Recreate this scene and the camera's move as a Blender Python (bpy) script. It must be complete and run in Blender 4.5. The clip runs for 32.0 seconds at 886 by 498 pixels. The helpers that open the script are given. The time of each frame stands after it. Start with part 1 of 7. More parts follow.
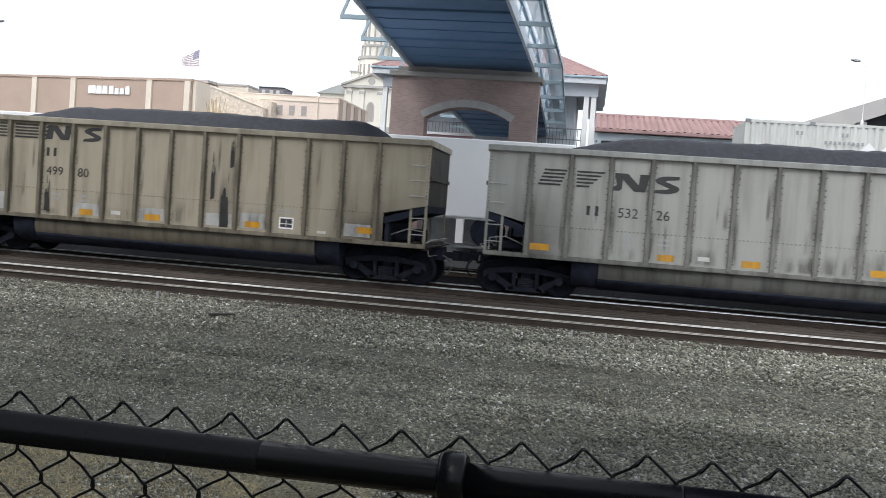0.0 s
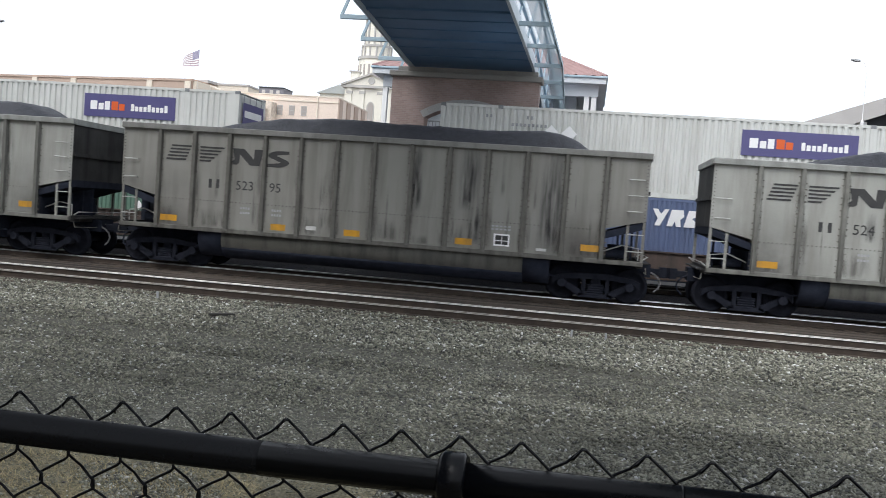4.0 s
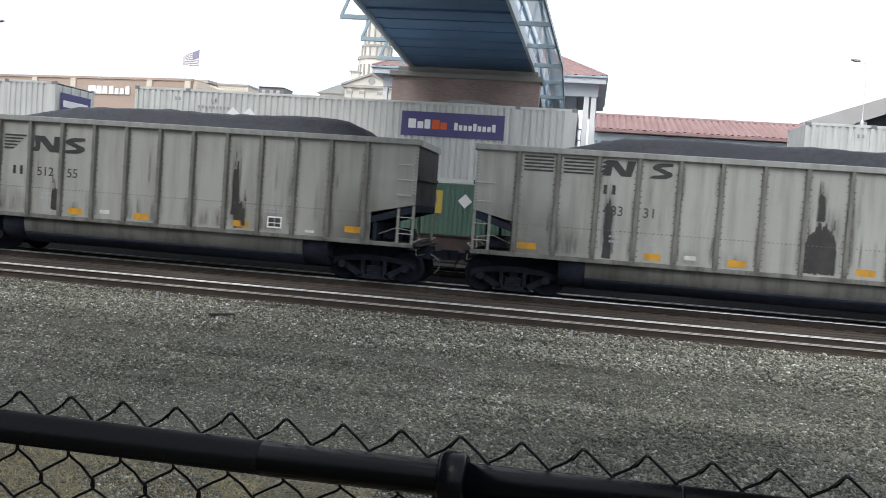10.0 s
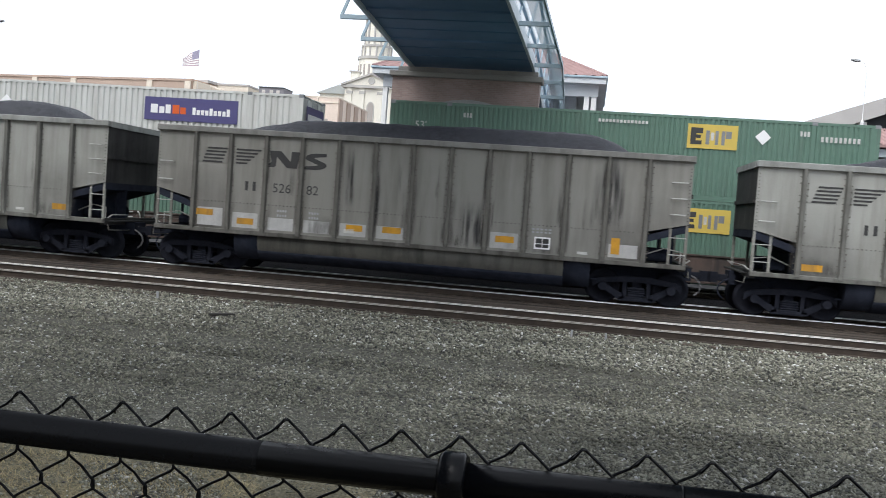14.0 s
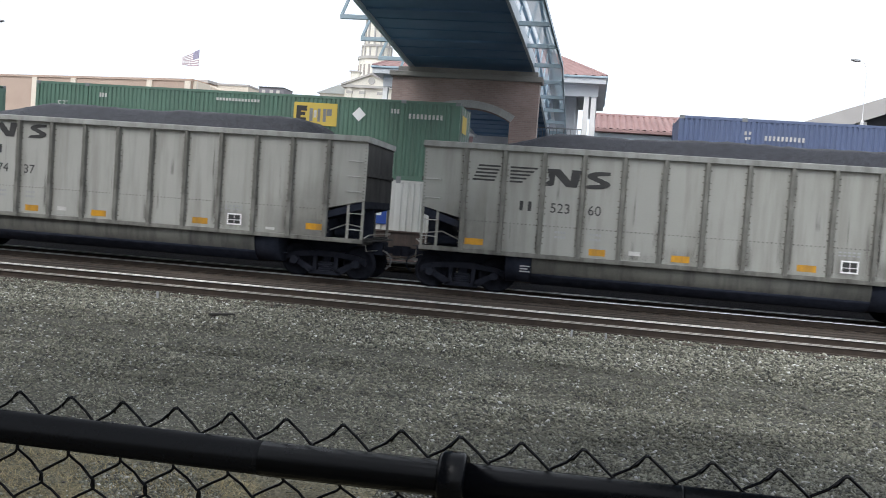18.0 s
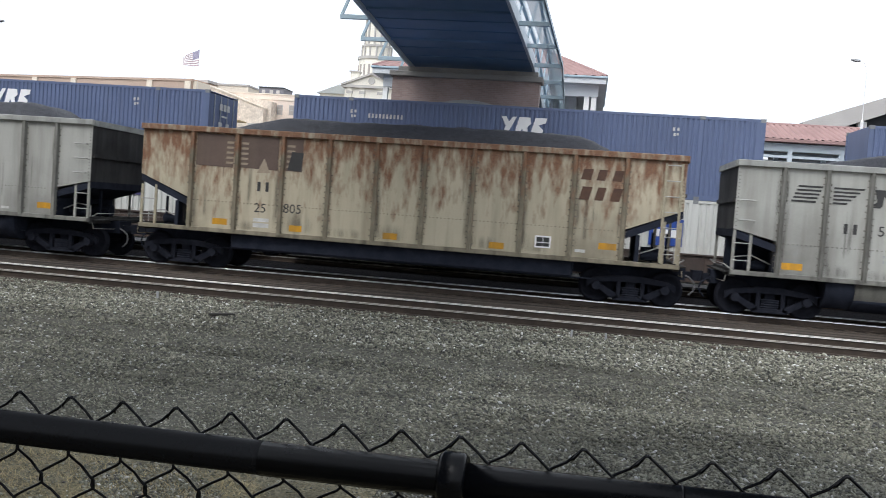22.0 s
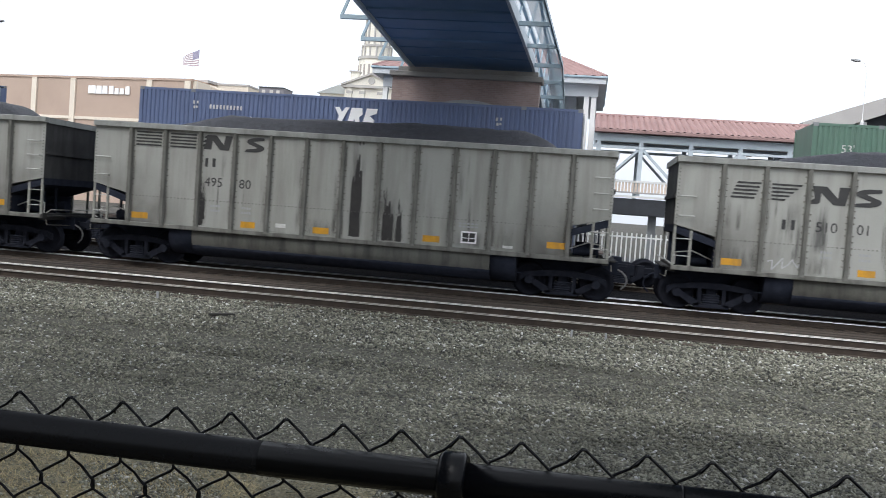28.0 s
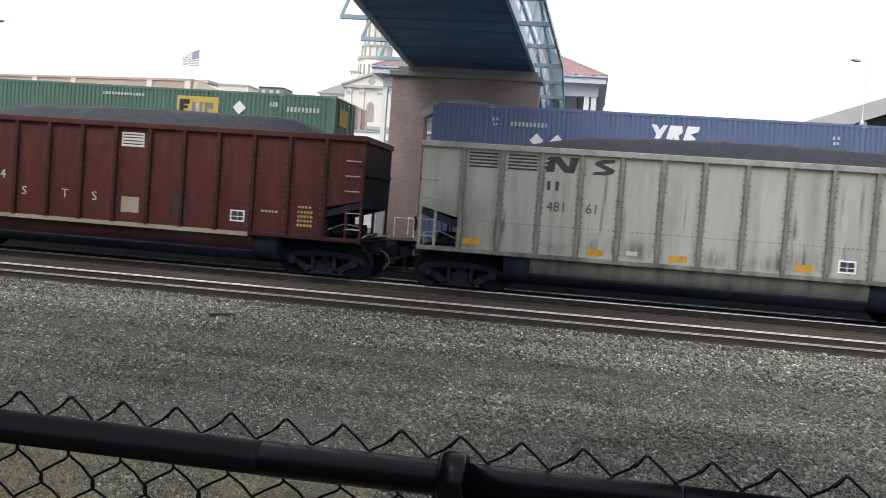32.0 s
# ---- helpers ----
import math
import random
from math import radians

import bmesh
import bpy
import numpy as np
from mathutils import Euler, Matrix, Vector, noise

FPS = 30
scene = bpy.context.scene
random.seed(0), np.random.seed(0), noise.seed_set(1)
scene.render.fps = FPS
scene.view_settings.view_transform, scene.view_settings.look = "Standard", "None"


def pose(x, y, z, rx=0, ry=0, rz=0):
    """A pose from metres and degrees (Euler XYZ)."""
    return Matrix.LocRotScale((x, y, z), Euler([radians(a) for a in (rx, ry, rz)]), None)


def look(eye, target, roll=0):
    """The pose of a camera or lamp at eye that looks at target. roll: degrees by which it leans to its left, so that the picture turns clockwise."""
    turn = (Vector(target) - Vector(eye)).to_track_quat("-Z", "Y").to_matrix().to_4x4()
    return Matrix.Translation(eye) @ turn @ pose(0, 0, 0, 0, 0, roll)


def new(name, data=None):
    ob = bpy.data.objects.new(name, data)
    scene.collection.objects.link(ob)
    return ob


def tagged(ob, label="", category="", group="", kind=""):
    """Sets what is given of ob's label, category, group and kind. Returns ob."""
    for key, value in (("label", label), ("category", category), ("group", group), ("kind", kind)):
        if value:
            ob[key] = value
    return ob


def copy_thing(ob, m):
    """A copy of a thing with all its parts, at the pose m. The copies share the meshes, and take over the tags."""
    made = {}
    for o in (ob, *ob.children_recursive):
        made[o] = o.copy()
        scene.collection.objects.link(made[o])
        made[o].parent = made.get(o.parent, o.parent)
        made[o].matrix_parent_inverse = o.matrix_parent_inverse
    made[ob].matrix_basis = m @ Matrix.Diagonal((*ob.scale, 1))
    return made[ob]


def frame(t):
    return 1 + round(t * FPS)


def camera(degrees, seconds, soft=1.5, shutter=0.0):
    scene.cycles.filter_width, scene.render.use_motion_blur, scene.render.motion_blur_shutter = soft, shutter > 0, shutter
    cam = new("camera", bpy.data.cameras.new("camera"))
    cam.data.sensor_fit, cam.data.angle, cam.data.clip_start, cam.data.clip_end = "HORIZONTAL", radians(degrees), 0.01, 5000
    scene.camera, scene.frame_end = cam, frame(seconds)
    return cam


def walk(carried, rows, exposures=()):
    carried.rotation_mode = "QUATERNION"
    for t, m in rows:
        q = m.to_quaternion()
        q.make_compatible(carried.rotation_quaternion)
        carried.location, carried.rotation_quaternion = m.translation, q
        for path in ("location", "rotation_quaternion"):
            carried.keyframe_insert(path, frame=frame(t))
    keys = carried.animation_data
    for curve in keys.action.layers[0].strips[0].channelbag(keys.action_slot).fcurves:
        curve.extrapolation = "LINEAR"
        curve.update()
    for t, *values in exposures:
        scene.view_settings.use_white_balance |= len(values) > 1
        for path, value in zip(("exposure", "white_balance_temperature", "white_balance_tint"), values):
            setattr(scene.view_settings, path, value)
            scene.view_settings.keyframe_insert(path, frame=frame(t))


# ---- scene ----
# X runs along the tracks, Y away from the eye, Z up from the rail heads.
cam = camera(53.56, 32.0, soft=0.75, shutter=0.12)
EYE = Vector((0.0, 0.0, 2.15))
cam_turn = Matrix(((0.98364683, -0.07995745, 0.16138686), (0.16436459, 0.03213277, -0.98587614), (0.07364234, 0.99628023, 0.04474947))).to_4x4()
CAM_POSE = Matrix.Translation(EYE) @ cam_turn
walk(cam, [(0.0, CAM_POSE), (32.0, CAM_POSE)], exposures=[(0.0, 0.05, 6330, 10), (32.0, 0.05, 6330, 10)])

# ---- light: bright overcast ----
SUN_EL, SUN_AZ = 52.0, 205.0


def build_light():
    w = bpy.data.worlds.new("overcast")
    scene.world = w
    w.use_nodes = True
    n, l = w.node_tree.nodes, w.node_tree.links
    n.clear()
    sky = n.new("ShaderNodeTexSky")
    sky.sky_type = "NISHITA"
    sky.sun_disc = False
    sky.sun_elevation, sky.sun_rotation = radians(SUN_EL), radians(SUN_AZ)
    sky.air_density, sky.dust_density, sky.ozone_density = 1.0, 6.0, 1.0
    hsv = n.new("ShaderNodeHueSaturation")
    hsv.inputs["Saturation"].default_value = 0.22
    bg = n.new("ShaderNodeBackground")
    bg.inputs["Strength"].default_value = 0.10
    cloud = n.new("ShaderNodeBackground")
    cloud.inputs["Color"].default_value = (0.915, 0.97, 1.05, 1)
    cloud.inputs["Strength"].default_value = 0.89
    add = n.new("ShaderNodeAddShader")
    out = n.new("ShaderNodeOutputWorld")
    l.new(sky.outputs[0], hsv.inputs["Color"])
    l.new(hsv.outputs[0], bg.inputs["Color"])
    l.new(bg.outputs[0], add.inputs[0])
    l.new(cloud.outputs[0], add.inputs[1])
    l.new(add.outputs[0], out.inputs["Surface"])
    sun = new("sun", bpy.data.lights.new("sun", "SUN"))
    sun.data.energy, sun.data.angle, sun.data.color = 0.9, radians(25), (1.0, 0.98, 0.95)
    az, el = radians(SUN_AZ), radians(SUN_EL)
    way = Vector((math.sin(az) * math.cos(el), math.cos(az) * math.cos(el), math.sin(el)))
    sun.matrix_basis = look(way * 100, (0, 0, 0))


build_light()


# ---- materials ----
def mat(name, a, b=None, scale=4.0, fine=60.0, rough=0.6, metal=0.0, bump=0.2, stretch=(1, 1, 1), spec=0.4, tint=False, dirt=None, dirt_amt=0.0, fine_amt=0.35, rust=False, spray=False):
    """Two noise scales between colours a and b; dirt runs down in streaks; tint multiplies by the object's own colour."""
    m = bpy.data.materials.new(name)
    m.use_nodes = True
    n, l = m.node_tree.nodes, m.node_tree.links
    bs = n["Principled BSDF"]
    bs.inputs["Roughness"].default_value = rough
    bs.inputs["Metallic"].default_value = metal
    bs.inputs["Specular IOR Level"].default_value = spec
    b = b or tuple(c * 0.75 for c in a)
    tc, oi = n.new("ShaderNodeTexCoord"), n.new("ShaderNodeObjectInfo")
    off = n.new("ShaderNodeVectorMath")
    off.operation = "MULTIPLY_ADD"
    off.inputs[1].default_value = stretch
    rnd = n.new("ShaderNodeVectorMath")
    rnd.operation = "SCALE"
    rnd.inputs[0].default_value = (37.0, 11.0, 23.0)
    if tint:
        spl, mul = n.new("ShaderNodeSeparateColor"), n.new("ShaderNodeMath")
        mul.operation = "MULTIPLY"
        mul.inputs[1].default_value = 97.0
        l.new(oi.outputs["Color"], spl.inputs[0])
        l.new(spl.outputs[0], mul.inputs[0])
        l.new(mul.outputs[0], rnd.inputs["Scale"])
    else:
        l.new(oi.outputs["Random"], rnd.inputs["Scale"])
    l.new(tc.outputs["Object"], off.inputs[0])
    l.new(rnd.outputs[0], off.inputs[2])
    vec = off.outputs[0]

    def noise_tex(s, detail=5.0, v=vec):
        t = n.new("ShaderNodeTexNoise")
        t.inputs["Scale"].default_value, t.inputs["Detail"].default_value = s, detail
        t.inputs["Roughness"].default_value = 0.6
        l.new(v, t.inputs["Vector"])
        return t

    def ramp(src, lo, hi):
        r = n.new("ShaderNodeMapRange")
        r.inputs["From Min"].default_value, r.inputs["From Max"].default_value = lo, hi
        l.new(src, r.inputs["Value"])
        return r.outputs[0]

    def mix(fac, c1, c2, mode="MIX"):
        x = n.new("ShaderNodeMix")
        x.data_type, x.blend_type = "RGBA", mode
        for sock, val in ((x.inputs[0], fac), (x.inputs[6], c1), (x.inputs[7], c2)):
            if isinstance(val, (int, float)):
                sock.default_value = val
            elif isinstance(val, tuple):
                sock.default_value = (*val, 1)
            else:
                l.new(val, sock)
        return x.outputs[2]

    big, small = noise_tex(scale), noise_tex(fine, 3.0)
    col = mix(ramp(big.outputs[0], 0.3, 0.7), a, b)
    if dirt:
        dv = n.new("ShaderNodeVectorMath")
        dv.operation = "MULTIPLY_ADD"
        dv.inputs[1].default_value = (2.4, 2.4, 0.22)
        l.new(tc.outputs["Object"], dv.inputs[0])
        l.new(rnd.outputs[0], dv.inputs[2])
        dn = noise_tex(1.3, 6.0, dv.outputs[0])
        f = n.new("ShaderNodeMath")
        f.operation = "MULTIPLY"
        f.inputs[1].default_value = dirt_amt
        l.new(ramp(dn.outputs[0], 0.45, 0.72), f.inputs[0])
        col = mix(f.outputs[0], col, dirt)
    if spray:
        # soot thrown up by the wheels, in patches round each truck
        for at in ((1.2, 0, 1.0), (13.4, 0, 1.0)):
            ds = n.new("ShaderNodeVectorMath")
            ds.operation = "MULTIPLY"
            ds.inputs[1].default_value = (1, 0, 1)
            l.new(tc.outputs["Object"], ds.inputs[0])
            dd = n.new("ShaderNodeVectorMath")
            dd.operation = "DISTANCE"
            dd.inputs[1].default_value = at
            l.new(ds.outputs[0], dd.inputs[0])
            mm = n.new("ShaderNodeMath")
            mm.operation = "MULTIPLY"
            l.new(ramp(dd.outputs["Value"], 2.0, 0.55), mm.inputs[0])
            l.new(ramp(big.outputs[0], 0.2, 0.62), mm.inputs[1])
            col = mix(mm.outputs[0], col, (0.36, 0.34, 0.32))
    if tint:
        col = mix(1.0, col, oi.outputs["Color"], "MULTIPLY")
    if rust:
        sv = n.new("ShaderNodeVectorMath")
        sv.operation = "MULTIPLY_ADD"
        sv.inputs[1].default_value = (5.2, 5.2, 1.5)
        l.new(tc.outputs["Object"], sv.inputs[0])
        l.new(rnd.outputs[0], sv.inputs[2])
        rn = noise_tex(1.1, 8.0, sv.outputs[0])
        inv = n.new("ShaderNodeMath")
        inv.operation = "SUBTRACT"
        inv.inputs[0].default_value = 1.0
        l.new(oi.outputs["Alpha"], inv.inputs[1])
        thr = n.new("ShaderNodeMath")
        thr.operation = "MULTIPLY"
        l.new(inv.outputs[0], thr.inputs[0])
        sp = n.new("ShaderNodeSeparateXYZ")
        l.new(tc.outputs["Object"], sp.inputs[0])
        hi = n.new("ShaderNodeMath")
        hi.operation = "MULTIPLY_ADD"
        hi.inputs[1].default_value, hi.inputs[2].default_value = 0.13, -0.36
        l.new(sp.outputs["Z"], hi.inputs[0])
        sm = n.new("ShaderNodeMath")
        l.new(hi.outputs[0], sm.inputs[0])
        l.new(rn.outputs[0], sm.inputs[1])
        l.new(ramp(sm.outputs[0], 0.44, 0.68), thr.inputs[1])
        col = mix(thr.outputs[0], col, mix(ramp(small.outputs[0], 0.3, 0.7), (0.30, 0.15, 0.078), (0.13, 0.072, 0.05)))
    f2 = n.new("ShaderNodeMath")
    f2.operation = "MULTIPLY"
    f2.inputs[1].default_value = fine_amt
    l.new(ramp(small.outputs[0], 0.35, 0.75), f2.inputs[0])
    col = mix(f2.outputs[0], col, (0.5, 0.5, 0.5), "MULTIPLY") if tint else mix(f2.outputs[0], col, tuple(c * 0.5 for c in b))
    l.new(col, bs.inputs["Base Color"])
    rr = n.new("ShaderNodeMapRange")
    rr.inputs["To Min"].default_value, rr.inputs["To Max"].default_value = max(rough - 0.12, 0.05), min(rough + 0.15, 1.0)
    l.new(big.outputs[0], rr.inputs["Value"])
    l.new(rr.outputs[0], bs.inputs["Roughness"])
    if bump:
        bp = n.new("ShaderNodeBump")
        bp.inputs["Strength"].default_value, bp.inputs["Distance"].default_value = bump, 0.02
        l.new(small.outputs[0], bp.inputs["Height"])
        l.new(bp.outputs[0], bs.inputs["Normal"])
    return m


M = {}


def make_materials():
    M["car_paint"] = mat("car_paint", (1.10, 1.08, 1.03), (0.99, 0.975, 0.925), 0.5, 30, 0.6, bump=0.05, tint=True, dirt=(0.46, 0.42, 0.365), dirt_amt=0.5, fine_amt=0.12, rust=True, spray=True)
    M["car_post"] = mat("car_post", (0.67, 0.65, 0.605), (0.40, 0.385, 0.355), 2.0, 50, 0.65, bump=0.1, tint=True, dirt=(0.11, 0.098, 0.085), dirt_amt=0.8, rust=True)
    M["car_end"] = mat("car_end", (0.17, 0.162, 0.16), (0.062, 0.059, 0.062), 0.7, 40, 0.75, tint=True, dirt=(0.03, 0.029, 0.032), dirt_amt=0.9)
    M["tub"] = mat("tub", (0.50, 0.485, 0.44), (0.34, 0.325, 0.30), 0.8, 40, 0.55, bump=0.1, tint=True, dirt=(0.10, 0.10, 0.10), dirt_amt=0.8)
    # Grime, truck steel and coal carry a bluish lift painting in lens haze.
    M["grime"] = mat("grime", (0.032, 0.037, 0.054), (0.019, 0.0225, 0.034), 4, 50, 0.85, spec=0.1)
    M["truck_steel"] = mat("truck_steel", (0.031, 0.034, 0.046), (0.017, 0.019, 0.028), 5, 60, 0.85, spec=0.1)
    M["wheel_steel"] = mat("wheel_steel", (0.022, 0.024, 0.033), (0.014, 0.015, 0.021), 6, 60, 0.85, spec=0.1)
    M["coal"] = mat("coal", (0.028, 0.030, 0.041), (0.015, 0.016, 0.022), 7, 38, 0.55, bump=1.0, fine_amt=0.5)
    M["ladder"] = mat("ladder", (0.95, 0.93, 0.87), (0.62, 0.60, 0.55), 8, 60, 0.6, tint=True)
    M["hose_glint"] = mat("hose_glint", (0.24, 0.24, 0.25), (0.12, 0.12, 0.125), 3, 60, 0.5, bump=0)
    M["rung_pale"] = mat("rung_pale", (0.52, 0.52, 0.50), (0.36, 0.355, 0.34), 6, 60, 0.5, bump=0)
    M["far_glass"] = mat("far_glass", (0.44, 0.40, 0.37), (0.35, 0.32, 0.30), 1, 20, 0.25, bump=0)
    M["pier_stone"] = mat("pier_stone", (0.44, 0.435, 0.43), (0.35, 0.345, 0.34), 0.8, 25, 0.85, bump=0.15)
    M["pier_cap"] = mat("pier_cap", (0.35, 0.335, 0.315), (0.27, 0.255, 0.24), 0.8, 25, 0.85, bump=0.15)
    M["car_chord"] = mat("car_chord", (1.0, 1.0, 0.98), (0.78, 0.77, 0.75), 1.5, 50, 0.6, bump=0.08, tint=True, dirt=(0.25, 0.24, 0.22), dirt_amt=0.5, rust=True)
    M["rust_letter"] = mat("rust_letter", (0.14, 0.075, 0.05), (0.09, 0.055, 0.042), 6, 60, 0.8, bump=0)
    M["bolt_rust"] = mat("bolt_rust", (0.20, 0.18, 0.155), (0.10, 0.09, 0.08), 3, 60, 0.8, bump=0)
    M["decal_black"] = mat("decal_black", (0.035, 0.035, 0.037), (0.055, 0.055, 0.055), 3, 60, 0.6, bump=0)
    M["decal_white"] = mat("decal_white", (0.72, 0.72, 0.70), (0.5, 0.5, 0.48), 5, 60, 0.6, bump=0)
    M["decal_grey"] = mat("decal_grey", (0.42, 0.43, 0.44), (0.33, 0.34, 0.35), 3, 60, 0.6, bump=0)
    M["reflector"] = mat("reflector", (0.72, 0.36, 0.02), (0.55, 0.28, 0.03), 7, 70, 0.45, bump=0, dirt=(0.12, 0.10, 0.07), dirt_amt=0.6)
    M["stain"] = mat("stain", (0.028, 0.027, 0.027), (0.055, 0.052, 0.05), 3, 50, 0.5, bump=0.1)
    M["graffiti_pink"] = mat("graffiti_pink", (0.80, 0.66, 0.61), (0.62, 0.50, 0.47), 4, 40, 0.6, bump=0)
    M["graffiti_teal"] = mat("graffiti_teal", (0.24, 0.42, 0.40), (0.16, 0.30, 0.30), 4, 40, 0.6, bump=0)
    M["graffiti_white"] = mat("graffiti_white", (0.78, 0.78, 0.75), (0.6, 0.6, 0.58), 5, 50, 0.6, bump=0)
    M["graffiti"] = mat("graffiti", (0.55, 0.55, 0.56), (0.4, 0.4, 0.42), 5, 60, 0.6, bump=0)
    M["cont_white"] = mat("cont_white", (0.70, 0.71, 0.68), (0.61, 0.62, 0.595), 0.5, 40, 0.45, bump=0.05, dirt=(0.34, 0.32, 0.28), dirt_amt=0.35, fine_amt=0.1)
    M["cont_blue"] = mat("cont_blue", (0.115, 0.152, 0.265), (0.133, 0.172, 0.293), 0.6, 40, 0.45, bump=0.05, dirt=(0.10, 0.12, 0.18), dirt_amt=0.4, fine_amt=0.1)
    M["cont_green"] = mat("cont_green", (0.108, 0.195, 0.148), (0.128, 0.22, 0.17), 0.6, 40, 0.45, bump=0.05, dirt=(0.10, 0.13, 0.11), dirt_amt=0.4, fine_amt=0.1)
    M["panel_purple"] = mat("panel_purple", (0.095, 0.088, 0.215), (0.105, 0.098, 0.235), 1, 40, 0.4, bump=0, fine_amt=0.1)
    M["logo_white"] = mat("logo_white", (0.93, 0.93, 0.93), (0.86, 0.86, 0.86), 2, 40, 0.5, bump=0, fine_amt=0.04)
    M["logo_orange"] = mat("logo_orange", (0.75, 0.14, 0.03), (0.68, 0.12, 0.03), 2, 40, 0.5, bump=0, fine_amt=0.05)
    M["logo_yellow"] = mat("logo_yellow", (0.66, 0.49, 0.10), (0.60, 0.45, 0.10), 2, 40, 0.5, bump=0, fine_amt=0.1)
    M["logo_blue"] = mat("logo_blue", (0.03, 0.08, 0.35), (0.03, 0.07, 0.3), 2, 40, 0.5, bump=0, fine_amt=0.1)
    M["well_brown"] = mat("well_brown", (0.125, 0.088, 0.072), (0.075, 0.06, 0.054), 1.5, 40, 0.75, dirt=(0.04, 0.036, 0.034), dirt_amt=0.8)
    M["well_red"] = mat("well_red", (0.21, 0.115, 0.11), (0.14, 0.082, 0.078), 1.5, 40, 0.7, dirt=(0.08, 0.055, 0.05), dirt_amt=0.7)
    M["galv"] = mat("galv", (0.5, 0.51, 0.52), (0.38, 0.39, 0.4), 3, 60, 0.45, 0.5)
    M["rail_web"] = mat("rail_web", (0.085, 0.066, 0.053), (0.052, 0.042, 0.036), 3, 50, 0.8, spec=0.15)
    M["rail_head"] = mat("rail_head", (0.74, 0.73, 0.73), (0.58, 0.575, 0.57), 2, 60, 0.34, 0.9, bump=0.02, fine_amt=0.1)
    M["rail_worn"] = mat("rail_worn", (0.80, 0.78, 0.73), (0.62, 0.60, 0.55), 2, 60, 0.4, 0.45, bump=0.02)
    M["timber_dark"] = mat("timber_dark", (0.040, 0.036, 0.031), (0.022, 0.020, 0.018), 4, 40, 0.9)
    M["rail_dull"] = mat("rail_dull", (0.47, 0.44, 0.40), (0.32, 0.295, 0.265), 2, 60, 0.5, 0.4, bump=0.02)
    M["tie"] = mat("tie", (0.125, 0.10, 0.08), (0.07, 0.06, 0.05), 3, 40, 0.9, stretch=(4, 0.6, 4), spec=0.1)
    M["bridge_dark"] = mat("bridge_dark", (0.145, 0.26, 0.435), (0.12, 0.22, 0.375), 0.6, 30, 0.55, bump=0.05, fine_amt=0.15)
    M["bridge_steel"] = mat("bridge_steel", (0.38, 0.48, 0.54), (0.32, 0.41, 0.47), 0.8, 30, 0.45, bump=0.05, fine_amt=0.15)
    M["walk_steel"] = mat("walk_steel", (0.60, 0.67, 0.72), (0.52, 0.59, 0.64), 0.8, 30, 0.45, bump=0.05, fine_amt=0.12)
    M["limestone"] = mat("limestone", (0.50, 0.485, 0.46), (0.42, 0.405, 0.385), 0.7, 25, 0.8, bump=0.2)
    M["roof_tile"] = mat("roof_tile", (0.40, 0.255, 0.24), (0.31, 0.20, 0.19), 1.0, 20, 0.7)
    M["station_wall"] = mat("station_wall", (0.66, 0.68, 0.70), (0.58, 0.60, 0.63), 0.5, 20, 0.7)
    M["trailer_white"] = mat("trailer_white", (0.93, 0.94, 0.95), (0.89, 0.90, 0.91), 0.5, 30, 0.5, bump=0.03, fine_amt=0.04)
    M["white_trim"] = mat("white_trim", (0.86, 0.86, 0.85), (0.8, 0.8, 0.79), 1, 30, 0.55, bump=0.05, fine_amt=0.1)
    M["far_brick"] = mat("far_brick", (0.52, 0.40, 0.325), (0.46, 0.35, 0.285), 0.25, 9, 0.85)
    M["far_tan"] = mat("far_tan", (0.82, 0.74, 0.63), (0.75, 0.67, 0.57), 0.2, 9, 0.85)
    M["far_pink"] = mat("far_pink", (0.82, 0.70, 0.60), (0.75, 0.63, 0.54), 0.2, 9, 0.85)
    M["cream"] = mat("cream", (0.83, 0.80, 0.71), (0.75, 0.72, 0.64), 0.2, 8, 0.8)
    M["lead_roof"] = mat("lead_roof", (0.44, 0.46, 0.45), (0.36, 0.38, 0.37), 0.4, 12, 0.6)
    M["grey_roof"] = mat("grey_roof", (0.52, 0.50, 0.48), (0.43, 0.41, 0.40), 0.4, 12, 0.8)
    M["dark_glass"] = mat("dark_glass", (0.02, 0.025, 0.03), (0.03, 0.035, 0.04), 1, 20, 0.12, bump=0, spec=0.6)
    M["fence_black"] = mat("fence_black", (0.0022, 0.0026, 0.0036), (0.0035, 0.0039, 0.005), 9, 120, 0.24, bump=0.03, spec=0.11)
    M["pole_white"] = mat("pole_white", (0.88, 0.88, 0.88), (0.82, 0.82, 0.82), 2, 30, 0.5, bump=0)
    M["flag_red"] = mat("flag_red", (0.56, 0.44, 0.48), (0.52, 0.40, 0.44), 3, 30, 0.8, bump=0)
    M["flag_blue"] = mat("flag_blue", (0.38, 0.36, 0.47), (0.34, 0.32, 0.43), 3, 30, 0.8, bump=0)
    M["steel_grey"] = mat("steel_grey", (0.30, 0.31, 0.32), (0.22, 0.23, 0.24), 2, 40, 0.5, 0.3)
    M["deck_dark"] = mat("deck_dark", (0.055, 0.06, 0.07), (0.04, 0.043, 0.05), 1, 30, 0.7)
    M["patch_pale"] = mat("patch_pale", (0.53, 0.53, 0.52), (0.43, 0.43, 0.425), 4, 60, 0.6, bump=0, dirt=(0.25, 0.24, 0.22), dirt_amt=0.5)
    M["old_brown"] = mat("old_brown", (0.15, 0.105, 0.085), (0.11, 0.08, 0.068), 1.2, 40, 0.7, bump=0.05, dirt=(0.2, 0.15, 0.11), dirt_amt=0.4)
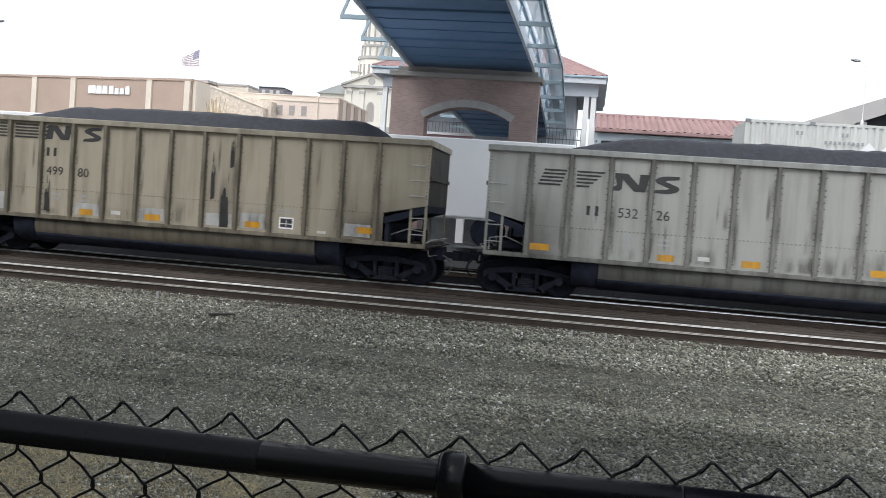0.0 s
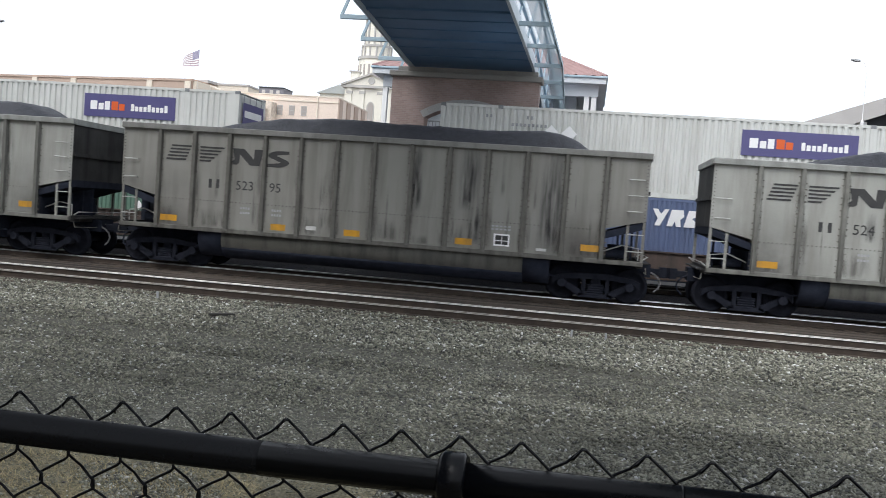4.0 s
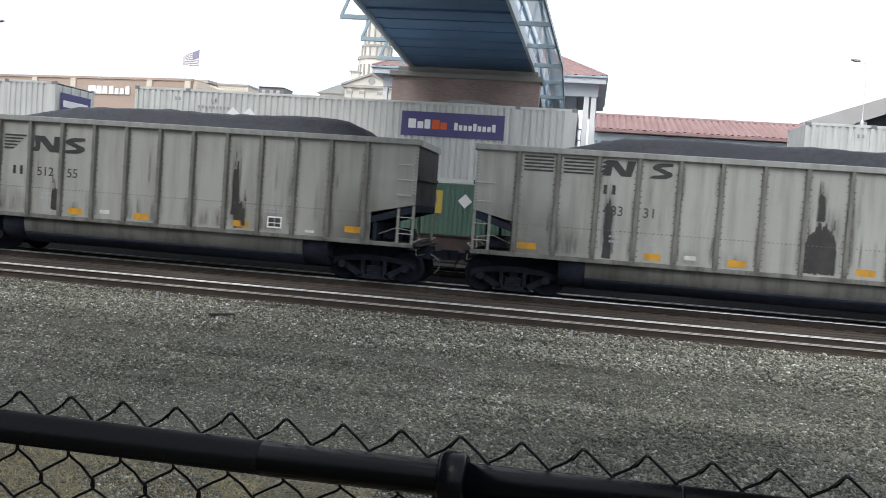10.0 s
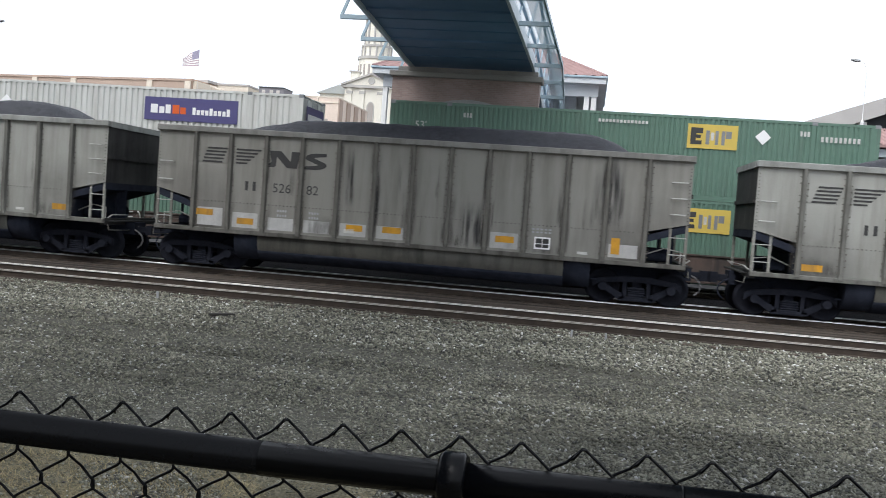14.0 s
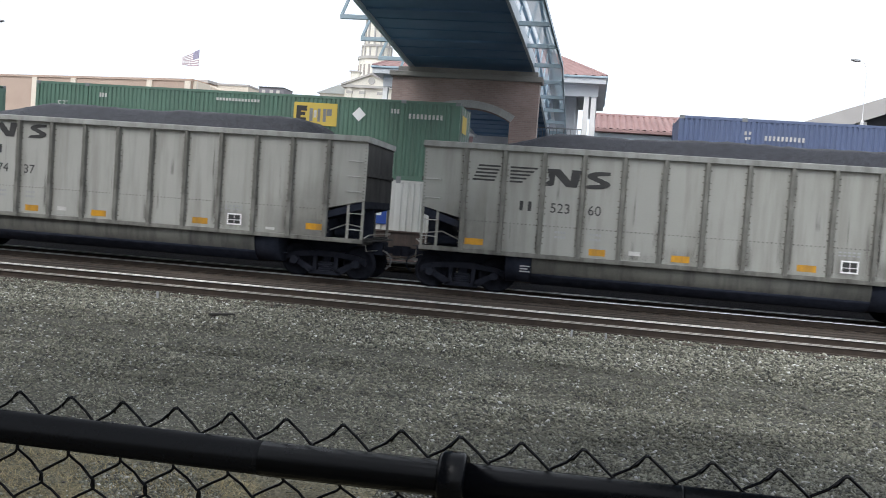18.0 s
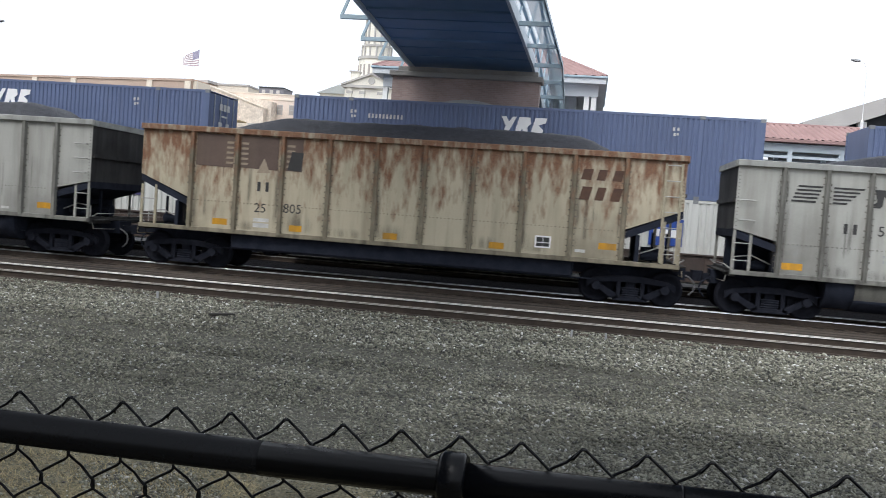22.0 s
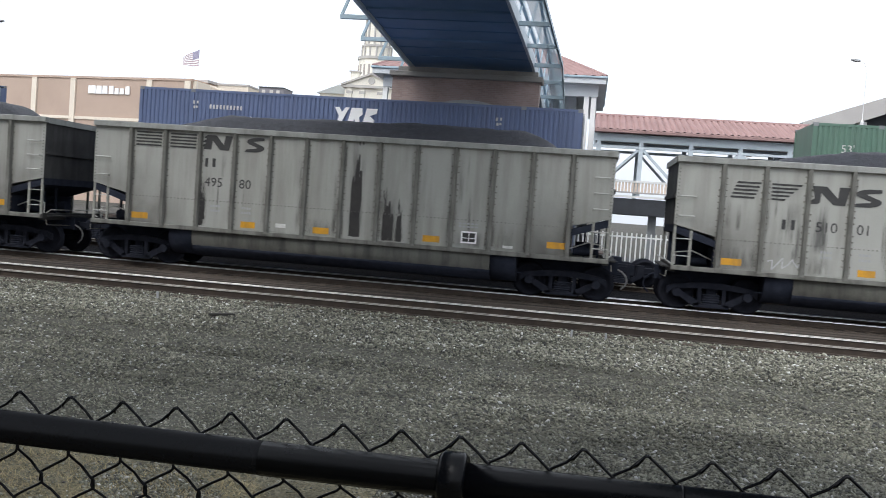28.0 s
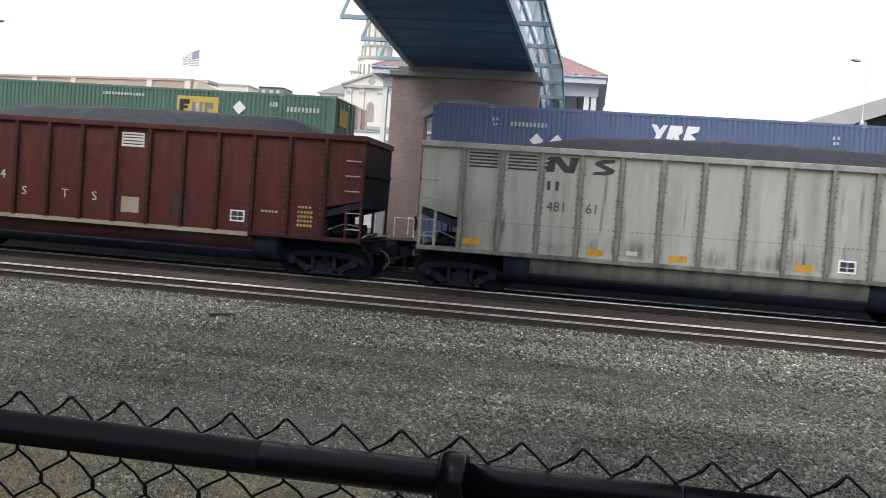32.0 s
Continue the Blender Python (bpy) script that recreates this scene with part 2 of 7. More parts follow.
    M["dust_tan"] = mat("dust_tan", (0.40, 0.33, 0.25), (0.30, 0.24, 0.18), 1.2, 40, 0.8, bump=0.05)
    M["asphalt"] = mat("asphalt", (0.06, 0.06, 0.06), (0.04, 0.04, 0.04), 1, 60, 0.9)
    M["concrete"] = mat("concrete", (0.36, 0.35, 0.33), (0.28, 0.27, 0.26), 0.8, 30, 0.85)


make_materials()


# ---- mesh helpers ----
def mesh_of(bm, name="m", smooth=False):
    me = bpy.data.meshes.new(name)
    bmesh.ops.recalc_face_normals(bm, faces=bm.faces[:])
    bm.to_mesh(me)
    bm.free()
    if smooth:
        for p in me.polygons:
            p.use_smooth = len(p.vertices) <= 4
    return me


def part(name, bm, material, parent, label="", loc=None, smooth=False):
    me = bm if isinstance(bm, bpy.types.Mesh) else mesh_of(bm, name, smooth)
    if material and not me.materials:
        me.materials.append(M[material])
    ob = new(name, me)
    ob.parent = parent
    if loc is not None:
        ob.location = loc
    if label:
        tagged(ob, label)
    return ob


def empty(name, label, category, group="", kind=""):
    ob = new(name)
    ob.empty_display_size = 0.2
    return tagged(ob, label, category, group, kind)


def box(bm, x0, x1, y0, y1, z0, z1, bevel=0.0):
    vs = [bm.verts.new((x, y, z)) for x in (x0, x1) for y in (y0, y1) for z in (z0, z1)]
    fs = [bm.faces.new([vs[i] for i in q]) for q in ((0, 1, 3, 2), (4, 6, 7, 5), (0, 4, 5, 1), (2, 3, 7, 6), (0, 2, 6, 4), (1, 5, 7, 3))]
    if bevel:
        es = list({e for f in fs for e in f.edges})
        bmesh.ops.bevel(bm, geom=es, offset=bevel, segments=1, affect="EDGES")
    return bm


def boxm(*a, bevel=0.0):
    return box(bmesh.new(), *a, bevel=bevel)


def prism(bm, pts, axis, a, b):
    """A polygon pts drawn across axis ('x': (y, z), 'y': (x, z), 'z': (x, y)), pulled from a to b."""
    def co(p, v):
        return {"x": (v, p[0], p[1]), "y": (p[0], v, p[1]), "z": (p[0], p[1], v)}[axis]
    lo, hi = [bm.verts.new(co(p, a)) for p in pts], [bm.verts.new(co(p, b)) for p in pts]
    bm.faces.new(lo[::-1])
    bm.faces.new(hi)
    for i in range(len(pts)):
        j = (i + 1) % len(pts)
        bm.faces.new((lo[i], lo[j], hi[j], hi[i]))
    return bm


def rod(bm, p, q, r, n=8):
    """A round bar from p to q."""
    p, q = Vector(p), Vector(q)
    d = (q - p).normalized()
    u = d.orthogonal().normalized()
    v = d.cross(u)
    rings = [[bm.verts.new(c + r * (math.cos(2 * math.pi * i / n) * u + math.sin(2 * math.pi * i / n) * v)) for i in range(n)] for c in (p, q)]
    for i in range(n):
        j = (i + 1) % n
        bm.faces.new((rings[0][i], rings[0][j], rings[1][j], rings[1][i]))
    bm.faces.new(rings[0][::-1])
    bm.faces.new(rings[1])
    return bm


def beam(bm, p, q, w, h, up=(0, 0, 1)):
    """A square bar from p to q, w wide and h high."""
    p, q = Vector(p), Vector(q)
    d = (q - p).normalized()
    s = d.cross(Vector(up)).normalized() * (w / 2)
    t = s.normalized().cross(d) * (h / 2)
    a = [bm.verts.new(c + i * s + j * t) for c in (p, q) for i, j in ((-1, -1), (1, -1), (1, 1), (-1, 1))]
    for i in range(4):
        j = (i + 1) % 4
        bm.faces.new((a[i], a[j], a[4 + j], a[4 + i]))
    bm.faces.new(a[3::-1])
    bm.faces.new(a[4:])
    return bm


def pipe(bm, pts, r, n=6):
    """One bent tube through all the points."""
    P = [Vector(p) for p in pts]
    rings = []
    for i, p in enumerate(P):
        a = (P[i] - P[i - 1]).normalized() if i else None
        b = (P[i + 1] - P[i]).normalized() if i < len(P) - 1 else None
        t = ((a or b) + (b or a))
        t = t.normalized() if t.length > 1e-4 else (a or b)
        ref = Vector((0, 1, 0)) if abs(t.y) < 0.8 else Vector((0, 0, 1))
        u = t.cross(ref).normalized()
        v = t.cross(u)
        rings.append([bm.verts.new(p + u * r * math.cos(6.28319 * q / n) + v * r * math.sin(6.28319 * q / n)) for q in range(n)])
    for A, B in zip(rings, rings[1:]):
        for q in range(n):
            bm.faces.new((A[q], A[(q + 1) % n], B[(q + 1) % n], B[q]))
    bm.faces.new(rings[0][::-1])
    bm.faces.new(rings[-1])
    return bm


def lathe(bm, profile, n=24, axis="y", at=(0, 0, 0)):
    """Turns (offset along the axis, radius) pairs round the axis."""
    rings = []
    for o, r in profile:
        ring = []
        for i in range(n):
            c, s = r * math.cos(2 * math.pi * i / n), r * math.sin(2 * math.pi * i / n)
            co = {"y": (c, o, s), "z": (c, s, o), "x": (o, c, s)}[axis]
            ring.append(bm.verts.new(Vector(co) + Vector(at)))
        rings.append(ring)
    for a, b in zip(rings, rings[1:]):
        for i in range(n):
            j = (i + 1) % n
            bm.faces.new((a[i], a[j], b[j], b[i]))
    bm.faces.new(rings[0][::-1])
    bm.faces.new(rings[-1])
    return bm


TEXTS = {}


def text_mesh(s, size, thick=0.0015):
    """Built-in lettering as a mesh that stands upright and faces -Y, its lower left corner at the origin."""
    key = (s, size)
    if key not in TEXTS:
        cu = bpy.data.curves.new("lettering", "FONT")
        cu.body, cu.size, cu.extrude, cu.resolution_u = s, size, thick, 3
        ob = bpy.data.objects.new("lettering", cu)
        scene.collection.objects.link(ob)
        me = bpy.data.meshes.new_from_object(ob.evaluated_get(bpy.context.evaluated_depsgraph_get()))
        bpy.data.objects.remove(ob)
        me.transform(Matrix.Rotation(radians(90), 4, "X"))
        TEXTS[key] = me
    return TEXTS[key]


# the coal cars from the head of the shown stretch to its tail: number halves, lettering style, tint (alpha: 1 less rust), dirt
GREY, WARM, COOL, DARK = (0.345, 0.355, 0.345, 1.0), (0.40, 0.365, 0.295, 1.0), (0.395, 0.405, 0.395, 1.0), (0.25, 0.25, 0.24, 1.0)
COAL_CARS = [
    (-1, ("", ""), "wide", GREY), (0, ("532", "26"), "wide", GREY), (1, ("499", "80"), "tall", WARM), (2, ("524", "27"), "wide", GREY),
    (3, ("523", "95"), "wide", DARK), (4, ("526", "92"), "wide", GREY), (5, ("497", "51"), "tall", DARK), (6, ("483", "31"), "tall", GREY),
    (7, ("512", "55"), "wide", GREY), (8, ("534", "17"), "wide", GREY), (9, ("526", "82"), "wide", DARK), (10, ("488", "88"), "tall", GREY),
    (11, ("523", "60"), "wide", GREY), (12, ("474", "37"), "tall", COOL), (13, ("533", "04"), "wide", COOL), (14, ("25", "805"), "rusty", (0.52, 0.475, 0.37, 0.0)),
    (15, ("508", "66"), "wide", COOL), (16, ("505", "51"), "wide", (0.385, 0.37, 0.325, 1.0)), (17, ("510", "01"), "wide", GREY), (18, ("495", "80"), "tall", GREY),
    (19, ("483", "04"), "tall", GREY), (20, ("481", "61"), "tall", (0.405, 0.41, 0.385, 0.9)), (21, ("", ""), "red", (0.086, 0.0155, 0.0155, 0.85)), (22, ("", ""), "wide", GREY)]
for _k, (_a, _b), _s, _c in COAL_CARS:
    for _t in (_a, _b):
        if _t:
            text_mesh(_t, 0.36)
for _t in ("53'", "S", "T", "4"):
    text_mesh(_t, 0.36)

# ---- plan ----
CAR_PITCH, CAR_LEN = 16.18, 14.607
COAL_Y, NEAR_Y, STACK_Y = 24.72, 19.36, 31.50
GROUND_Z = -0.24
COAL_S = [(0, -2.72), (1, 6.9), (2, 16.5), (3, 25.85), (4.5, 40.2), (6, 54.75), (7, 64.6), (8, 74.4), (9, 84.2), (10, 94.02), (11, 103.95), (12, 113.8), (13, 123.62), (14, 133.53), (15.5, 148.5), (17, 163.5),
          (18, 173.52), (19, 183.58), (20, 193.72), (21, 203.78), (22, 213.95), (23, 224.3), (24, 234.85), (25, 245.4), (26.5, 261.3), (28, 277.2), (29, 287.75), (30, 298.05), (31, 308.55), (32, 319.08)]


def stack_s(t):
    return -8.46 * t + 0.00675 * t * t


# ---- the coal train ----
POST_X = [1.13 + 1.033 * i for i in range(13)]
POST_B = [1.2 + 1.0 * i for i in range(13)]  # a second build with posts set closer
CLOSE_BUILD = (1, 7, 16)


def wheel_mesh():
    bm = bmesh.new()
    for s in (-1, 1):
        y = s * 0.7175
        prof = [(y - s * 0.02, 0.09), (y - s * 0.02, 0.33), (y - s * 0.035, 0.39), (y - s * 0.035, 0.485), (y - s * 0.005, 0.485), (y + s * 0.0, 0.458), (y + s * 0.10, 0.452), (y + s * 0.10, 0.39), (y + s * 0.05, 0.35), (y + s * 0.05, 0.16), (y + s * 0.12, 0.13), (y + s * 0.12, 0.06)]
        lathe(bm, prof, 22)
    rod(bm, (0, -0.98, 0), (0, 0.98, 0), 0.075, 10)
    return mesh_of(bm, "wheelset", True)


def side_frame_mesh():
    bm = bmesh.new()
    # two limbs and a lower tie leave the windows between open
    prism(bm, [(-1.15, 0.40), (-1.15, 0.58), (-0.98, 0.66), (-0.30, 0.76), (0.30, 0.76), (0.98, 0.66), (1.15, 0.58), (1.15, 0.40), (0.98, 0.54), (0.3, 0.60), (-0.3, 0.60), (-0.98, 0.54)], "y", -0.07, 0.07)
    for s in (-1, 1):
        prism(bm, [(s * 0.90, 0.56), (s * 0.98, 0.46), (s * 0.45, 0.12), (s * 0.30, 0.16), (s * 0.33, 0.26)], "y", -0.06, 0.06)
        box(bm, s * 0.31 - 0.05, s * 0.31 + 0.05, -0.06, 0.06, 0.2, 0.62)
        lathe(bm, [(-0.16, 0.06), (-0.16, 0.115), (-0.06, 0.125), (0.06, 0.125)], 12, "y", (s * 0.889, 0, 0.455))
    box(bm, -0.45, 0.45, -0.06, 0.06, 0.10, 0.2)
    return mesh_of(bm, "side_frame")


def spring_mesh():
    bm = bmesh.new()
    lathe(bm, [(0.19 + i * 0.03, 0.2 if i % 2 else 0.25) for i in range(10)], 12, "z")
    for v in bm.verts:
        v.co.y *= 0.3
    return mesh_of(bm, "spring_nest")


SHARED = {}


def shared(key, fn):
    if key not in SHARED:
        SHARED[key] = fn()
    return SHARED[key]


WHEELS = []


def truck(parent, x):
    """A two-axle freight truck centred at x under a car."""
    t = part("truck", boxm(-0.14, 0.14, -0.9, 0.9, 0.42, 0.66, bevel=0.03), "truck_steel", parent, "grimy cast-steel truck", (x, 0, 0))
    for s in (-1, 1):
        part("side_frame", shared("side_frame", side_frame_mesh), "truck_steel", t, loc=(0, s * 0.99, 0))
        part("spring_nest", shared("spring", spring_mesh), "truck_steel", t, loc=(0, s * 0.99, 0))
        w = part("wheelset", shared("wheel", wheel_mesh), "wheel_steel", t, loc=(s * 0.889, 0, 0.457))
        WHEELS.append(w)
    return t


def corner_cut_side(panel_x, z_low, end_z, top, length):
    return [(0, end_z), (panel_x, z_low + 0.78), (panel_x, z_low), (length - panel_x, z_low), (length - panel_x, z_low + 0.78), (length, end_z), (length, top), (0, top)]


def coal_mesh(seed):
    """A heaped load: flat-topped ridge with slumped ends and lumps."""
    rng = random.Random(seed)
    n, k = 74, 13
    xs = [0.15 + (CAR_LEN - 0.3) * i / n for i in range(n + 1)]
    ys = [-1.45 + 2.9 * j / k for j in range(k + 1)]
    a, b = 2.4 + rng.random() * 1.2, 1.3 + rng.random() * 0.6
    bm = bmesh.new()
    grid = []
    for x in xs:
        row = []
        for y in ys:
            rise = min(1.0, max(0.0, (x - 0.9) / a))
            fall = min(1.0, max(0.0, (CAR_LEN - 1.15 - x) / b))
            along = rise ** 0.75 * (1 - (1 - fall) ** 2.2) * (0.82 + 0.18 * min(1.0, x / 6))
            across = min(1.0, 1.9 * max(0.0, 1 - abs(y) / 1.47)) ** 0.8
            h = 3.66 + 0.80 * along * across + 0.07 * noise.noise((x * 0.45, seed, 0.3)) * along
            h += 0.035 * noise.noise((x * 3.1, y * 3.1, seed * 1.7)) + 0.02 * noise.noise((x * 8, y * 8, seed))
            row.append(bm.verts.new((x, y, h)))
        grid.append(row)
    for i in range(n):
        for j in range(k):
            bm.faces.new((grid[i][j], grid[i + 1][j], grid[i + 1][j + 1], grid[i][j + 1]))
    return mesh_of(bm, "coal_load", True)


def rivet_rows(rows, y, r=0.015):
    """Small square-headed rivets at (x, z) places on a side at y."""
    bm = bmesh.new()
    for x, z in rows:
        s = -1 if y < 0 else 1
        base = [bm.verts.new((x + dx * r, y, z + dz * r)) for dx, dz in ((-1, -1), (1, -1), (1, 1), (-1, 1))]
        cap = [bm.verts.new((x + dx * r * 0.6, y + s * 0.012, z + dz * r * 0.6)) for dx, dz in ((-1, -1), (1, -1), (1, 1), (-1, 1))]
        bm.faces.new(cap)
        for i in range(4):
            bm.faces.new((base[i], base[(i + 1) % 4], cap[(i + 1) % 4], cap[i]))
    return mesh_of(bm, "rivets")


def post_mesh(s, z0, z1, w=0.11, d=0.10):
    bm = bmesh.new()
    prism(bm, [(-w * 0.75, 0), (-w * 0.5, s * d), (w * 0.5, s * d), (w * 0.75, 0)], "z", z0 + 0.12, z1)
    prism(bm, [(-w * 0.75, 0), (-w * 0.6, s * d * 0.75), (w * 0.6, s * d * 0.75), (w * 0.75, 0)], "z", z0, z0 + 0.12)
    return mesh_of(bm, "side_post")


def grab_mesh(w=0.36):
    bm = bmesh.new()
    pipe(bm, [(-w / 2, 0, 0), (-w / 2, -0.09, 0), (w / 2, -0.09, 0), (w / 2, 0, 0)], 0.019)
    return mesh_of(bm, "grab_iron")


def base_car(posts=POST_X, kind="tub", L=CAR_LEN, end_z=2.22):
    """One coal gondola with its running gear, without lettering or load."""
    car = empty("coal_car", "grey steel coal gondola with ribbed sides", "freight car", "coal train")
    side = corner_cut_side(posts[0], 1.17, end_z, 3.84, L)
    for s in (-1, 1):
        y = s * 1.56
        part("side_sheet", prism(bmesh.new(), side, "y", y, y - s * 0.02), "car_paint", car)
        seam = [(posts[0] + 0.05, 1.2), (L - posts[0] - 0.05, 1.2), (L - posts[0] - 0.05, 1.96), (posts[0] + 0.05, 1.96)]
        part("lower_plate", prism(bmesh.new(), seam, "y", y + s * 0.007, y), "car_paint", car)
        rows = [(posts[0] + 0.12 + 0.105 * i, 1.92) for i in range(int((L - 2 * posts[0] - 0.2) / 0.105))]
        rows += [(x, end_z + 0.08 + 0.09 * i) for x in (0.05, L - 0.05) for i in range(int((3.8 - end_z) / 0.09) - 1)]
        tagged(part("rivets", rivet_rows(rows, y + s * 0.007), "car_post", car), kind="stuff")
        pm = shared(("post", s, kind), lambda: post_mesh(s, 1.12, 3.83, 0.09))
        if s < 0:
            bolts = [(x + q * 0.092, 1.3 + 0.155 * i) for x in posts for q in (-1, 1) for i in range(16) if (i * 7 + int(x * 10) + 3 * q) % 5 < 4]
            tagged(part("bolts", rivet_rows(bolts, y + s * 0.007, 0.016), "bolt_rust", car), kind="stuff")
        for x in posts:
            part("side_post", pm, "car_post", car, loc=(x, y, 0))
        part("top_chord", boxm(-0.04, L + 0.04, min(y - s * 0.05, y + s * 0.09), max(y - s * 0.05, y + s * 0.09), 3.81, 3.97, bevel=0.015), "car_chord", car)
        part("side_sill", boxm(0, L, min(y - s * 0.1, y + s * 0.045), max(y - s * 0.1, y + s * 0.045), 1.05, 1.17, bevel=0.012), "car_post", car)
        gm = shared("grab", grab_mesh)
        for x, zs in ((0.30, (2.45, 2.95)), (L - 0.30, (2.45, 2.86, 3.27))) if s < 0 and kind == "tub" else ():
            for z in zs:
                part("grab_iron", gm, "rung_pale", car, loc=(x, y, z))
        for x0 in (0.04, 0.45, L - 0.45, L - 0.04):
            part("end_stile", boxm(x0 - 0.035, x0 + 0.035, min(y - s * 0.023, y - s * 0.07), max(y - s * 0.023, y - s * 0.07), 1.15, 2.26), "ladder", car)
        if kind == "flat" and s < 0:
            for x0 in (L - 0.52, L - 0.12):
                part("ladder_stile", boxm(x0 - 0.03, x0 + 0.03, y - 0.10, y - 0.06, 1.2, 3.75), "ladder", car)
            for z in (2.1, 2.5, 2.9, 3.3, 3.7):
                part("ladder_rung", rod(bmesh.new(), (L - 0.52, y - 0.08, z), (L - 0.12, y - 0.08, z), 0.014, 6), "rung_pale", car)
        for e in (0.04, L - 0.45) if s < 0 else ():
            for z in (1.42, 1.86):
                bm = bmesh.new()
                rod(bm, (e, y - s * 0.02, z), (e + 0.41, y - s * 0.02, z), 0.014, 6)
                part("ladder_rung", bm, "rung_pale", car)
    for e, s in ((0, 1), (L, -1)):
        part("end_wall", boxm(min(e, e + s * 0.03), max(e, e + s * 0.03), -1.54, 1.54, end_z - 0.02, 3.84), "car_end", car, "coal-blackened steel end wall")
        part("end_rib", boxm(min(e - s * 0.05, e), max(e - s * 0.05, e), -1.5, 1.5, 2.9, 3.0), "car_end", car)
        part("end_chord", boxm(min(e - s * 0.06, e + s * 0.06), max(e - s * 0.06, e + s * 0.06), -1.5, 1.5, 3.8, 3.96), "car_chord", car)
        part("slope_sheet", prism(bmesh.new(), [(e, end_z), (e + s * 3.1, 1.2), (e + s * 2.7, 1.19), (e, end_z - 0.2)], "y", -1.53, 1.53), "grime", car, "dark sloping floor plate")
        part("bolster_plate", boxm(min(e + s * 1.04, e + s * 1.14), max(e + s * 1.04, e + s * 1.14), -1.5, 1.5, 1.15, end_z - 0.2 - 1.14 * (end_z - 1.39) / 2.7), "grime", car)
        part("end_sill", boxm(min(e, e + s * 0.14), max(e, e + s * 0.14), -1.5, 1.5, 1.0, 1.19), "car_end", car)
        part("deck_plate", boxm(min(e, e + s * 1.1), max(e, e + s * 1.1), -1.48, -0.5, 1.12, 1.15), "car_end", car)
        for x in (0.25, 0.62):
            part("slope_brace", boxm(min(e + s * x, e + s * (x + 0.06)), max(e + s * x, e + s * (x + 0.06)), -0.5, -0.44, 1.15, 1.95), "grime", car)
        part("brake_cylinder", rod(bmesh.new(), (e + s * 0.45, -0.9, 1.32), (e + s * 0.95, -0.9, 1.32), 0.13, 12), "grime", car)
        part("brake_pipe", pipe(bmesh.new(), [(e + s * 0.12, -1.25, 1.16), (e + s * 0.12, -1.25, 1.5), (e + s * 0.55, -1.2, 1.56), (e + s * 1.05, -1.15, 1.36)], 0.018), "rung_pale", car)
        part("end_handrail", pipe(bmesh.new(), [(e + s * 0.02, -1.3, 1.2), (e - s * 0.12, -1.3, 1.3), (e - s * 0.12, 1.3, 1.3), (e + s * 0.02, 1.3, 1.2)], 0.017), "rung_pale", car)
        part("crossover_board", boxm(min(e - s * 0.20, e - s * 0.02), max(e - s * 0.20, e - s * 0.02), -1.35, 1.35, 1.10, 1.13), "car_end", car)
        part("air_reservoir", rod(bmesh.new(), (e + s * 0.3, 0.2, 1.36), (e + s * 0.9, 0.2, 1.36), 0.18, 12), "grime", car)
        # coupler shank, knuckle and the hanging air hose
        bm = boxm(min(e - s * 0.60, e + s * 0.3), max(e - s * 0.60, e + s * 0.3), -0.09, 0.09, 0.78, 0.96, bevel=0.02)
        prism(bm, [(e - s * 0.55, -0.12), (e - s * 0.74, -0.15), (e - s * 0.80, -0.06), (e - s * 0.70, 0.02), (e - s * 0.78, 0.12), (e - s * 0.55, 0.14)], "z", 0.73, 1.01)
        part("coupler", bm, "truck_steel", car, "rust-brown knuckle coupler")
        arc = [(e - s * (0.05 + 0.52 * math.sin(a)), -0.30, 0.62 + 0.30 * math.cos(a) - 0.1 * a / math.pi) for a in [math.pi * i / 8 for i in range(7)]]
        # The right-end hose is coloured pale grey to paint its glint.
        part("air_hose", pipe(bmesh.new(), arc, 0.024), "hose_glint" if s < 0 else "grime", car, "rubber air hose, its glint painted grey" if s < 0 else "black rubber air hose")
        part("uncoupling_lever", pipe(bmesh.new(), [(e - s * 0.08, -1.45, 1.02), (e - s * 0.1, -1.42, 0.86), (e - s * 0.12, -0.35, 0.84), (e - s * 0.3, -0.1, 0.96)], 0.013), "ladder", car)
        truck(car, e + s * 1.15)
    part("centre_sill", boxm(-0.3, L + 0.3, -0.33, 0.33, 0.72, 1.08), "grime", car)
    if kind == "tub":
        for s in (-1, 1):
            def belly(k):
                return [(s * (0.93 + 0.565 * k * math.cos(q)), 0.93 + 0.60 * k * math.sin(q)) for q in [0.25 - 3.5 * i / 22 for i in range(23)]]
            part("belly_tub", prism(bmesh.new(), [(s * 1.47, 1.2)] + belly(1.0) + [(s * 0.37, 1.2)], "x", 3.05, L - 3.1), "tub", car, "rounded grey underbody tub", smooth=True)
            # Near-black shell paints in the shade on the tub's lower curve.
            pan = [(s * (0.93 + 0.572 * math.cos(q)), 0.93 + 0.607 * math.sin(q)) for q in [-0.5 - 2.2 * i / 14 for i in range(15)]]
            part("belly_pan", prism(bmesh.new(), pan, "x", 3.04, L - 3.09), "grime", car, "near-black shell painting the tub's underside shade", smooth=True)
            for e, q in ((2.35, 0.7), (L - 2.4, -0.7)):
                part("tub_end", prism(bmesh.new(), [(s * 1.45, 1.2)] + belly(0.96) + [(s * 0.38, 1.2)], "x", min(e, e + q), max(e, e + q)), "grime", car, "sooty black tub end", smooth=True)
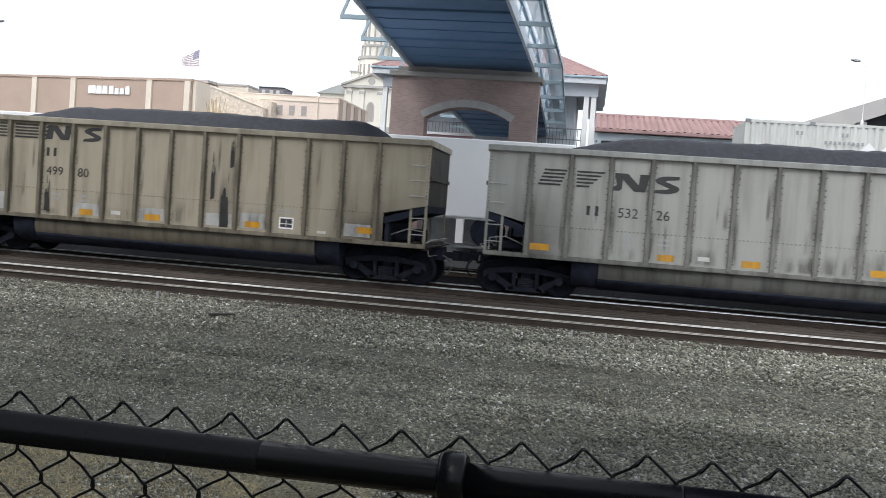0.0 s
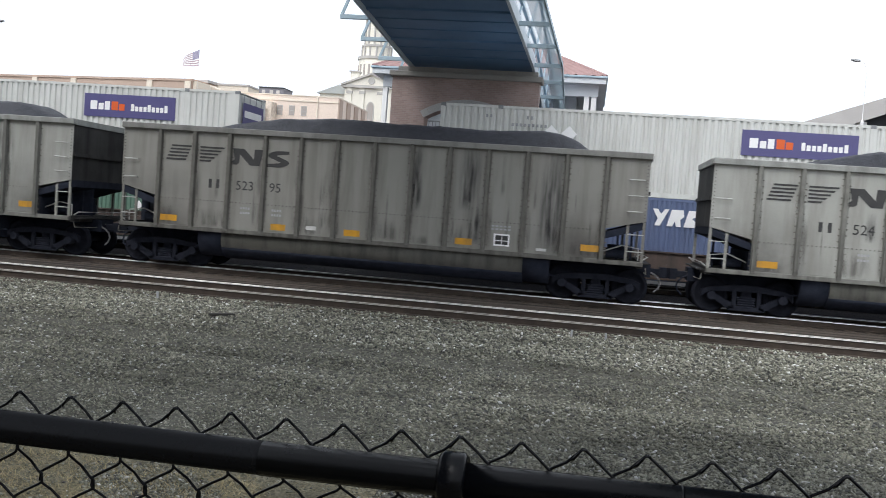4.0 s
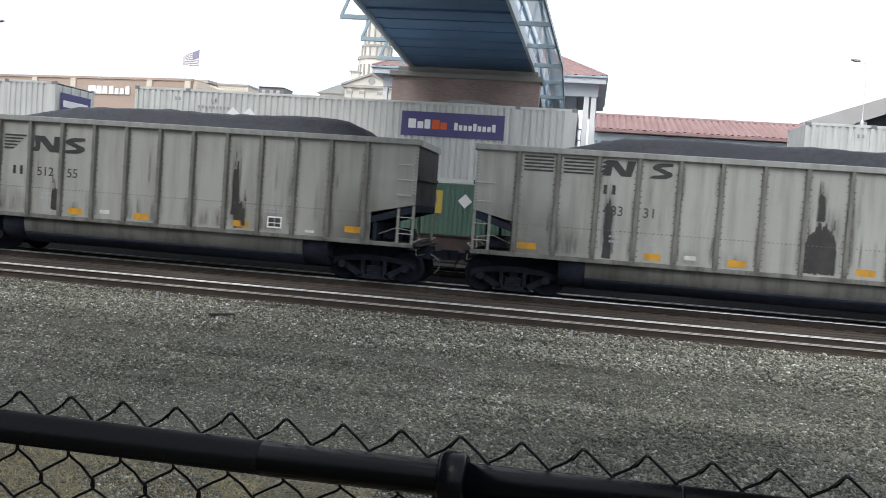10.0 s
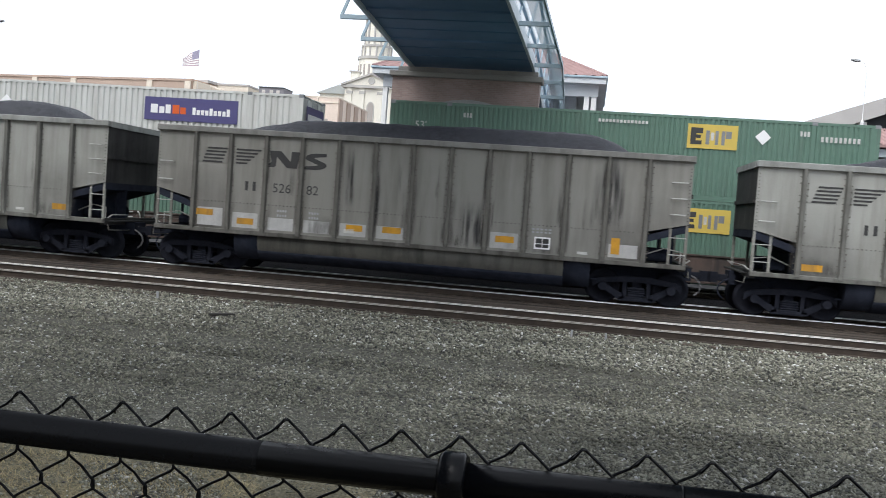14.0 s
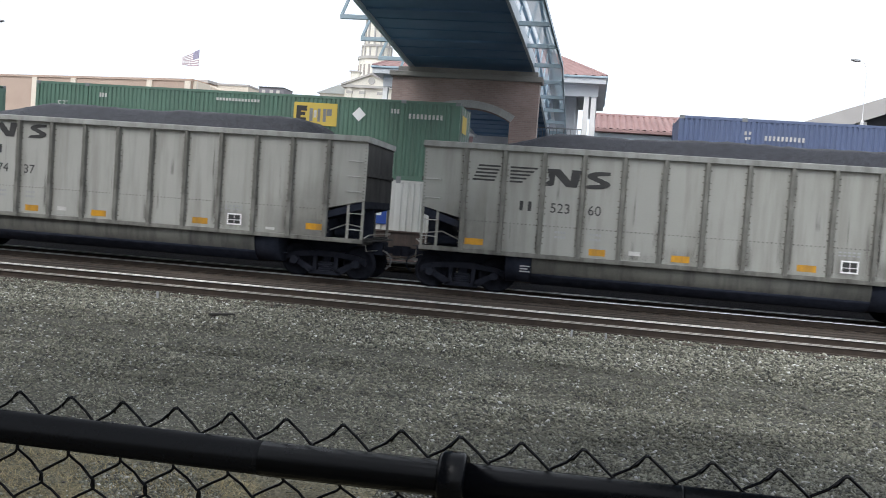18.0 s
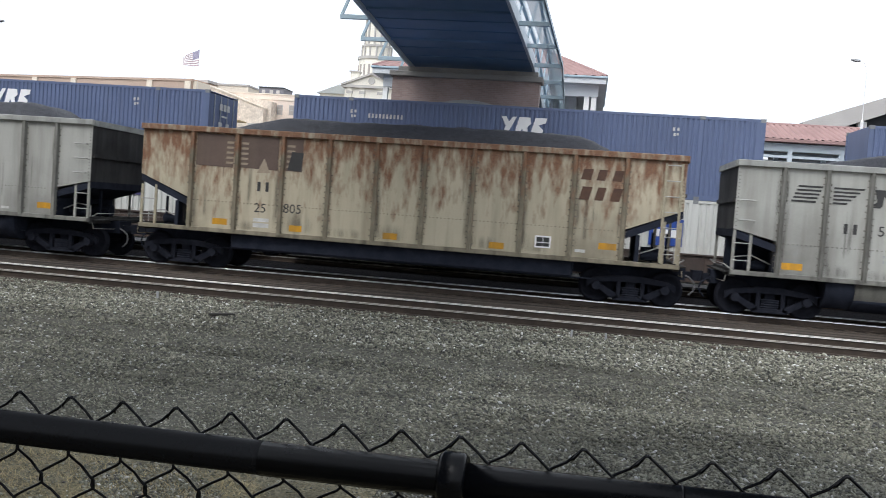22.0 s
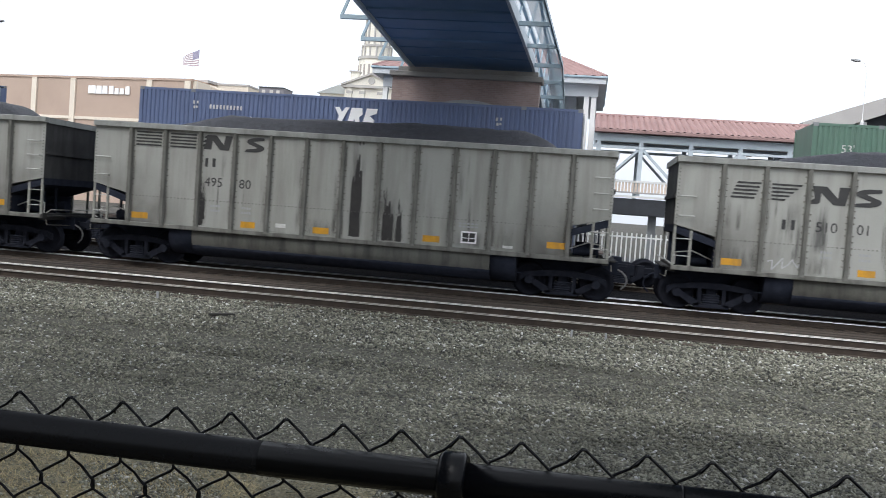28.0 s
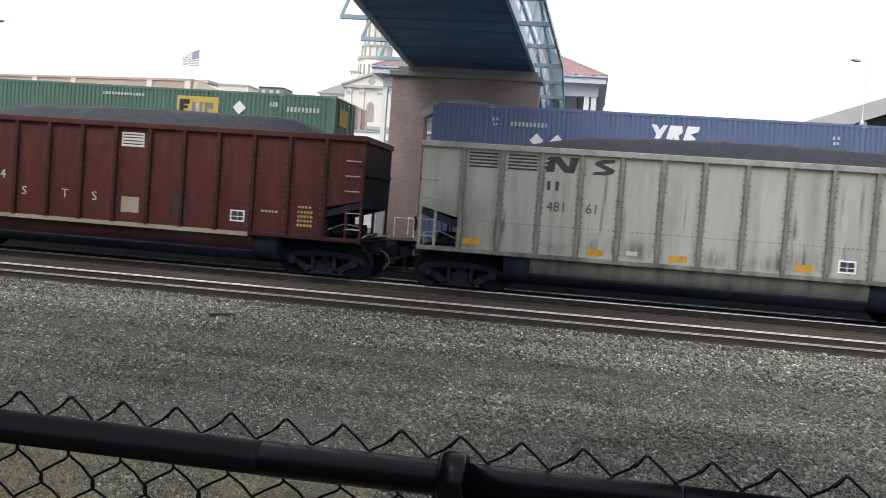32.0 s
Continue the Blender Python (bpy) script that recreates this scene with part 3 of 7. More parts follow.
            part("valve_box", boxm(L - 3.0, L - 2.55, min(s * 1.1, s * 1.35), max(s * 1.1, s * 1.35), 0.55, 0.85, bevel=0.03), "truck_steel", car)
    else:
        for s in (-1, 1):
            part("belly_tub", boxm(2.7, L - 2.7, s * 0.9 - 0.5, s * 0.9 + 0.5, 0.62, 1.1, bevel=0.05), "grime", car, "shallow dark underbody tub")
    part("brake_rod", rod(bmesh.new(), (2.2, -1.2, 0.62), (L - 2.2, -1.2, 0.62), 0.02, 6), "grime", car)
    return car


FACE = -1.5675  # just proud of the near side's plates


def flat(car, name, pts, material, label="", y=FACE, thick=0.004):
    return part(name, prism(bmesh.new(), pts, "y", y, y - thick), material, car, label)


def rect(x0, x1, z0, z1):
    return [(x0, z0), (x1, z0), (x1, z1), (x0, z1)]


def letter(car, name, s, x, z, material, size=0.36, label="", y=FACE - 0.002):
    return part(name, text_mesh(s, size), material, car, label, (x, y, z))


def stripes(car, x0, x1, z0, z1, n=5, taper=0.0, slant=False):
    h = (z1 - z0) / (2 * n - 1)
    for i in range(n):
        z = z0 + 2 * i * h
        cut = taper * (n - 1 - i) / (n - 1)
        lean = 0.035 * (n - 1 - i) if slant else 0.0
        flat(car, "stripe", [(x0 - lean, z), (x1 - cut - lean * (not taper), z), (x1 - cut - lean * (not taper) + 0.03 * bool(taper), z + h), (x0 - lean + 0.012 * slant, z + h)], "decal_black")


def curl(x, top, w, h):
    """The outline of a thick slanted double curve, w wide and h high below top."""
    def bow(r, a0, a1, cz, n=8):
        return [(r * math.cos(radians(a0 + (a1 - a0) * i / n)) * 0.5, cz + r * math.sin(radians(a0 + (a1 - a0) * i / n)) * 0.27) for i in range(n + 1)]
    out = [(0.36, 0.5)] + bow(1.0, 100, 262, 0.23)[:-1] + bow(0.2, 80, -80, -0.2)[:-1] + [(-0.40, -0.32), (-0.5, -0.5)] + bow(1.0, -80, 82, -0.23)[:-1] + bow(0.2, 260, 100, 0.2)[:-1] + [(0.40, 0.32)]
    return [(x + w * (0.5 + u + 0.16 * v), top - h * (0.5 - v)) for u, v in out]


def lettering(car, numbers, style, p, upright=False, strips=()):
    """Stripes, block emblem, number and the little panels low on the side that faces the fence."""
    g = 0.13
    a, b = numbers
    if style in ("wide", "tall"):
        if style == "wide":
            zt = 3.42
            stripes(car, p[0] + g + 0.20, p[1] - g + 0.02, zt - 0.42, zt, slant=True)
            stripes(car, p[1] + g + 0.02, p[2] - 0.05 - g, zt - 0.42, zt, taper=0.38)
            x = p[2] + 0.02
            flat(car, "emblem_block", [(x + 0.06, zt), (x + 0.40, zt), (x + 0.68, zt - 0.28), (x + 0.70, zt), (x + 0.96, zt), (x + 0.86, zt - 0.45), (x + 0.58, zt - 0.45), (x + 0.28, zt - 0.16), (x + 0.26, zt - 0.40), (x + 0.20, zt - 0.45), (x - 0.06, zt - 0.45), (x + 0.13, zt - 0.30)], "decal_black", "dark slanted emblem block")
            x = p[3] + 0.06
            flat(car, "emblem_block", curl(x, zt, 0.66, 0.45), "decal_black", "dark slanted emblem block")
            if a:
                flat(car, "mark_bar", rect(p[1] + 0.46, p[1] + 0.55, 2.28, 2.53), "decal_black")
                flat(car, "mark_bar", rect(p[1] + 0.68, p[1] + 0.77, 2.28, 2.53), "decal_black")
                letter(car, "number", a, p[2] + 0.22, 2.28, "decal_black", label="dark painted car number")
                letter(car, "number", b, p[3] + 0.16, 2.28, "decal_black", label="dark painted car number")
        else:
            zt = 3.74
            stripes(car, p[0] + g, p[1] - g, zt - 0.40, zt)
            stripes(car, p[1] + g, p[2] - g, zt - 0.40, zt)
            x = p[2] + 0.08
            flat(car, "emblem_block", [(x + 0.12, zt), (x + 0.38, zt), (x + 0.60, zt - 0.25), (x + 0.64, zt), (x + 0.86, zt), (x + 0.76, zt - 0.4), (x + 0.50, zt - 0.4), (x + 0.27, zt - 0.15), (x + 0.24, zt - 0.4), (x, zt - 0.4), (x + 0.04, zt - 0.33), (x - 0.06, zt - 0.33), (x + 0.08, zt - 0.22), (x - 0.04, zt - 0.19), (x + 0.11, zt - 0.11), (x, zt - 0.07)], "decal_black", "dark slanted emblem block")
            x = p[3] + 0.30
            flat(car, "emblem_block", curl(x, zt, 0.56, 0.40), "decal_black", "dark slanted emblem block")
            if a:
                flat(car, "mark_bar", rect(p[2] + 0.16, p[2] + 0.25, 2.86, 3.10), "decal_black")
                flat(car, "mark_bar", rect(p[2] + 0.38, p[2] + 0.47, 2.86, 3.10), "decal_black")
                letter(car, "number", a, p[2] + 0.18, 2.32, "decal_black", label="dark painted car number")
                letter(car, "number", b, p[3] + 0.16, 2.32, "decal_black", label="dark painted car number")
        # reflective strips, weight lines and the test panel
        for i, dx, w, z in strips:
            if i == 11 and upright:
                flat(car, "reflector_strip", rect(p[i] + 0.2, p[i] + 0.42, 1.32, 1.74), "reflector", "dusty orange reflective strip")
            else:
                flat(car, "reflector_strip", rect(p[i] + dx, p[i] + dx + w, z, z + 0.17), "reflector", "dusty orange reflective strip")
        flat(car, "notice_plate", rect(p[4] + 0.26, p[4] + 0.55, 1.32, 1.43), "decal_white")
        flat(car, "notice_plate", rect(p[10] + 0.38, p[10] + 0.64, 1.25, 1.32), "decal_white")
        for k, (dx, z) in enumerate(((0.4, 1.62), (0.4, 1.75), (0.28, 1.62), (0.28, 1.75))):
            x = p[2 + k // 2] + dx
            bars(car, x, z, 4, 0.05, 0.075, 0.06)
        test_panel(car, p[9] + 0.28, 1.30)
        for z in (1.72, 1.80):
            bars(car, p[9] + 0.2, z, 5, 0.07, 0.11, 0.04)
    elif style == "rusty":
        for x0, x1 in ((1.62, 2.72), (2.92, 4.02), (4.20, 4.72)):
            flat(car, "painted_band", [(x0, 2.90), (x1, 2.88), (x1, 3.78), (x0, 3.80)], "old_brown", "weathered brown paint band", y=FACE, thick=0.002)
        for x0, x1 in ((2.50, 2.70), (2.93, 3.13), (4.25, 4.48)):
            for zc in (2.98, 3.12, 3.26, 3.40, 3.54):
                flat(car, "stripe", [(x0, zc), (x1, zc), (x1 + 0.02, zc + 0.06), (x0 + 0.02, zc + 0.06)], "dust_tan", y=FACE - 0.003)
        flat(car, "emblem_block", [(3.42, 2.78), (3.8, 2.8), (3.62, 3.2)], "dust_tan", "pale worn patch", y=FACE - 0.003)
        flat(car, "emblem_block", [(4.3, 2.92), (4.68, 2.9), (4.74, 3.4), (4.4, 3.42)], "decal_black", "faded dark emblem block", y=FACE - 0.0035)
        for x0 in (3.46, 3.70):
            flat(car, "mark_bar", rect(x0, x0 + 0.09, 2.28, 2.54), "decal_black")
        letter(car, "number", a, 3.40, 1.70, "decal_black", label="dark painted car number")
        letter(car, "number", b, 4.24, 1.74, "decal_black", label="dark painted car number")
        for dx, w in ((0.0, 0.26), (0.40, 0.22), (0.8, 0.24)):
            flat(car, "mark_bar", [(12.27 + dx, 3.20), (12.27 + dx + w, 3.20), (12.33 + dx + w, 3.48), (12.33 + dx, 3.48)], "rust_letter", "worn brown block letter")
            flat(car, "mark_bar", [(12.25 + dx, 2.68), (12.25 + dx + w, 2.68), (12.33 + dx + w, 3.02), (12.33 + dx, 3.02)], "rust_letter", "worn brown block letter")
        for x, z, w in ((2.2, 1.28, 0.44), (4.45, 1.24, 0.36), (7.1, 1.24, 0.4), (10.0, 1.22, 0.4), (12.85, 1.42, 0.46)):
            flat(car, "reflector_strip", rect(x, x + w, z, z + 0.17), "reflector", "dusty orange reflective strip")
        test_panel(car, 11.2, 1.34)
        flat(car, "notice_plate", rect(3.4, 3.85, 1.28, 1.40), "decal_white")
        flat(car, "notice_plate", rect(3.4, 3.85, 1.44, 1.54), "decal_white")
        flat(car, "notice_plate", rect(12.25, 12.52, 1.30, 1.38), "decal_white")
    elif style == "red":
        for s, x, z in (("4", 3.72, 2.14), ("S", 4.43, 1.70), ("T", 5.69, 1.70), ("S", 6.64, 1.69)):
            letter(car, "number", s, x, z, "decal_white", label="white painted lettering")
        pl = flat(car, "notice_plate", rect(7.48, 8.16, 3.28, 3.68), "cream", "faded cream notice panel")
        for z in (3.34, 3.43, 3.52, 3.60):
            flat(pl, "panel_field", rect(7.52, 8.12, z, z + 0.03), "rust_letter", y=FACE - 0.005)
        flat(car, "notice_plate", rect(7.56, 8.1, 1.42, 1.86), "dust_tan", "dull tan square panel")
        test_panel(car, 10.85, 1.40)
        for z in (1.40, 1.52, 1.64, 1.76):
            for q in range(5):
                flat(car, "small_lettering", rect(12.8 + q * 0.09, 12.86 + q * 0.09, z, z + 0.07), "dust_tan" if q % 2 else "reflector")
        bars(car, 11.75, 1.72, 5, 0.07, 0.1, 0.06)
        bars(car, 12.8, 1.9, 4, 0.07, 0.1, 0.06)
        flat(car, "dust_band", rect(2.4, 11.4, 1.02, 1.14), "dust_tan", "pale dusty sill band", y=-1.612)


VALVE_MARKS = {6: 11.35, 11: 2.75, 19: 11.3}
PALE_PATCHES = {1: (0, 3, 5, 7, 8, 11), 9: (0, 1, 2, 3, 4, 5, 8, 11), 12: (0,)}
STRIPS = ((0, 0.10, 0.5, 1.28), (3, 0.28, 0.42, 1.24), (5, 0.30, 0.46, 1.24), (8, 0.28, 0.46, 1.26), (11, 0.5, 0.5, 1.34))
PATCHED_STRIPS = ((0, 0.10, 0.5, 1.52), (1, 0.28, 0.48, 1.34), (4, 0.32, 0.46, 1.38), (5, 0.30, 0.52, 1.40), (8, 0.28, 0.50, 1.40), (11, 0.5, 0.5, 1.34))
SCRIBBLES = {17: ((2.35, 1.42, 0.9),), 5: ((5.0, 1.45, 0.5), (8.3, 1.6, 0.5)), 16: ((7.3, 1.7, 0.6),)}


def scribble(car, seed, x, z, w):
    """A sprayed tag: one wandering flat stroke."""
    rng = random.Random(seed)
    bm = bmesh.new()
    pts = [(x + w * i / 11 + 0.05 * math.sin(i * 2.1), z + 0.17 * math.sin(i * 1.9 + rng.random()) * (1 if i % 3 else 0.4)) for i in range(12)]
    for p, q in zip(pts, pts[1:]):
        d = Vector((q[0] - p[0], q[1] - p[1])).normalized() * 0.014
        prism(bm, [(p[0] - d.y, p[1] + d.x), (q[0] - d.y, q[1] + d.x), (q[0] + d.y, q[1] - d.x), (p[0] + d.y, p[1] - d.x)], "y", FACE, FACE - 0.003)
    part("sprayed_tag", bm, "graffiti", car, "pale sprayed scribble")


def bars(car, x, z, n, w, step, h):
    """One line of small writing, as a row of bars in one mesh."""
    bm = bmesh.new()
    for q in range(n):
        prism(bm, rect(x + q * step, x + q * step + w, z, z + h), "y", FACE, FACE - 0.004)
    part("small_lettering", bm, "decal_grey", car)


def test_panel(car, x, z):
    pl = flat(car, "test_panel", rect(x, x + 0.42, z, z + 0.32), "logo_white", "white-framed black test panel")
    for x0, x1, z0, z1 in ((0.04, 0.205, 0.15, 0.28), (0.22, 0.38, 0.15, 0.28), (0.04, 0.205, 0.04, 0.13), (0.22, 0.38, 0.04, 0.13)):
        flat(pl, "panel_field", rect(x + x0, x + x1, z + z0, z + z1), "decal_black", y=FACE - 0.005)


def stain(car, seed, x, w, z0, z1, tails=3):
    """An oily run: a ragged blot with drips that stretch up and down the plates."""
    rng = random.Random(seed)
    runs = max(2, round(w / 0.06))
    bm = bmesh.new()
    for k in range(runs):
        u = -1 + 2 * (k + 0.5 + rng.uniform(-0.25, 0.25)) / runs
        cx = x + u * w / 2
        ww = w / runs * rng.uniform(0.75, 1.05)
        top = z0 + (z1 - z0) * ((1.0 - 0.35 * abs(u) ** 1.5) * rng.uniform(0.86, 1.0))
        low = z0 + rng.uniform(0, 0.04) if rng.random() < 0.85 else z0 + rng.uniform(0.05, 0.2) * (z1 - z0)
        n = 9
        left, right = [], []
        for i in range(n + 1):
            f = i / n
            g = ww * (1.0 - 0.7 * f ** 6) * rng.uniform(0.8, 1.2)
            drift = 0.008 * math.sin(5 * f + k)
            left.append((cx - g + drift, low + (top - low) * f))
            right.append((cx + g + drift, low + (top - low) * f))
        prism(bm, left + right[::-1], "y", FACE + 0.0006 * (k % 4), FACE - 0.003 - 0.0004 * (k % 5))
    for k in range(tails + 2):
        tx, tz, tw = x + rng.uniform(-0.6, 0.6) * w, z1 - rng.uniform(-0.1, 0.5) * (z1 - z0), rng.uniform(0.006, 0.016)
        th = rng.uniform(0.08, 0.3)
        prism(bm, [(tx - tw, tz), (tx + tw, tz - 0.02), (tx + tw * 0.5, tz + th), (tx - tw * 0.4, tz + th)], "y", FACE, FACE - 0.0032)
    part("oil_stain", bm, "stain", car, "black oily stain run down the plates")


def soft_marks(car, name, marks, material, y=-1.5684):
    """Thin films of dirt (x0, x1, z0, z1) whose edges fade out."""
    bm = bmesh.new()
    uv = bm.loops.layers.uv.new("uv")
    for x0, x1, z0, z1 in marks:
        f = bm.faces.new([bm.verts.new((x, y, z)) for x, z in ((x0, z0), (x1, z0), (x1, z1), (x0, z1))])
        for lp, c in zip(f.loops, ((0, 0), (1, 0), (1, 1), (0, 1))):
            lp[uv].uv = c
    tagged(part(name, bm, material, car), kind="stuff")


def soft_material(name, col, top, sx, sz):
    m = bpy.data.materials.new(name)
    m.use_nodes = True
    n, l = m.node_tree.nodes, m.node_tree.links
    bs = n["Principled BSDF"]
    bs.inputs["Base Color"].default_value, bs.inputs["Roughness"].default_value = (*col, 1), 0.75
    tc, oi, sp = n.new("ShaderNodeTexCoord"), n.new("ShaderNodeObjectInfo"), n.new("ShaderNodeSeparateXYZ")
    l.new(tc.outputs["UV"], sp.inputs[0])

    def op(kind, a, b=0.0, clamp=False):
        x = n.new("ShaderNodeMath")
        x.operation, x.use_clamp = kind, clamp
        for s, v in zip(x.inputs, (a, b)):
            if isinstance(v, (int, float)):
                s.default_value = v
            else:
                l.new(v, s)
        return x.outputs[0]
    u, v = sp.outputs["X"], sp.outputs["Y"]
    across = op("MULTIPLY", op("MINIMUM", u, op("SUBTRACT", 1.0, u)), 3.0, True)
    along = op("MINIMUM", op("MULTIPLY", v, 6.0, True), op("MULTIPLY", op("SUBTRACT", 1.0, v), 2.0, True))
    ma = n.new("ShaderNodeVectorMath")
    ma.operation = "MULTIPLY_ADD"
    ma.inputs[1].default_value = (sx, 1, sz)
    sc = n.new("ShaderNodeVectorMath")
    sc.operation = "SCALE"
    sc.inputs[0].default_value = (31.0, 7.0, 19.0)
    l.new(oi.outputs["Random"], sc.inputs["Scale"])
    l.new(tc.outputs["Object"], ma.inputs[0])
    l.new(sc.outputs[0], ma.inputs[2])
    nt, mr = n.new("ShaderNodeTexNoise"), n.new("ShaderNodeMapRange")
    nt.inputs["Scale"].default_value, nt.inputs["Detail"].default_value = 1.0, 6
    mr.inputs["From Min"].default_value, mr.inputs["From Max"].default_value = 0.36, 0.64
    l.new(ma.outputs[0], nt.inputs["Vector"])
    l.new(nt.outputs[0], mr.inputs["Value"])
    l.new(op("MULTIPLY", op("MULTIPLY", across, along), op("MULTIPLY", mr.outputs[0], top)), bs.inputs["Alpha"])
    M[name] = m


soft_material("grime_film", (0.07, 0.062, 0.055), 0.45, 7.0, 1.1)
soft_material("stain_film", (0.045, 0.044, 0.047), 0.85, 9.0, 0.9)
FAINT = (2, 3, 4, 5, 9, 17, 19)


def weather(car, k, posts, L):
    """Sooty runs beside the posts and down the panels."""
    rng = random.Random(900 + k)
    marks = []
    for x in posts:
        for s in (-1, 1):
            if rng.random() < 0.8:
                w = rng.uniform(0.07, 0.2)
                zt = rng.choice((rng.uniform(1.7, 2.6), rng.uniform(2.4, 3.8)))
                marks.append((x + min(0, s * w) - 0.05, x + max(0, s * w) + 0.05, 1.18, zt))
            if rng.random() < 0.35:
                w = rng.uniform(0.06, 0.14)
                marks.append((x + min(0, s * w) - 0.04, x + max(0, s * w) + 0.04, rng.uniform(2.3, 3.1), 3.8))
    for _ in range(16):
        x, w, z = rng.uniform(posts[0], posts[-1]), rng.uniform(0.03, 0.16), rng.uniform(1.2, 2.6)
        marks.append((x, x + w, z, min(3.8, z + rng.uniform(0.5, 1.6))))
    soft_marks(car, "grime_film", marks, "grime_film")
    low = [(x + 0.05, x + rng.uniform(0.6, 1.2), 1.18, 1.18 + rng.uniform(0.25, 0.75)) for x in posts[:-1] if rng.random() < 0.55]
    soft_marks(car, "splash_dirt", low, "grime_film", -1.5679)


STAINS = {1: [(3.44, 0.12, 1.26, 2.02), (8.86, 0.2, 1.19, 2.34), (9.01, 0.07, 2.87, 3.53), (8.48, 0.08, 1.95, 2.98)],
          2: [(3.85, 0.11, 2.1, 2.7)],
          3: [(9.97, 0.35, 2.17, 3.76), (12.16, 0.39, 1.22, 3.65), (10.16, 0.22, 1.3, 2.18), (8.53, 0.16, 2.07, 3.68)],
          4: [(12.29, 0.63, 2.26, 3.55)],
          5: [(1.6, 0.22, 2.52, 3.49), (2.66, 0.25, 2.11, 3.63)],
          6: [(8.77, 0.76, 1.21, 2.6), (8.74, 0.13, 2.53, 3.36), (3.54, 0.19, 1.19, 2.86), (11.43, 0.09, 2.64, 3.82)],
          7: [(4.02, 0.2, 1.3, 2.06), (9.51, 0.15, 1.19, 3.48), (9.67, 0.25, 1.23, 2.0)],
          8: [(7.5, 0.35, 1.21, 3.79), (5.03, 0.13, 1.97, 2.63)],
          9: [(9.08, 0.57, 1.19, 2.2), (5.62, 0.13, 2.06, 3.36), (12.57, 0.47, 2.05, 3.72), (6.35, 0.13, 1.58, 3.25)],
          16: [(3.44, 0.17, 1.2, 2.9), (3.5, 0.09, 2.7, 3.7), (3.46, 0.3, 1.19, 1.4), (8.92, 0.54, 1.19, 2.64), (8.93, 0.19, 2.58, 3.86)],
          17: [(2.84, 0.32, 1.39, 2.67), (3.53, 0.22, 1.73, 2.79)],
          18: [(7.76, 0.24, 1.23, 3.6), (8.68, 0.26, 1.19, 2.3), (9.0, 0.12, 1.19, 2.0), (3.3, 0.2, 1.2, 2.3)],
          19: [(3.53, 0.13, 1.38, 2.02), (8.05, 0.16, 2.06, 2.94)],
          21: [(9.34, 0.38, 1.31, 2.18)]}
COAL_TRAIN = []


def build_coal_train():
    base = base_car()
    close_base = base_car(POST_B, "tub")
    top_base = base_car([1.51 + 1.325 * i for i in range(10)], "flat", 14.93, 2.56)
    labels = {"wide": "grey steel coal gondola with dark stripes and number", "tall": "grey ribbed coal gondola with dark stripes and number", "rusty": "rust-streaked cream coal gondola heaped with coal", "red": "oxide-red steel coal gondola heaped with coal"}
    cars = []
    used = set()
    for row in COAL_CARS:
        src = top_base if row[2] == "rusty" else close_base if row[0] in CLOSE_BUILD else base
        cars.append(copy_thing(src, pose(0, 0, 0)) if src in used else src)
        used.add(src)
    for car, (k, numbers, style, tint) in zip(cars, COAL_CARS):
        tagged(car, labels[style] + (", oil-stained" if len(STAINS.get(k, ())) > 1 else ""))
        lettering(car, numbers, style, POST_B if k in CLOSE_BUILD else POST_X, k in (9, 20), PATCHED_STRIPS if k == 9 else STRIPS)
        posts = [1.51 + 1.325 * i for i in range(10)] if style == "rusty" else POST_B if k in CLOSE_BUILD else POST_X
        if style != "red":
            weather(car, k, posts, CAR_LEN)
        if k in STAINS:
            soft_marks(car, "stain_haze", [(x - w * 0.75 - 0.05, x + w * 0.75 + 0.05, z0 - 0.02, z1 + 0.25 * (z1 - z0)) for x, w, z0, z1 in STAINS[k]], "stain_film", -1.5687)
        for i, s in enumerate(STAINS.get(k, ()) if k not in FAINT else ()):
            stain(car, k * 10 + i, *s)
        # Added dark plates stand in for the shadowed space under the slope sheets.
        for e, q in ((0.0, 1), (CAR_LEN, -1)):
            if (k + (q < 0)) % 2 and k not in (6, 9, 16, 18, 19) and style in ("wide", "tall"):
                part("bolster_web", prism(bmesh.new(), [(e, 2.19), (e + q * 1.75, 1.61), (e + q * 1.75, 1.0), (e, 1.0)], "y", -0.36, -0.33), "grime", car, "dark plate added to fill the end opening")
        if k in VALVE_MARKS:
            vx = VALVE_MARKS[k]
            for z, w in ((0.80, 0.26), (0.73, 0.2), (0.66, 0.26)):
                flat(car, "valve_stencil", rect(vx, vx + w, z, z + 0.035), "decal_grey", y=-1.505, thick=0.01)
        for i in PALE_PATCHES.get(k, ()):
            px = (POST_B if k in CLOSE_BUILD else POST_X)[i]
            flat(car, "patch_plate", rect(px + 0.14, px + 0.88, 1.24, 1.24 + (0.5 if i < 1 else 0.42 if i in (1, 8) else 0.34)), "patch_pale", "pale repainted patch", y=-1.5668, thick=0.0005)
        for i, sc in enumerate(SCRIBBLES.get(k, ())):
            scribble(car, k + i, *sc)
        part("coal_load", coal_mesh(k + 3), "coal", car, "heaped black coal")
        shade = random.Random(k).uniform(0.95, 1.05)
        for o in car.children_recursive:
            o.color = (tint[0] * shade, tint[1] * shade, tint[2] * shade, tint[3])
        COAL_TRAIN.append((car, -k * CAR_PITCH))


build_coal_train()


# ---- the double-stack train ----
BOX_L, BOX_W, BOX_H = 16.15, 2.59, 2.79


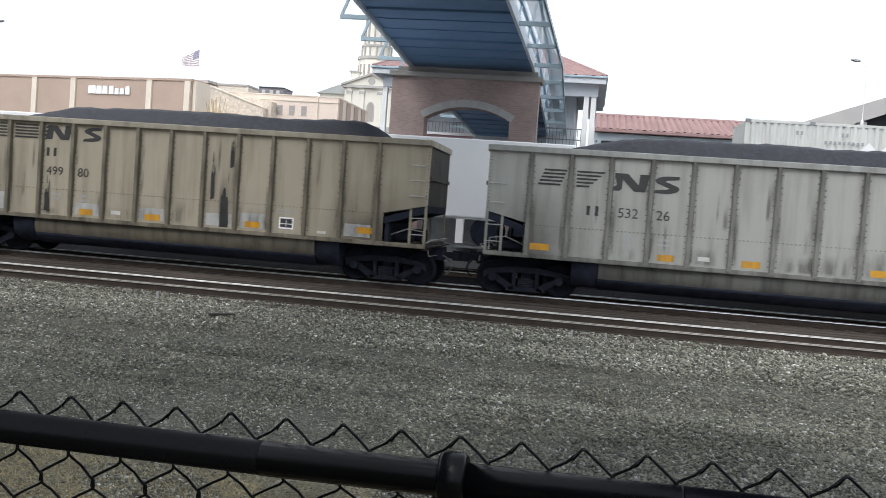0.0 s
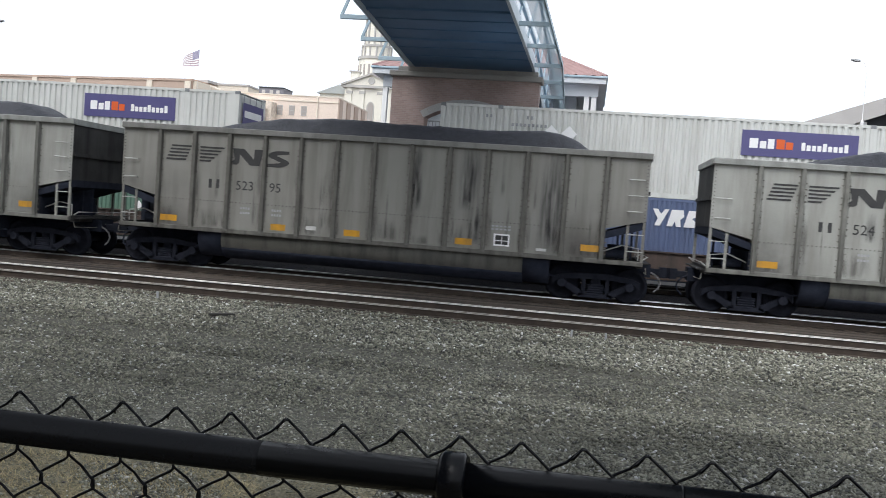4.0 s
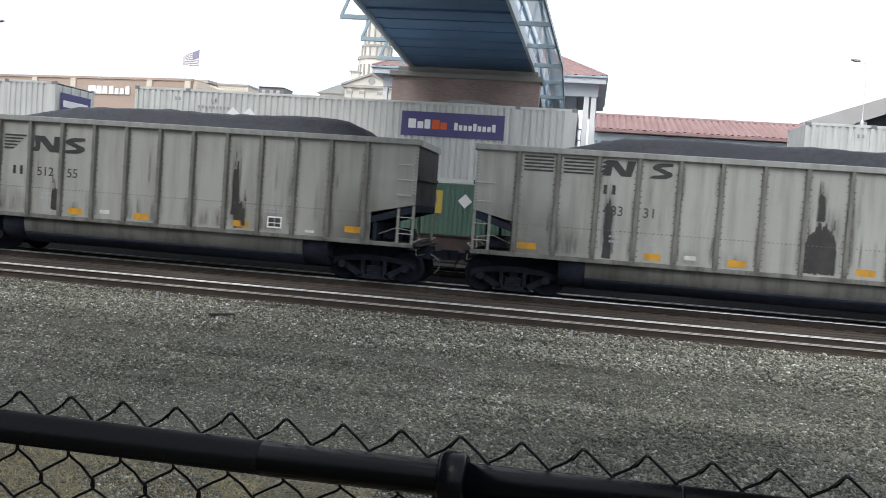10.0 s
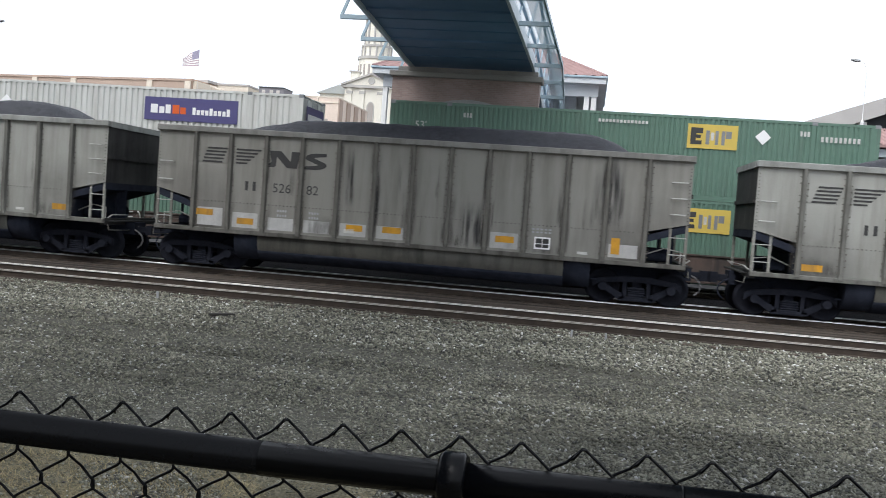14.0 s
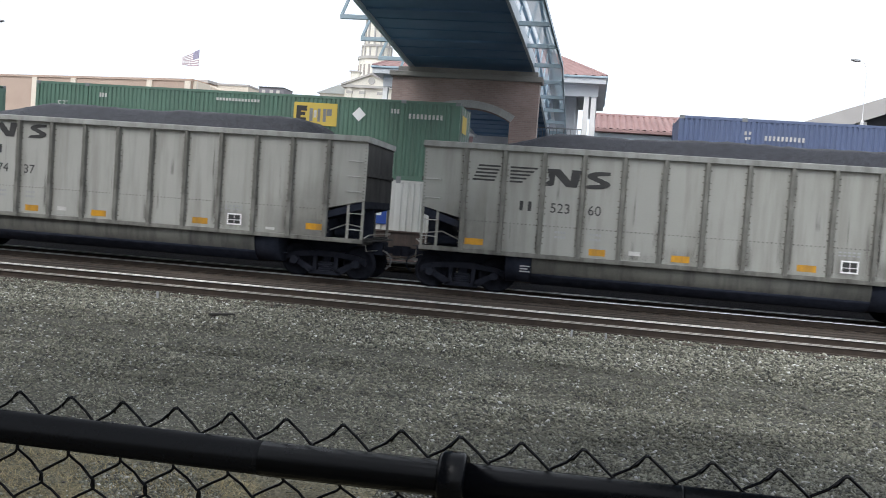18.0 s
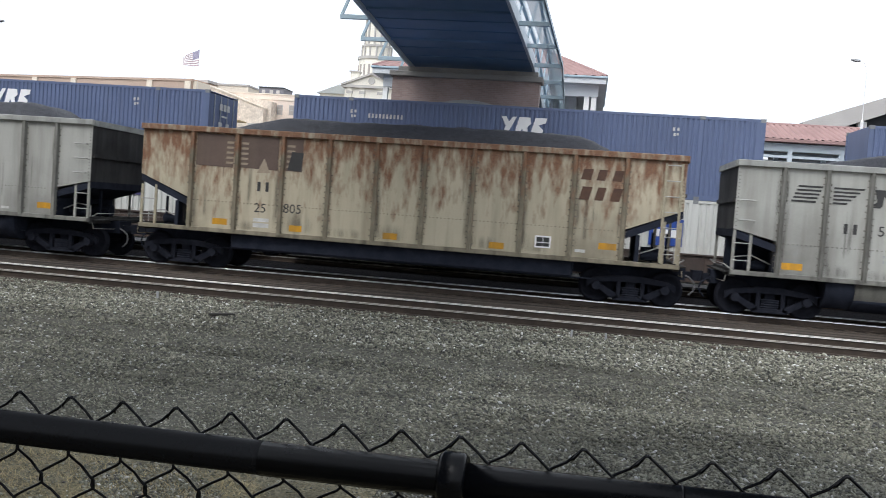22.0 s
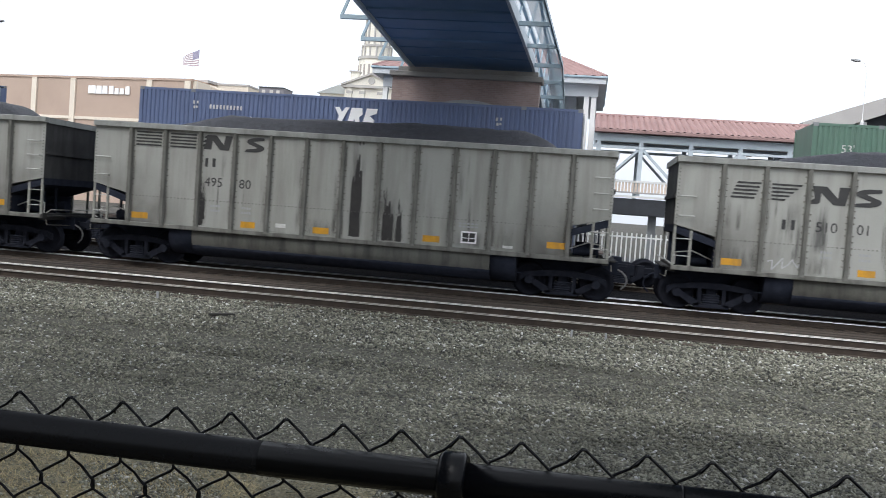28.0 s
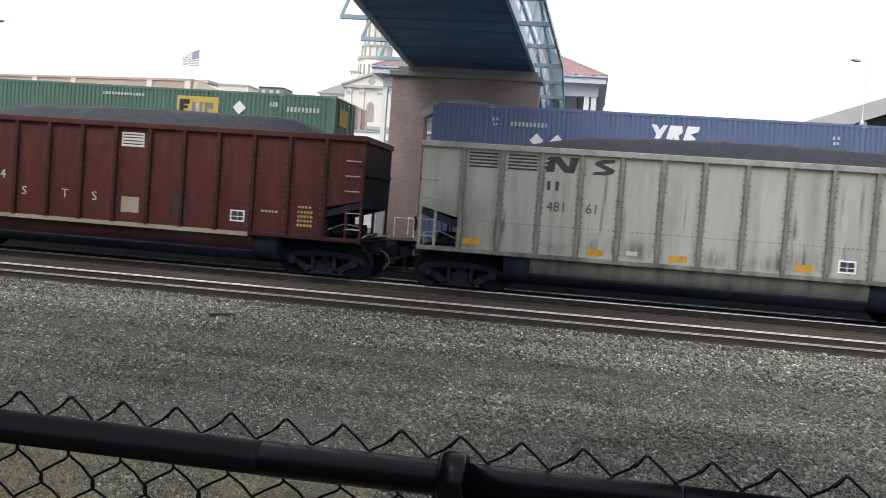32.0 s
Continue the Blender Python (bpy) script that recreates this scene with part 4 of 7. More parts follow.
def corrugated(s, color):
    """A ribbed container side between its rails; s: -1 the side towards the fence."""
    bm = bmesh.new()
    y0, d = s * (BOX_W / 2 - 0.004), 0.045 if color == "cont_white" else 0.03
    p = 0.225 if color == "cont_white" else 0.165
    x, pts = 0.12, []
    while x < BOX_L - 0.3:
        pts += [(x, y0 - s * d), (x + 0.26 * p, y0 - s * d), (x + 0.4 * p, y0), (x + 0.86 * p, y0)]
        x += p
    pts.append((BOX_L - 0.1, y0))
    lo, hi = [bm.verts.new((a, b, 0.16)) for a, b in pts], [bm.verts.new((a, b, BOX_H - 0.1)) for a, b in pts]
    for i in range(len(pts) - 1):
        bm.faces.new((lo[i], lo[i + 1], hi[i + 1], hi[i]))
    me = mesh_of(bm, "side_panel")
    me.materials.append(M[color])
    return me


def container(color, label, logo):
    """A 53-foot box: origin at its left lower end on the centre line."""
    c = empty("container", label, "container", "containers on the double-stack train")
    W2 = BOX_W / 2
    for s in (-1, 1):
        part("side_panel", shared((color, s), lambda: corrugated(s, color)), None, c)
        part("top_rail", shared((color, "tr", s), lambda: mesh_of(boxm(0.1, BOX_L - 0.1, min(s * W2, s * (W2 - 0.07)), max(s * W2, s * (W2 - 0.07)), BOX_H - 0.1, BOX_H - 0.012))), None, c)
        part("bottom_rail", shared((color, "br", s), lambda: mesh_of(boxm(0.1, BOX_L - 0.1, min(s * W2, s * (W2 - 0.08)), max(s * W2, s * (W2 - 0.08)), 0, 0.16))), None, c)
        for e in (0.0, BOX_L - 0.12, 2.0, BOX_L - 2.1):
            inner = 1.0 < e < BOX_L - 1
            part("corner_post", shared((color, "cp", s, inner), lambda: mesh_of(boxm(0, 0.12, min(s * (W2 + 0.004), s * (W2 - 0.12)), max(s * (W2 + 0.004), s * (W2 - 0.12)), 0.1, BOX_H - 0.08))), None, c, loc=(e, 0, 0))
            if not inner or s < 0:
                for z in (0.0, BOX_H - 0.118):
                    part("corner_casting", shared(("cc", s), lambda: mesh_of(boxm(0, 0.17, min(s * (W2 + 0.008), s * (W2 - 0.12)), max(s * (W2 + 0.008), s * (W2 - 0.12)), 0, 0.118))), "steel_grey", c, loc=(min(e, BOX_L - 0.17), 0, z))
    part("roof", shared((color, "roof"), lambda: mesh_of(boxm(0.05, BOX_L - 0.05, -W2 + 0.03, W2 - 0.03, BOX_H - 0.05, BOX_H - 0.02))), None, c)
    part("floor_pan", shared((color, "fl"), lambda: mesh_of(boxm(0.05, BOX_L - 0.05, -W2 + 0.06, W2 - 0.06, 0.06, 0.14))), None, c)
    part("front_wall", shared((color, "fw"), lambda: mesh_of(boxm(0.02, 0.06, -W2 + 0.1, W2 - 0.1, 0.1, BOX_H - 0.06))), None, c)
    for s in (-1, 1):
        door = part("door", shared((color, "dr", s), lambda: mesh_of(boxm(BOX_L - 0.06, BOX_L - 0.01, min(s * 0.01, s * (W2 - 0.11)), max(s * 0.01, s * (W2 - 0.11)), 0.12, BOX_H - 0.1))), None, c)
        for y in (0.3, 0.85):
            part("lock_rod", shared(("lr", s, y), lambda: mesh_of(rod(bmesh.new(), (BOX_L + 0.02, s * y, 0.1), (BOX_L + 0.02, s * y, BOX_H - 0.1), 0.02, 6))), "galv", door)
    for o in c.children_recursive:
        if not o.data.materials:
            o.data.materials.append(M[color])
    y = -W2 - 0.012

    def plate(name, x0, x1, z0, z1, material, parent=c, dy=0.0, lab="", slant=0.0):
        return part(name, prism(bmesh.new(), [(x0, z0), (x1, z0), (x1 + slant, z1), (x0 + slant, z1)], "y", y - dy, y - dy - 0.006), material, parent, lab)
    if logo == "purple":
        pl = plate("logo_panel", 10.1, 13.72, 1.58, 2.42, "panel_purple", lab="purple advertising panel with white and orange bars")
        for x0, x1, mm in ((10.35, 10.62, "logo_white"), (10.68, 10.88, "logo_white"), (10.93, 11.13, "logo_white"), (11.2, 11.46, "logo_orange"), (11.5, 11.72, "logo_orange")):
            plate("logo_block", x0, x1, 1.84, 2.16 if x0 not in (10.68, 11.5) else 2.08, mm, pl, 0.008)
        for i in range(9):
            plate("logo_bar", 11.98 + i * 0.165, 12.10 + i * 0.165, 1.84, 2.02 if i % 4 else 2.10, "logo_white", pl, 0.008)
        for x in (3.0, 3.14, 1.6, 1.74):
            plate("tiny_mark", x, x + 0.07, 2.35, 2.47, "decal_grey")
        for i in range(9):
            plate("tiny_mark", 2.5 + i * 0.14, 2.58 + i * 0.14, 2.1, 2.2, "decal_grey")
        for x in (3.86, 4.47):
            part("placard", prism(bmesh.new(), [(x - 0.27, 1.94), (x, 1.67), (x + 0.27, 1.94), (x, 2.21)], "y", y, y - 0.006), "logo_white", c, "white diamond placard")
        e = part("end_panel", prism(bmesh.new(), [(-1.0, 1.62), (1.0, 1.62), (1.0, 2.42), (-1.0, 2.42)], "x", BOX_L + 0.045, BOX_L + 0.05), "panel_purple", c, "dark purple door panel")
        part("logo_bar", prism(bmesh.new(), [(-0.85, 1.9), (0.8, 1.9), (0.8, 2.15), (-0.85, 2.15)], "x", BOX_L + 0.055, BOX_L + 0.06), "logo_white", e)
    elif logo == "white3":
        x = 7.45
        for pts in ([(0.0, 2.42), (0.2, 2.42), (0.32, 2.25), (0.46, 2.42), (0.62, 2.42), (0.3, 1.86), (0.1, 1.86), (0.2, 2.1)],
                    [(0.72, 2.42), (1.16, 2.42), (1.2, 2.2), (1.06, 2.1), (1.1, 1.86), (0.92, 1.86), (0.86, 2.04), (0.78, 1.86), (0.56, 1.86)],
                    [(1.36, 2.42), (1.82, 2.42), (1.78, 2.25), (1.5, 2.16), (1.7, 2.02), (1.66, 1.86), (1.2, 1.86)]):
            part("logo_block", prism(bmesh.new(), [(x + a * 0.86, b) for a, b in pts], "y", y, y - 0.006), "logo_white", c, "white painted emblem block")
        for i in range(10):
            plate("tiny_mark", 2.75 + i * 0.13, 2.82 + i * 0.13, 2.1, 2.25, "decal_white")
        for i in range(6):
            plate("tiny_mark", 12.55 + i * 0.12, 12.62 + i * 0.12, 0.34, 0.46, "decal_white")
        for x0 in (2.1, 13.2):
            for dx, z0, z1 in ((0.0, 2.24, 2.36), (0.14, 2.26, 2.36), (0.03, 2.08, 2.18), (0.13, 2.10, 2.18)):
                plate("tiny_mark", x0 + dx, x0 + dx + 0.07, z0, z1, "decal_white")
        for x0 in (3.66, 4.36):
            part("placard", prism(bmesh.new(), [(x0 - 0.24, 1.66), (x0, 1.42), (x0 + 0.24, 1.66), (x0, 1.90)], "y", y, y - 0.006), "logo_white", c, "white diamond placard")
        for y0, y1, z, h in ((-0.45, -0.2, 2.15, 0.24), (-0.12, 0.13, 2.15, 0.24), (0.2, 0.45, 2.15, 0.24), (-0.25, 0.25, 1.9, 0.06), (-0.5, -0.2, 1.5, 0.2), (0.15, 0.45, 1.5, 0.2)):
            part("end_mark", prism(bmesh.new(), [(y0, z), (y1, z), (y1, z + h), (y0, z + h)], "x", BOX_L + 0.045, BOX_L + 0.05), "decal_white", c)
    elif logo == "yellow":
        pl = plate("logo_panel", 10.15, 11.75, 1.72, 2.52, "logo_yellow", lab="yellow square emblem panel with dark blocks")
        for x0, x1, z0, z1, mm in ((10.25, 10.42, 1.85, 2.4, "decal_black"), (10.42, 10.64, 2.22, 2.4, "decal_black"), (10.42, 10.62, 1.85, 1.98, "decal_black"), (10.42, 10.58, 2.06, 2.17, "decal_black"), (10.74, 10.86, 1.86, 2.32, "steel_grey"), (10.90, 11.0, 2.0, 2.26, "decal_white"), (11.04, 11.14, 1.86, 2.32, "steel_grey"), (11.24, 11.35, 1.86, 2.32, "steel_grey"), (11.37, 11.56, 2.08, 2.32, "steel_grey")):
            plate("logo_block", x0, x1, z0, z1, mm, pl, 0.008)
        x0 = 12.55
        part("placard", prism(bmesh.new(), [(x0 - 0.25, 2.2), (x0, 1.95), (x0 + 0.25, 2.2), (x0, 2.45)], "y", y, y - 0.006), "logo_white", c, "white diamond placard")
        for x0 in (2.6, 13.7):
            for dx in (0.0, 0.11, 0.22):
                plate("tiny_mark", x0 + dx, x0 + dx + 0.07, 2.3, 2.46, "decal_white")
        for i in range(9):
            plate("tiny_mark", 14.35 + i * 0.14, 14.43 + i * 0.14, 2.15, 2.32, "decal_white")
        for i in range(14):
            plate("tiny_mark", 7.2 + i * 0.12, 7.28 + i * 0.12, 2.42, 2.52, "decal_white")
        part("size_mark", text_mesh("53'", 0.36), "decal_white", c, "white painted length mark", (0.9, y - 0.003, 1.85))
        part("end_panel", prism(bmesh.new(), [(-0.9, 1.8), (0.1, 1.8), (0.1, 2.4), (-0.9, 2.4)], "x", BOX_L + 0.045, BOX_L + 0.05), "logo_yellow", c, "small yellow door emblem")
    elif logo == "sign":
        pl = plate("logo_panel", 12.7, 13.8, 1.2, 2.1, "logo_blue", lab="blue advertising square with white bars")
        for i in range(3):
            plate("logo_bar", 12.85 + i * 0.28, 13.05 + i * 0.28, 1.5, 1.75, "logo_white", pl, 0.008)
        pl = plate("logo_panel", 0.5, 1.6, 0.9, 1.9, "logo_blue", lab="blue advertising square with white bars")
        for i in range(3):
            plate("logo_bar", 0.62 + i * 0.28, 0.82 + i * 0.28, 1.25, 1.5, "logo_white", pl, 0.008)
    elif color == "cont_green":
        part("placard", prism(bmesh.new(), [(12.34, 1.2), (12.5, 1.02), (12.66, 1.2), (12.5, 1.38)], "y", y, y - 0.006), "logo_white", c, "white diamond placard")
    return c


def well_unit():
    """One articulated well: side sills, end platforms, floor beams and the truck at its left end."""
    w = empty("well_car", "brown steel well car carrying stacked containers", "freight car", "well cars")
    for s in (-1, 1):
        y = s * 1.36
        sill = [(0.35, 1.15), (0.9, 1.24), (1.5, 1.24), (BOX_L - 1.5, 1.24), (BOX_L - 0.9, 1.24), (BOX_L - 0.35, 1.15), (BOX_L - 0.4, 0.85), (BOX_L - 1.4, 0.34), (1.4, 0.34), (0.4, 0.85)]
        part("side_sill", prism(bmesh.new(), sill, "y", y - 0.03, y + 0.03), "well_brown", w)
        part("top_flange", boxm(0.3, BOX_L - 0.3, y - 0.08, y + 0.08, 1.24, 1.29), "well_brown", w)
        for i in range(9):
            x = 1.6 + i * (BOX_L - 3.2) / 8
            part("sill_rib", boxm(x - 0.03, x + 0.03, y + s * 0.03 - 0.035, y + s * 0.03 + 0.035, 0.38, 1.22), "well_brown", w)
    for x in (1.0, 5.5, 10.5, BOX_L - 1.1):
        part("floor_beam", boxm(x, x + 0.14, -1.33, 1.33, 0.28, 0.38), "grime", w)
    for e, s in ((-0.1, -1), (BOX_L + 0.1, 1)):
        part("end_platform", boxm(min(e, e + s * 1.15), max(e, e + s * 1.15), -1.25, 1.25, 0.95, 1.08, bevel=0.02), "well_brown", w, "rusty end platform")
        part("draft_sill", boxm(min(e - s * 0.4, e + s * 1.62), max(e - s * 0.4, e + s * 1.62), -0.3, 0.3, 0.72, 0.95), "grime", w)
        for y in (-1.2, 1.2):
            part("platform_rail", pipe(bmesh.new(), [(e + s * 0.3, y, 1.08), (e + s * 0.3, y, 1.75), (e + s * 1.0, y, 1.75), (e + s * 1.0, y, 1.08)], 0.02), "ladder", w)
        part("brake_wheel", lathe(bmesh.new(), [(e + s * 0.6, 0.02), (e + s * 0.6, 0.28), (e + s * 0.64, 0.28), (e + s * 0.64, 0.02)], 14, "x", (0, 0.6, 1.55)), "grime", w)
    return w


# left end of each unit along the train, and its two boxes (upper, lower)
STACKS = [(4.8, "cont_white purple", "cont_green plain"), (28.35, "cont_white purple", "cont_blue white3"), (47.72, "cont_white purple", "cont_green yellow"), (67.08, "cont_white purple", "cont_green yellow"),
          (90.6, "cont_white purple", "cont_green plain"), (109.95, "cont_green yellow", "cont_green yellow"), (129.25, "cont_green yellow", "cont_white sign"), (152.78, "cont_blue white3", "cont_white purple"),
          (172.15, "cont_blue white3", "cont_white sign"), (191.48, "cont_blue white3", "cont_white plain"), (214.95, "cont_blue white3", "cont_blue white3"), (238.5, "cont_green yellow", "cont_blue white3"), (258.15, "cont_blue white3", "cont_blue white3"), (277.5, "cont_blue white3", "cont_white plain")]
BOX_LABEL = {"cont_white purple": "light grey corrugated container with purple advertising panel", "cont_green yellow": "green corrugated container with yellow emblem panel", "cont_blue white3": "blue corrugated container with white painted emblem",
             "cont_white sign": "light grey corrugated container with blue squares", "cont_green plain": "plain green corrugated container with a white placard", "cont_white plain": "plain light grey corrugated container"}
STACK_TRAIN = []


def trailer_mesh_parts():
    t = empty("trailer", "plain white semi-trailer on a rail flatcar", "trailer", "trailers")
    part("box_body", boxm(0, 16.1, -1.29, 1.29, 1.95, 4.66, bevel=0.03), "trailer_white", t)
    part("bottom_rail", boxm(0, 16.1, -1.31, 1.31, 1.87, 1.95), "galv", t)
    for x in (13.2, 14.5):
        for s in (-1, 1):
            part("tyre", lathe(bmesh.new(), [(s * 0.7, 0.2), (s * 0.7, 0.46), (s * 0.8, 0.51), (s * 1.15, 0.51), (s * 1.24, 0.46), (s * 1.24, 0.2)], 18, "y", (x, 0, 1.48)), "grime", t)
    part("landing_leg", boxm(2.4, 2.55, -0.9, 0.9, 0.98, 1.9), "steel_grey", t)
    return t


def flatcar_parts():
    f = empty("flatcar", "grey steel spine flatcar under a trailer", "freight car", "flatcars")
    part("spine", boxm(-0.9, 17.0, -0.45, 0.45, 0.55, 0.97), "steel_grey", f)
    part("wheel_deck", boxm(12.2, 15.6, -1.3, 1.3, 0.88, 0.97), "steel_grey", f)
    part("hitch_deck", boxm(0.4, 3.2, -1.3, 1.3, 0.88, 0.97), "steel_grey", f)
    for x in (0.4, 15.7):
        truck(f, x)
    return f


SILL_Y = -1.46


def ribbon(name, pts, width, material, unit, label="", dy=0.0):
    """A sprayed stroke along a chain of points on the near sill."""
    bm = bmesh.new()
    for p, q in zip(pts, pts[1:]):
        d = Vector((q[0] - p[0], q[1] - p[1])).normalized() * width / 2
        e = Vector((d.x, d.y)) * 0.6
        prism(bm, [(p[0] - e.x - d.y, p[1] - e.y + d.x), (q[0] + e.x - d.y, q[1] + e.y + d.x), (q[0] + e.x + d.y, q[1] + e.y - d.x), (p[0] - e.x + d.y, p[1] - e.y - d.x)], "y", SILL_Y - dy, SILL_Y - dy - 0.003)
    part(name, bm, material, unit, label)


def ring(cx, cz, rx, rz, a0=0, a1=360, n=12):
    return [(cx + rx * math.cos(math.radians(a0 + (a1 - a0) * i / n)), cz + rz * math.sin(math.radians(a0 + (a1 - a0) * i / n))) for i in range(n + 1)]


def spray_puffs(unit):
    """Pale pink rounded letters, outlined in dark brown."""
    for cx, cz, rx, rz in ((9.78, 1.06, 0.36, 0.21), (10.32, 1.03, 0.26, 0.20), (10.72, 1.05, 0.22, 0.17)):
        part("sprayed_letter", prism(bmesh.new(), ring(cx, cz, rx, rz, n=14)[:-1], "y", SILL_Y, SILL_Y - 0.003), "graffiti_pink", unit, "pale pink sprayed letter")
        ribbon("letter_outline", ring(cx + 0.05, cz - 0.02, rx * 0.55, rz * 0.3, 180, 380, 6), 0.03, "well_red", unit, dy=0.004)
    for x in (9.35, 9.62, 10.05, 10.5, 10.9):
        ribbon("paint_drip", [(x, 0.92), (x + 0.02, 0.80)], 0.05, "graffiti_pink", unit, dy=0.001)


def spray_letters(unit):
    """White square letters in single strokes."""
    for x, rows in ((9.0, (1.20, 1.02)), (9.36, (1.20,)), (9.68, (1.22, 1.04, 0.86))):
        ribbon("sprayed_stroke", [(x + 0.02, 1.24), (x, 0.84)], 0.05, "graffiti_white", unit, "white sprayed stroke")
        for z in rows:
            ribbon("sprayed_stroke", [(x, z), (x + 0.27, z + 0.015)], 0.045, "graffiti_white", unit, dy=0.003)
    ribbon("sprayed_stroke", ring(10.1, 1.0, 0.16, 0.27, 75, -80, 8), 0.05, "graffiti_white", unit)


def spray_swirls(unit):
    """Teal ground with white looping strokes."""
    part("sprayed_ground", prism(bmesh.new(), [(1.72, 0.88), (3.2, 0.84), (3.26, 1.18), (2.7, 1.23), (2.2, 1.15), (1.8, 1.2)], "y", SILL_Y, SILL_Y - 0.003), "graffiti_teal", unit, "teal sprayed ground")
    for k, (cx, cz, rx, rz, a0, a1) in enumerate(((1.95, 1.05, 0.16, 0.14, 30, 330), (2.28, 1.02, 0.12, 0.19, 90, 290), (2.62, 1.04, 0.26, 0.15, 0, 360), (2.62, 1.04, 0.12, 0.07, 0, 360), (3.0, 1.04, 0.15, 0.13, -140, 160))):
        ribbon("sprayed_loop", ring(cx, cz, rx, rz, a0, a1), 0.04, "graffiti_white", unit, "white sprayed loop", 0.004 + 0.001 * k)


SPRAYED = {47.72: spray_puffs, 90.6: spray_letters, 258.15: spray_swirls}


def build_stack_train():
    protos = {}
    u = well_unit()
    units = [u] + [copy_thing(u, pose(0, 0, 0)) for _ in STACKS[1:]]
    for unit, (off, upper, lower) in zip(units, STACKS):
        truck(unit, -1.62)
        nxt = [o for o, *_ in STACKS if o > off]
        if not nxt or nxt[0] - off > 20:
            truck(unit, BOX_L + 1.62)
        if off > 235:
            for ob in unit.children_recursive:
                if ob.material_slots and ob.material_slots[0].material == M["well_brown"]:
                    ob.material_slots[0].link = "OBJECT"
                    ob.material_slots[0].material = M["well_red"]
            tagged(unit, "oxide-red steel well car carrying stacked containers")
        if off in SPRAYED:
            SPRAYED[off](unit)
        STACK_TRAIN.append((unit, off, 0.0))
        for key, z in ((lower, 0.29), (upper, 3.08)):
            if key not in protos:
                protos[key] = [container(key.split()[0], BOX_LABEL[key], key.split()[1]), 0]
            else:
                protos[key][1] += 1
            ob = protos[key][0] if protos[key][1] == 0 else copy_thing(protos[key][0], pose(0, 0, 0))
            STACK_TRAIN.append((ob, off, z))
    t = trailer_mesh_parts()
    f = flatcar_parts()
    for i, off in enumerate((-16.75, -36.2)):
        STACK_TRAIN.append((t if i == 0 else copy_thing(t, pose(0, 0, 0)), off, 0.0))
        STACK_TRAIN.append((f if i == 0 else copy_thing(f, pose(0, 0, 0)), off, 0.0))


build_stack_train()

# ---- ground, ballast and tracks ----
def ground_height(x, y):
    """Level gravel with wheel ruts; the ballast bed rises to the rails."""
    h = GROUND_Z - 0.06
    if y < 15.5:
        h += 0.05 * noise.noise((x * 0.25, y * 0.5, 0.0)) + 0.025 * noise.noise((x * 0.9, y * 1.4, 4.0))
        h += -0.05 * math.exp(-((y - 12.2) / 0.6) ** 2) - 0.05 * math.exp(-((y - 14.0) / 0.6) ** 2)
    h += 0.06 * min(1.0, max(0.0, (y - 15.5) / 1.5)) + 0.05 * min(1.0, max(0.0, (y - 17.9) / 0.4))
    return h


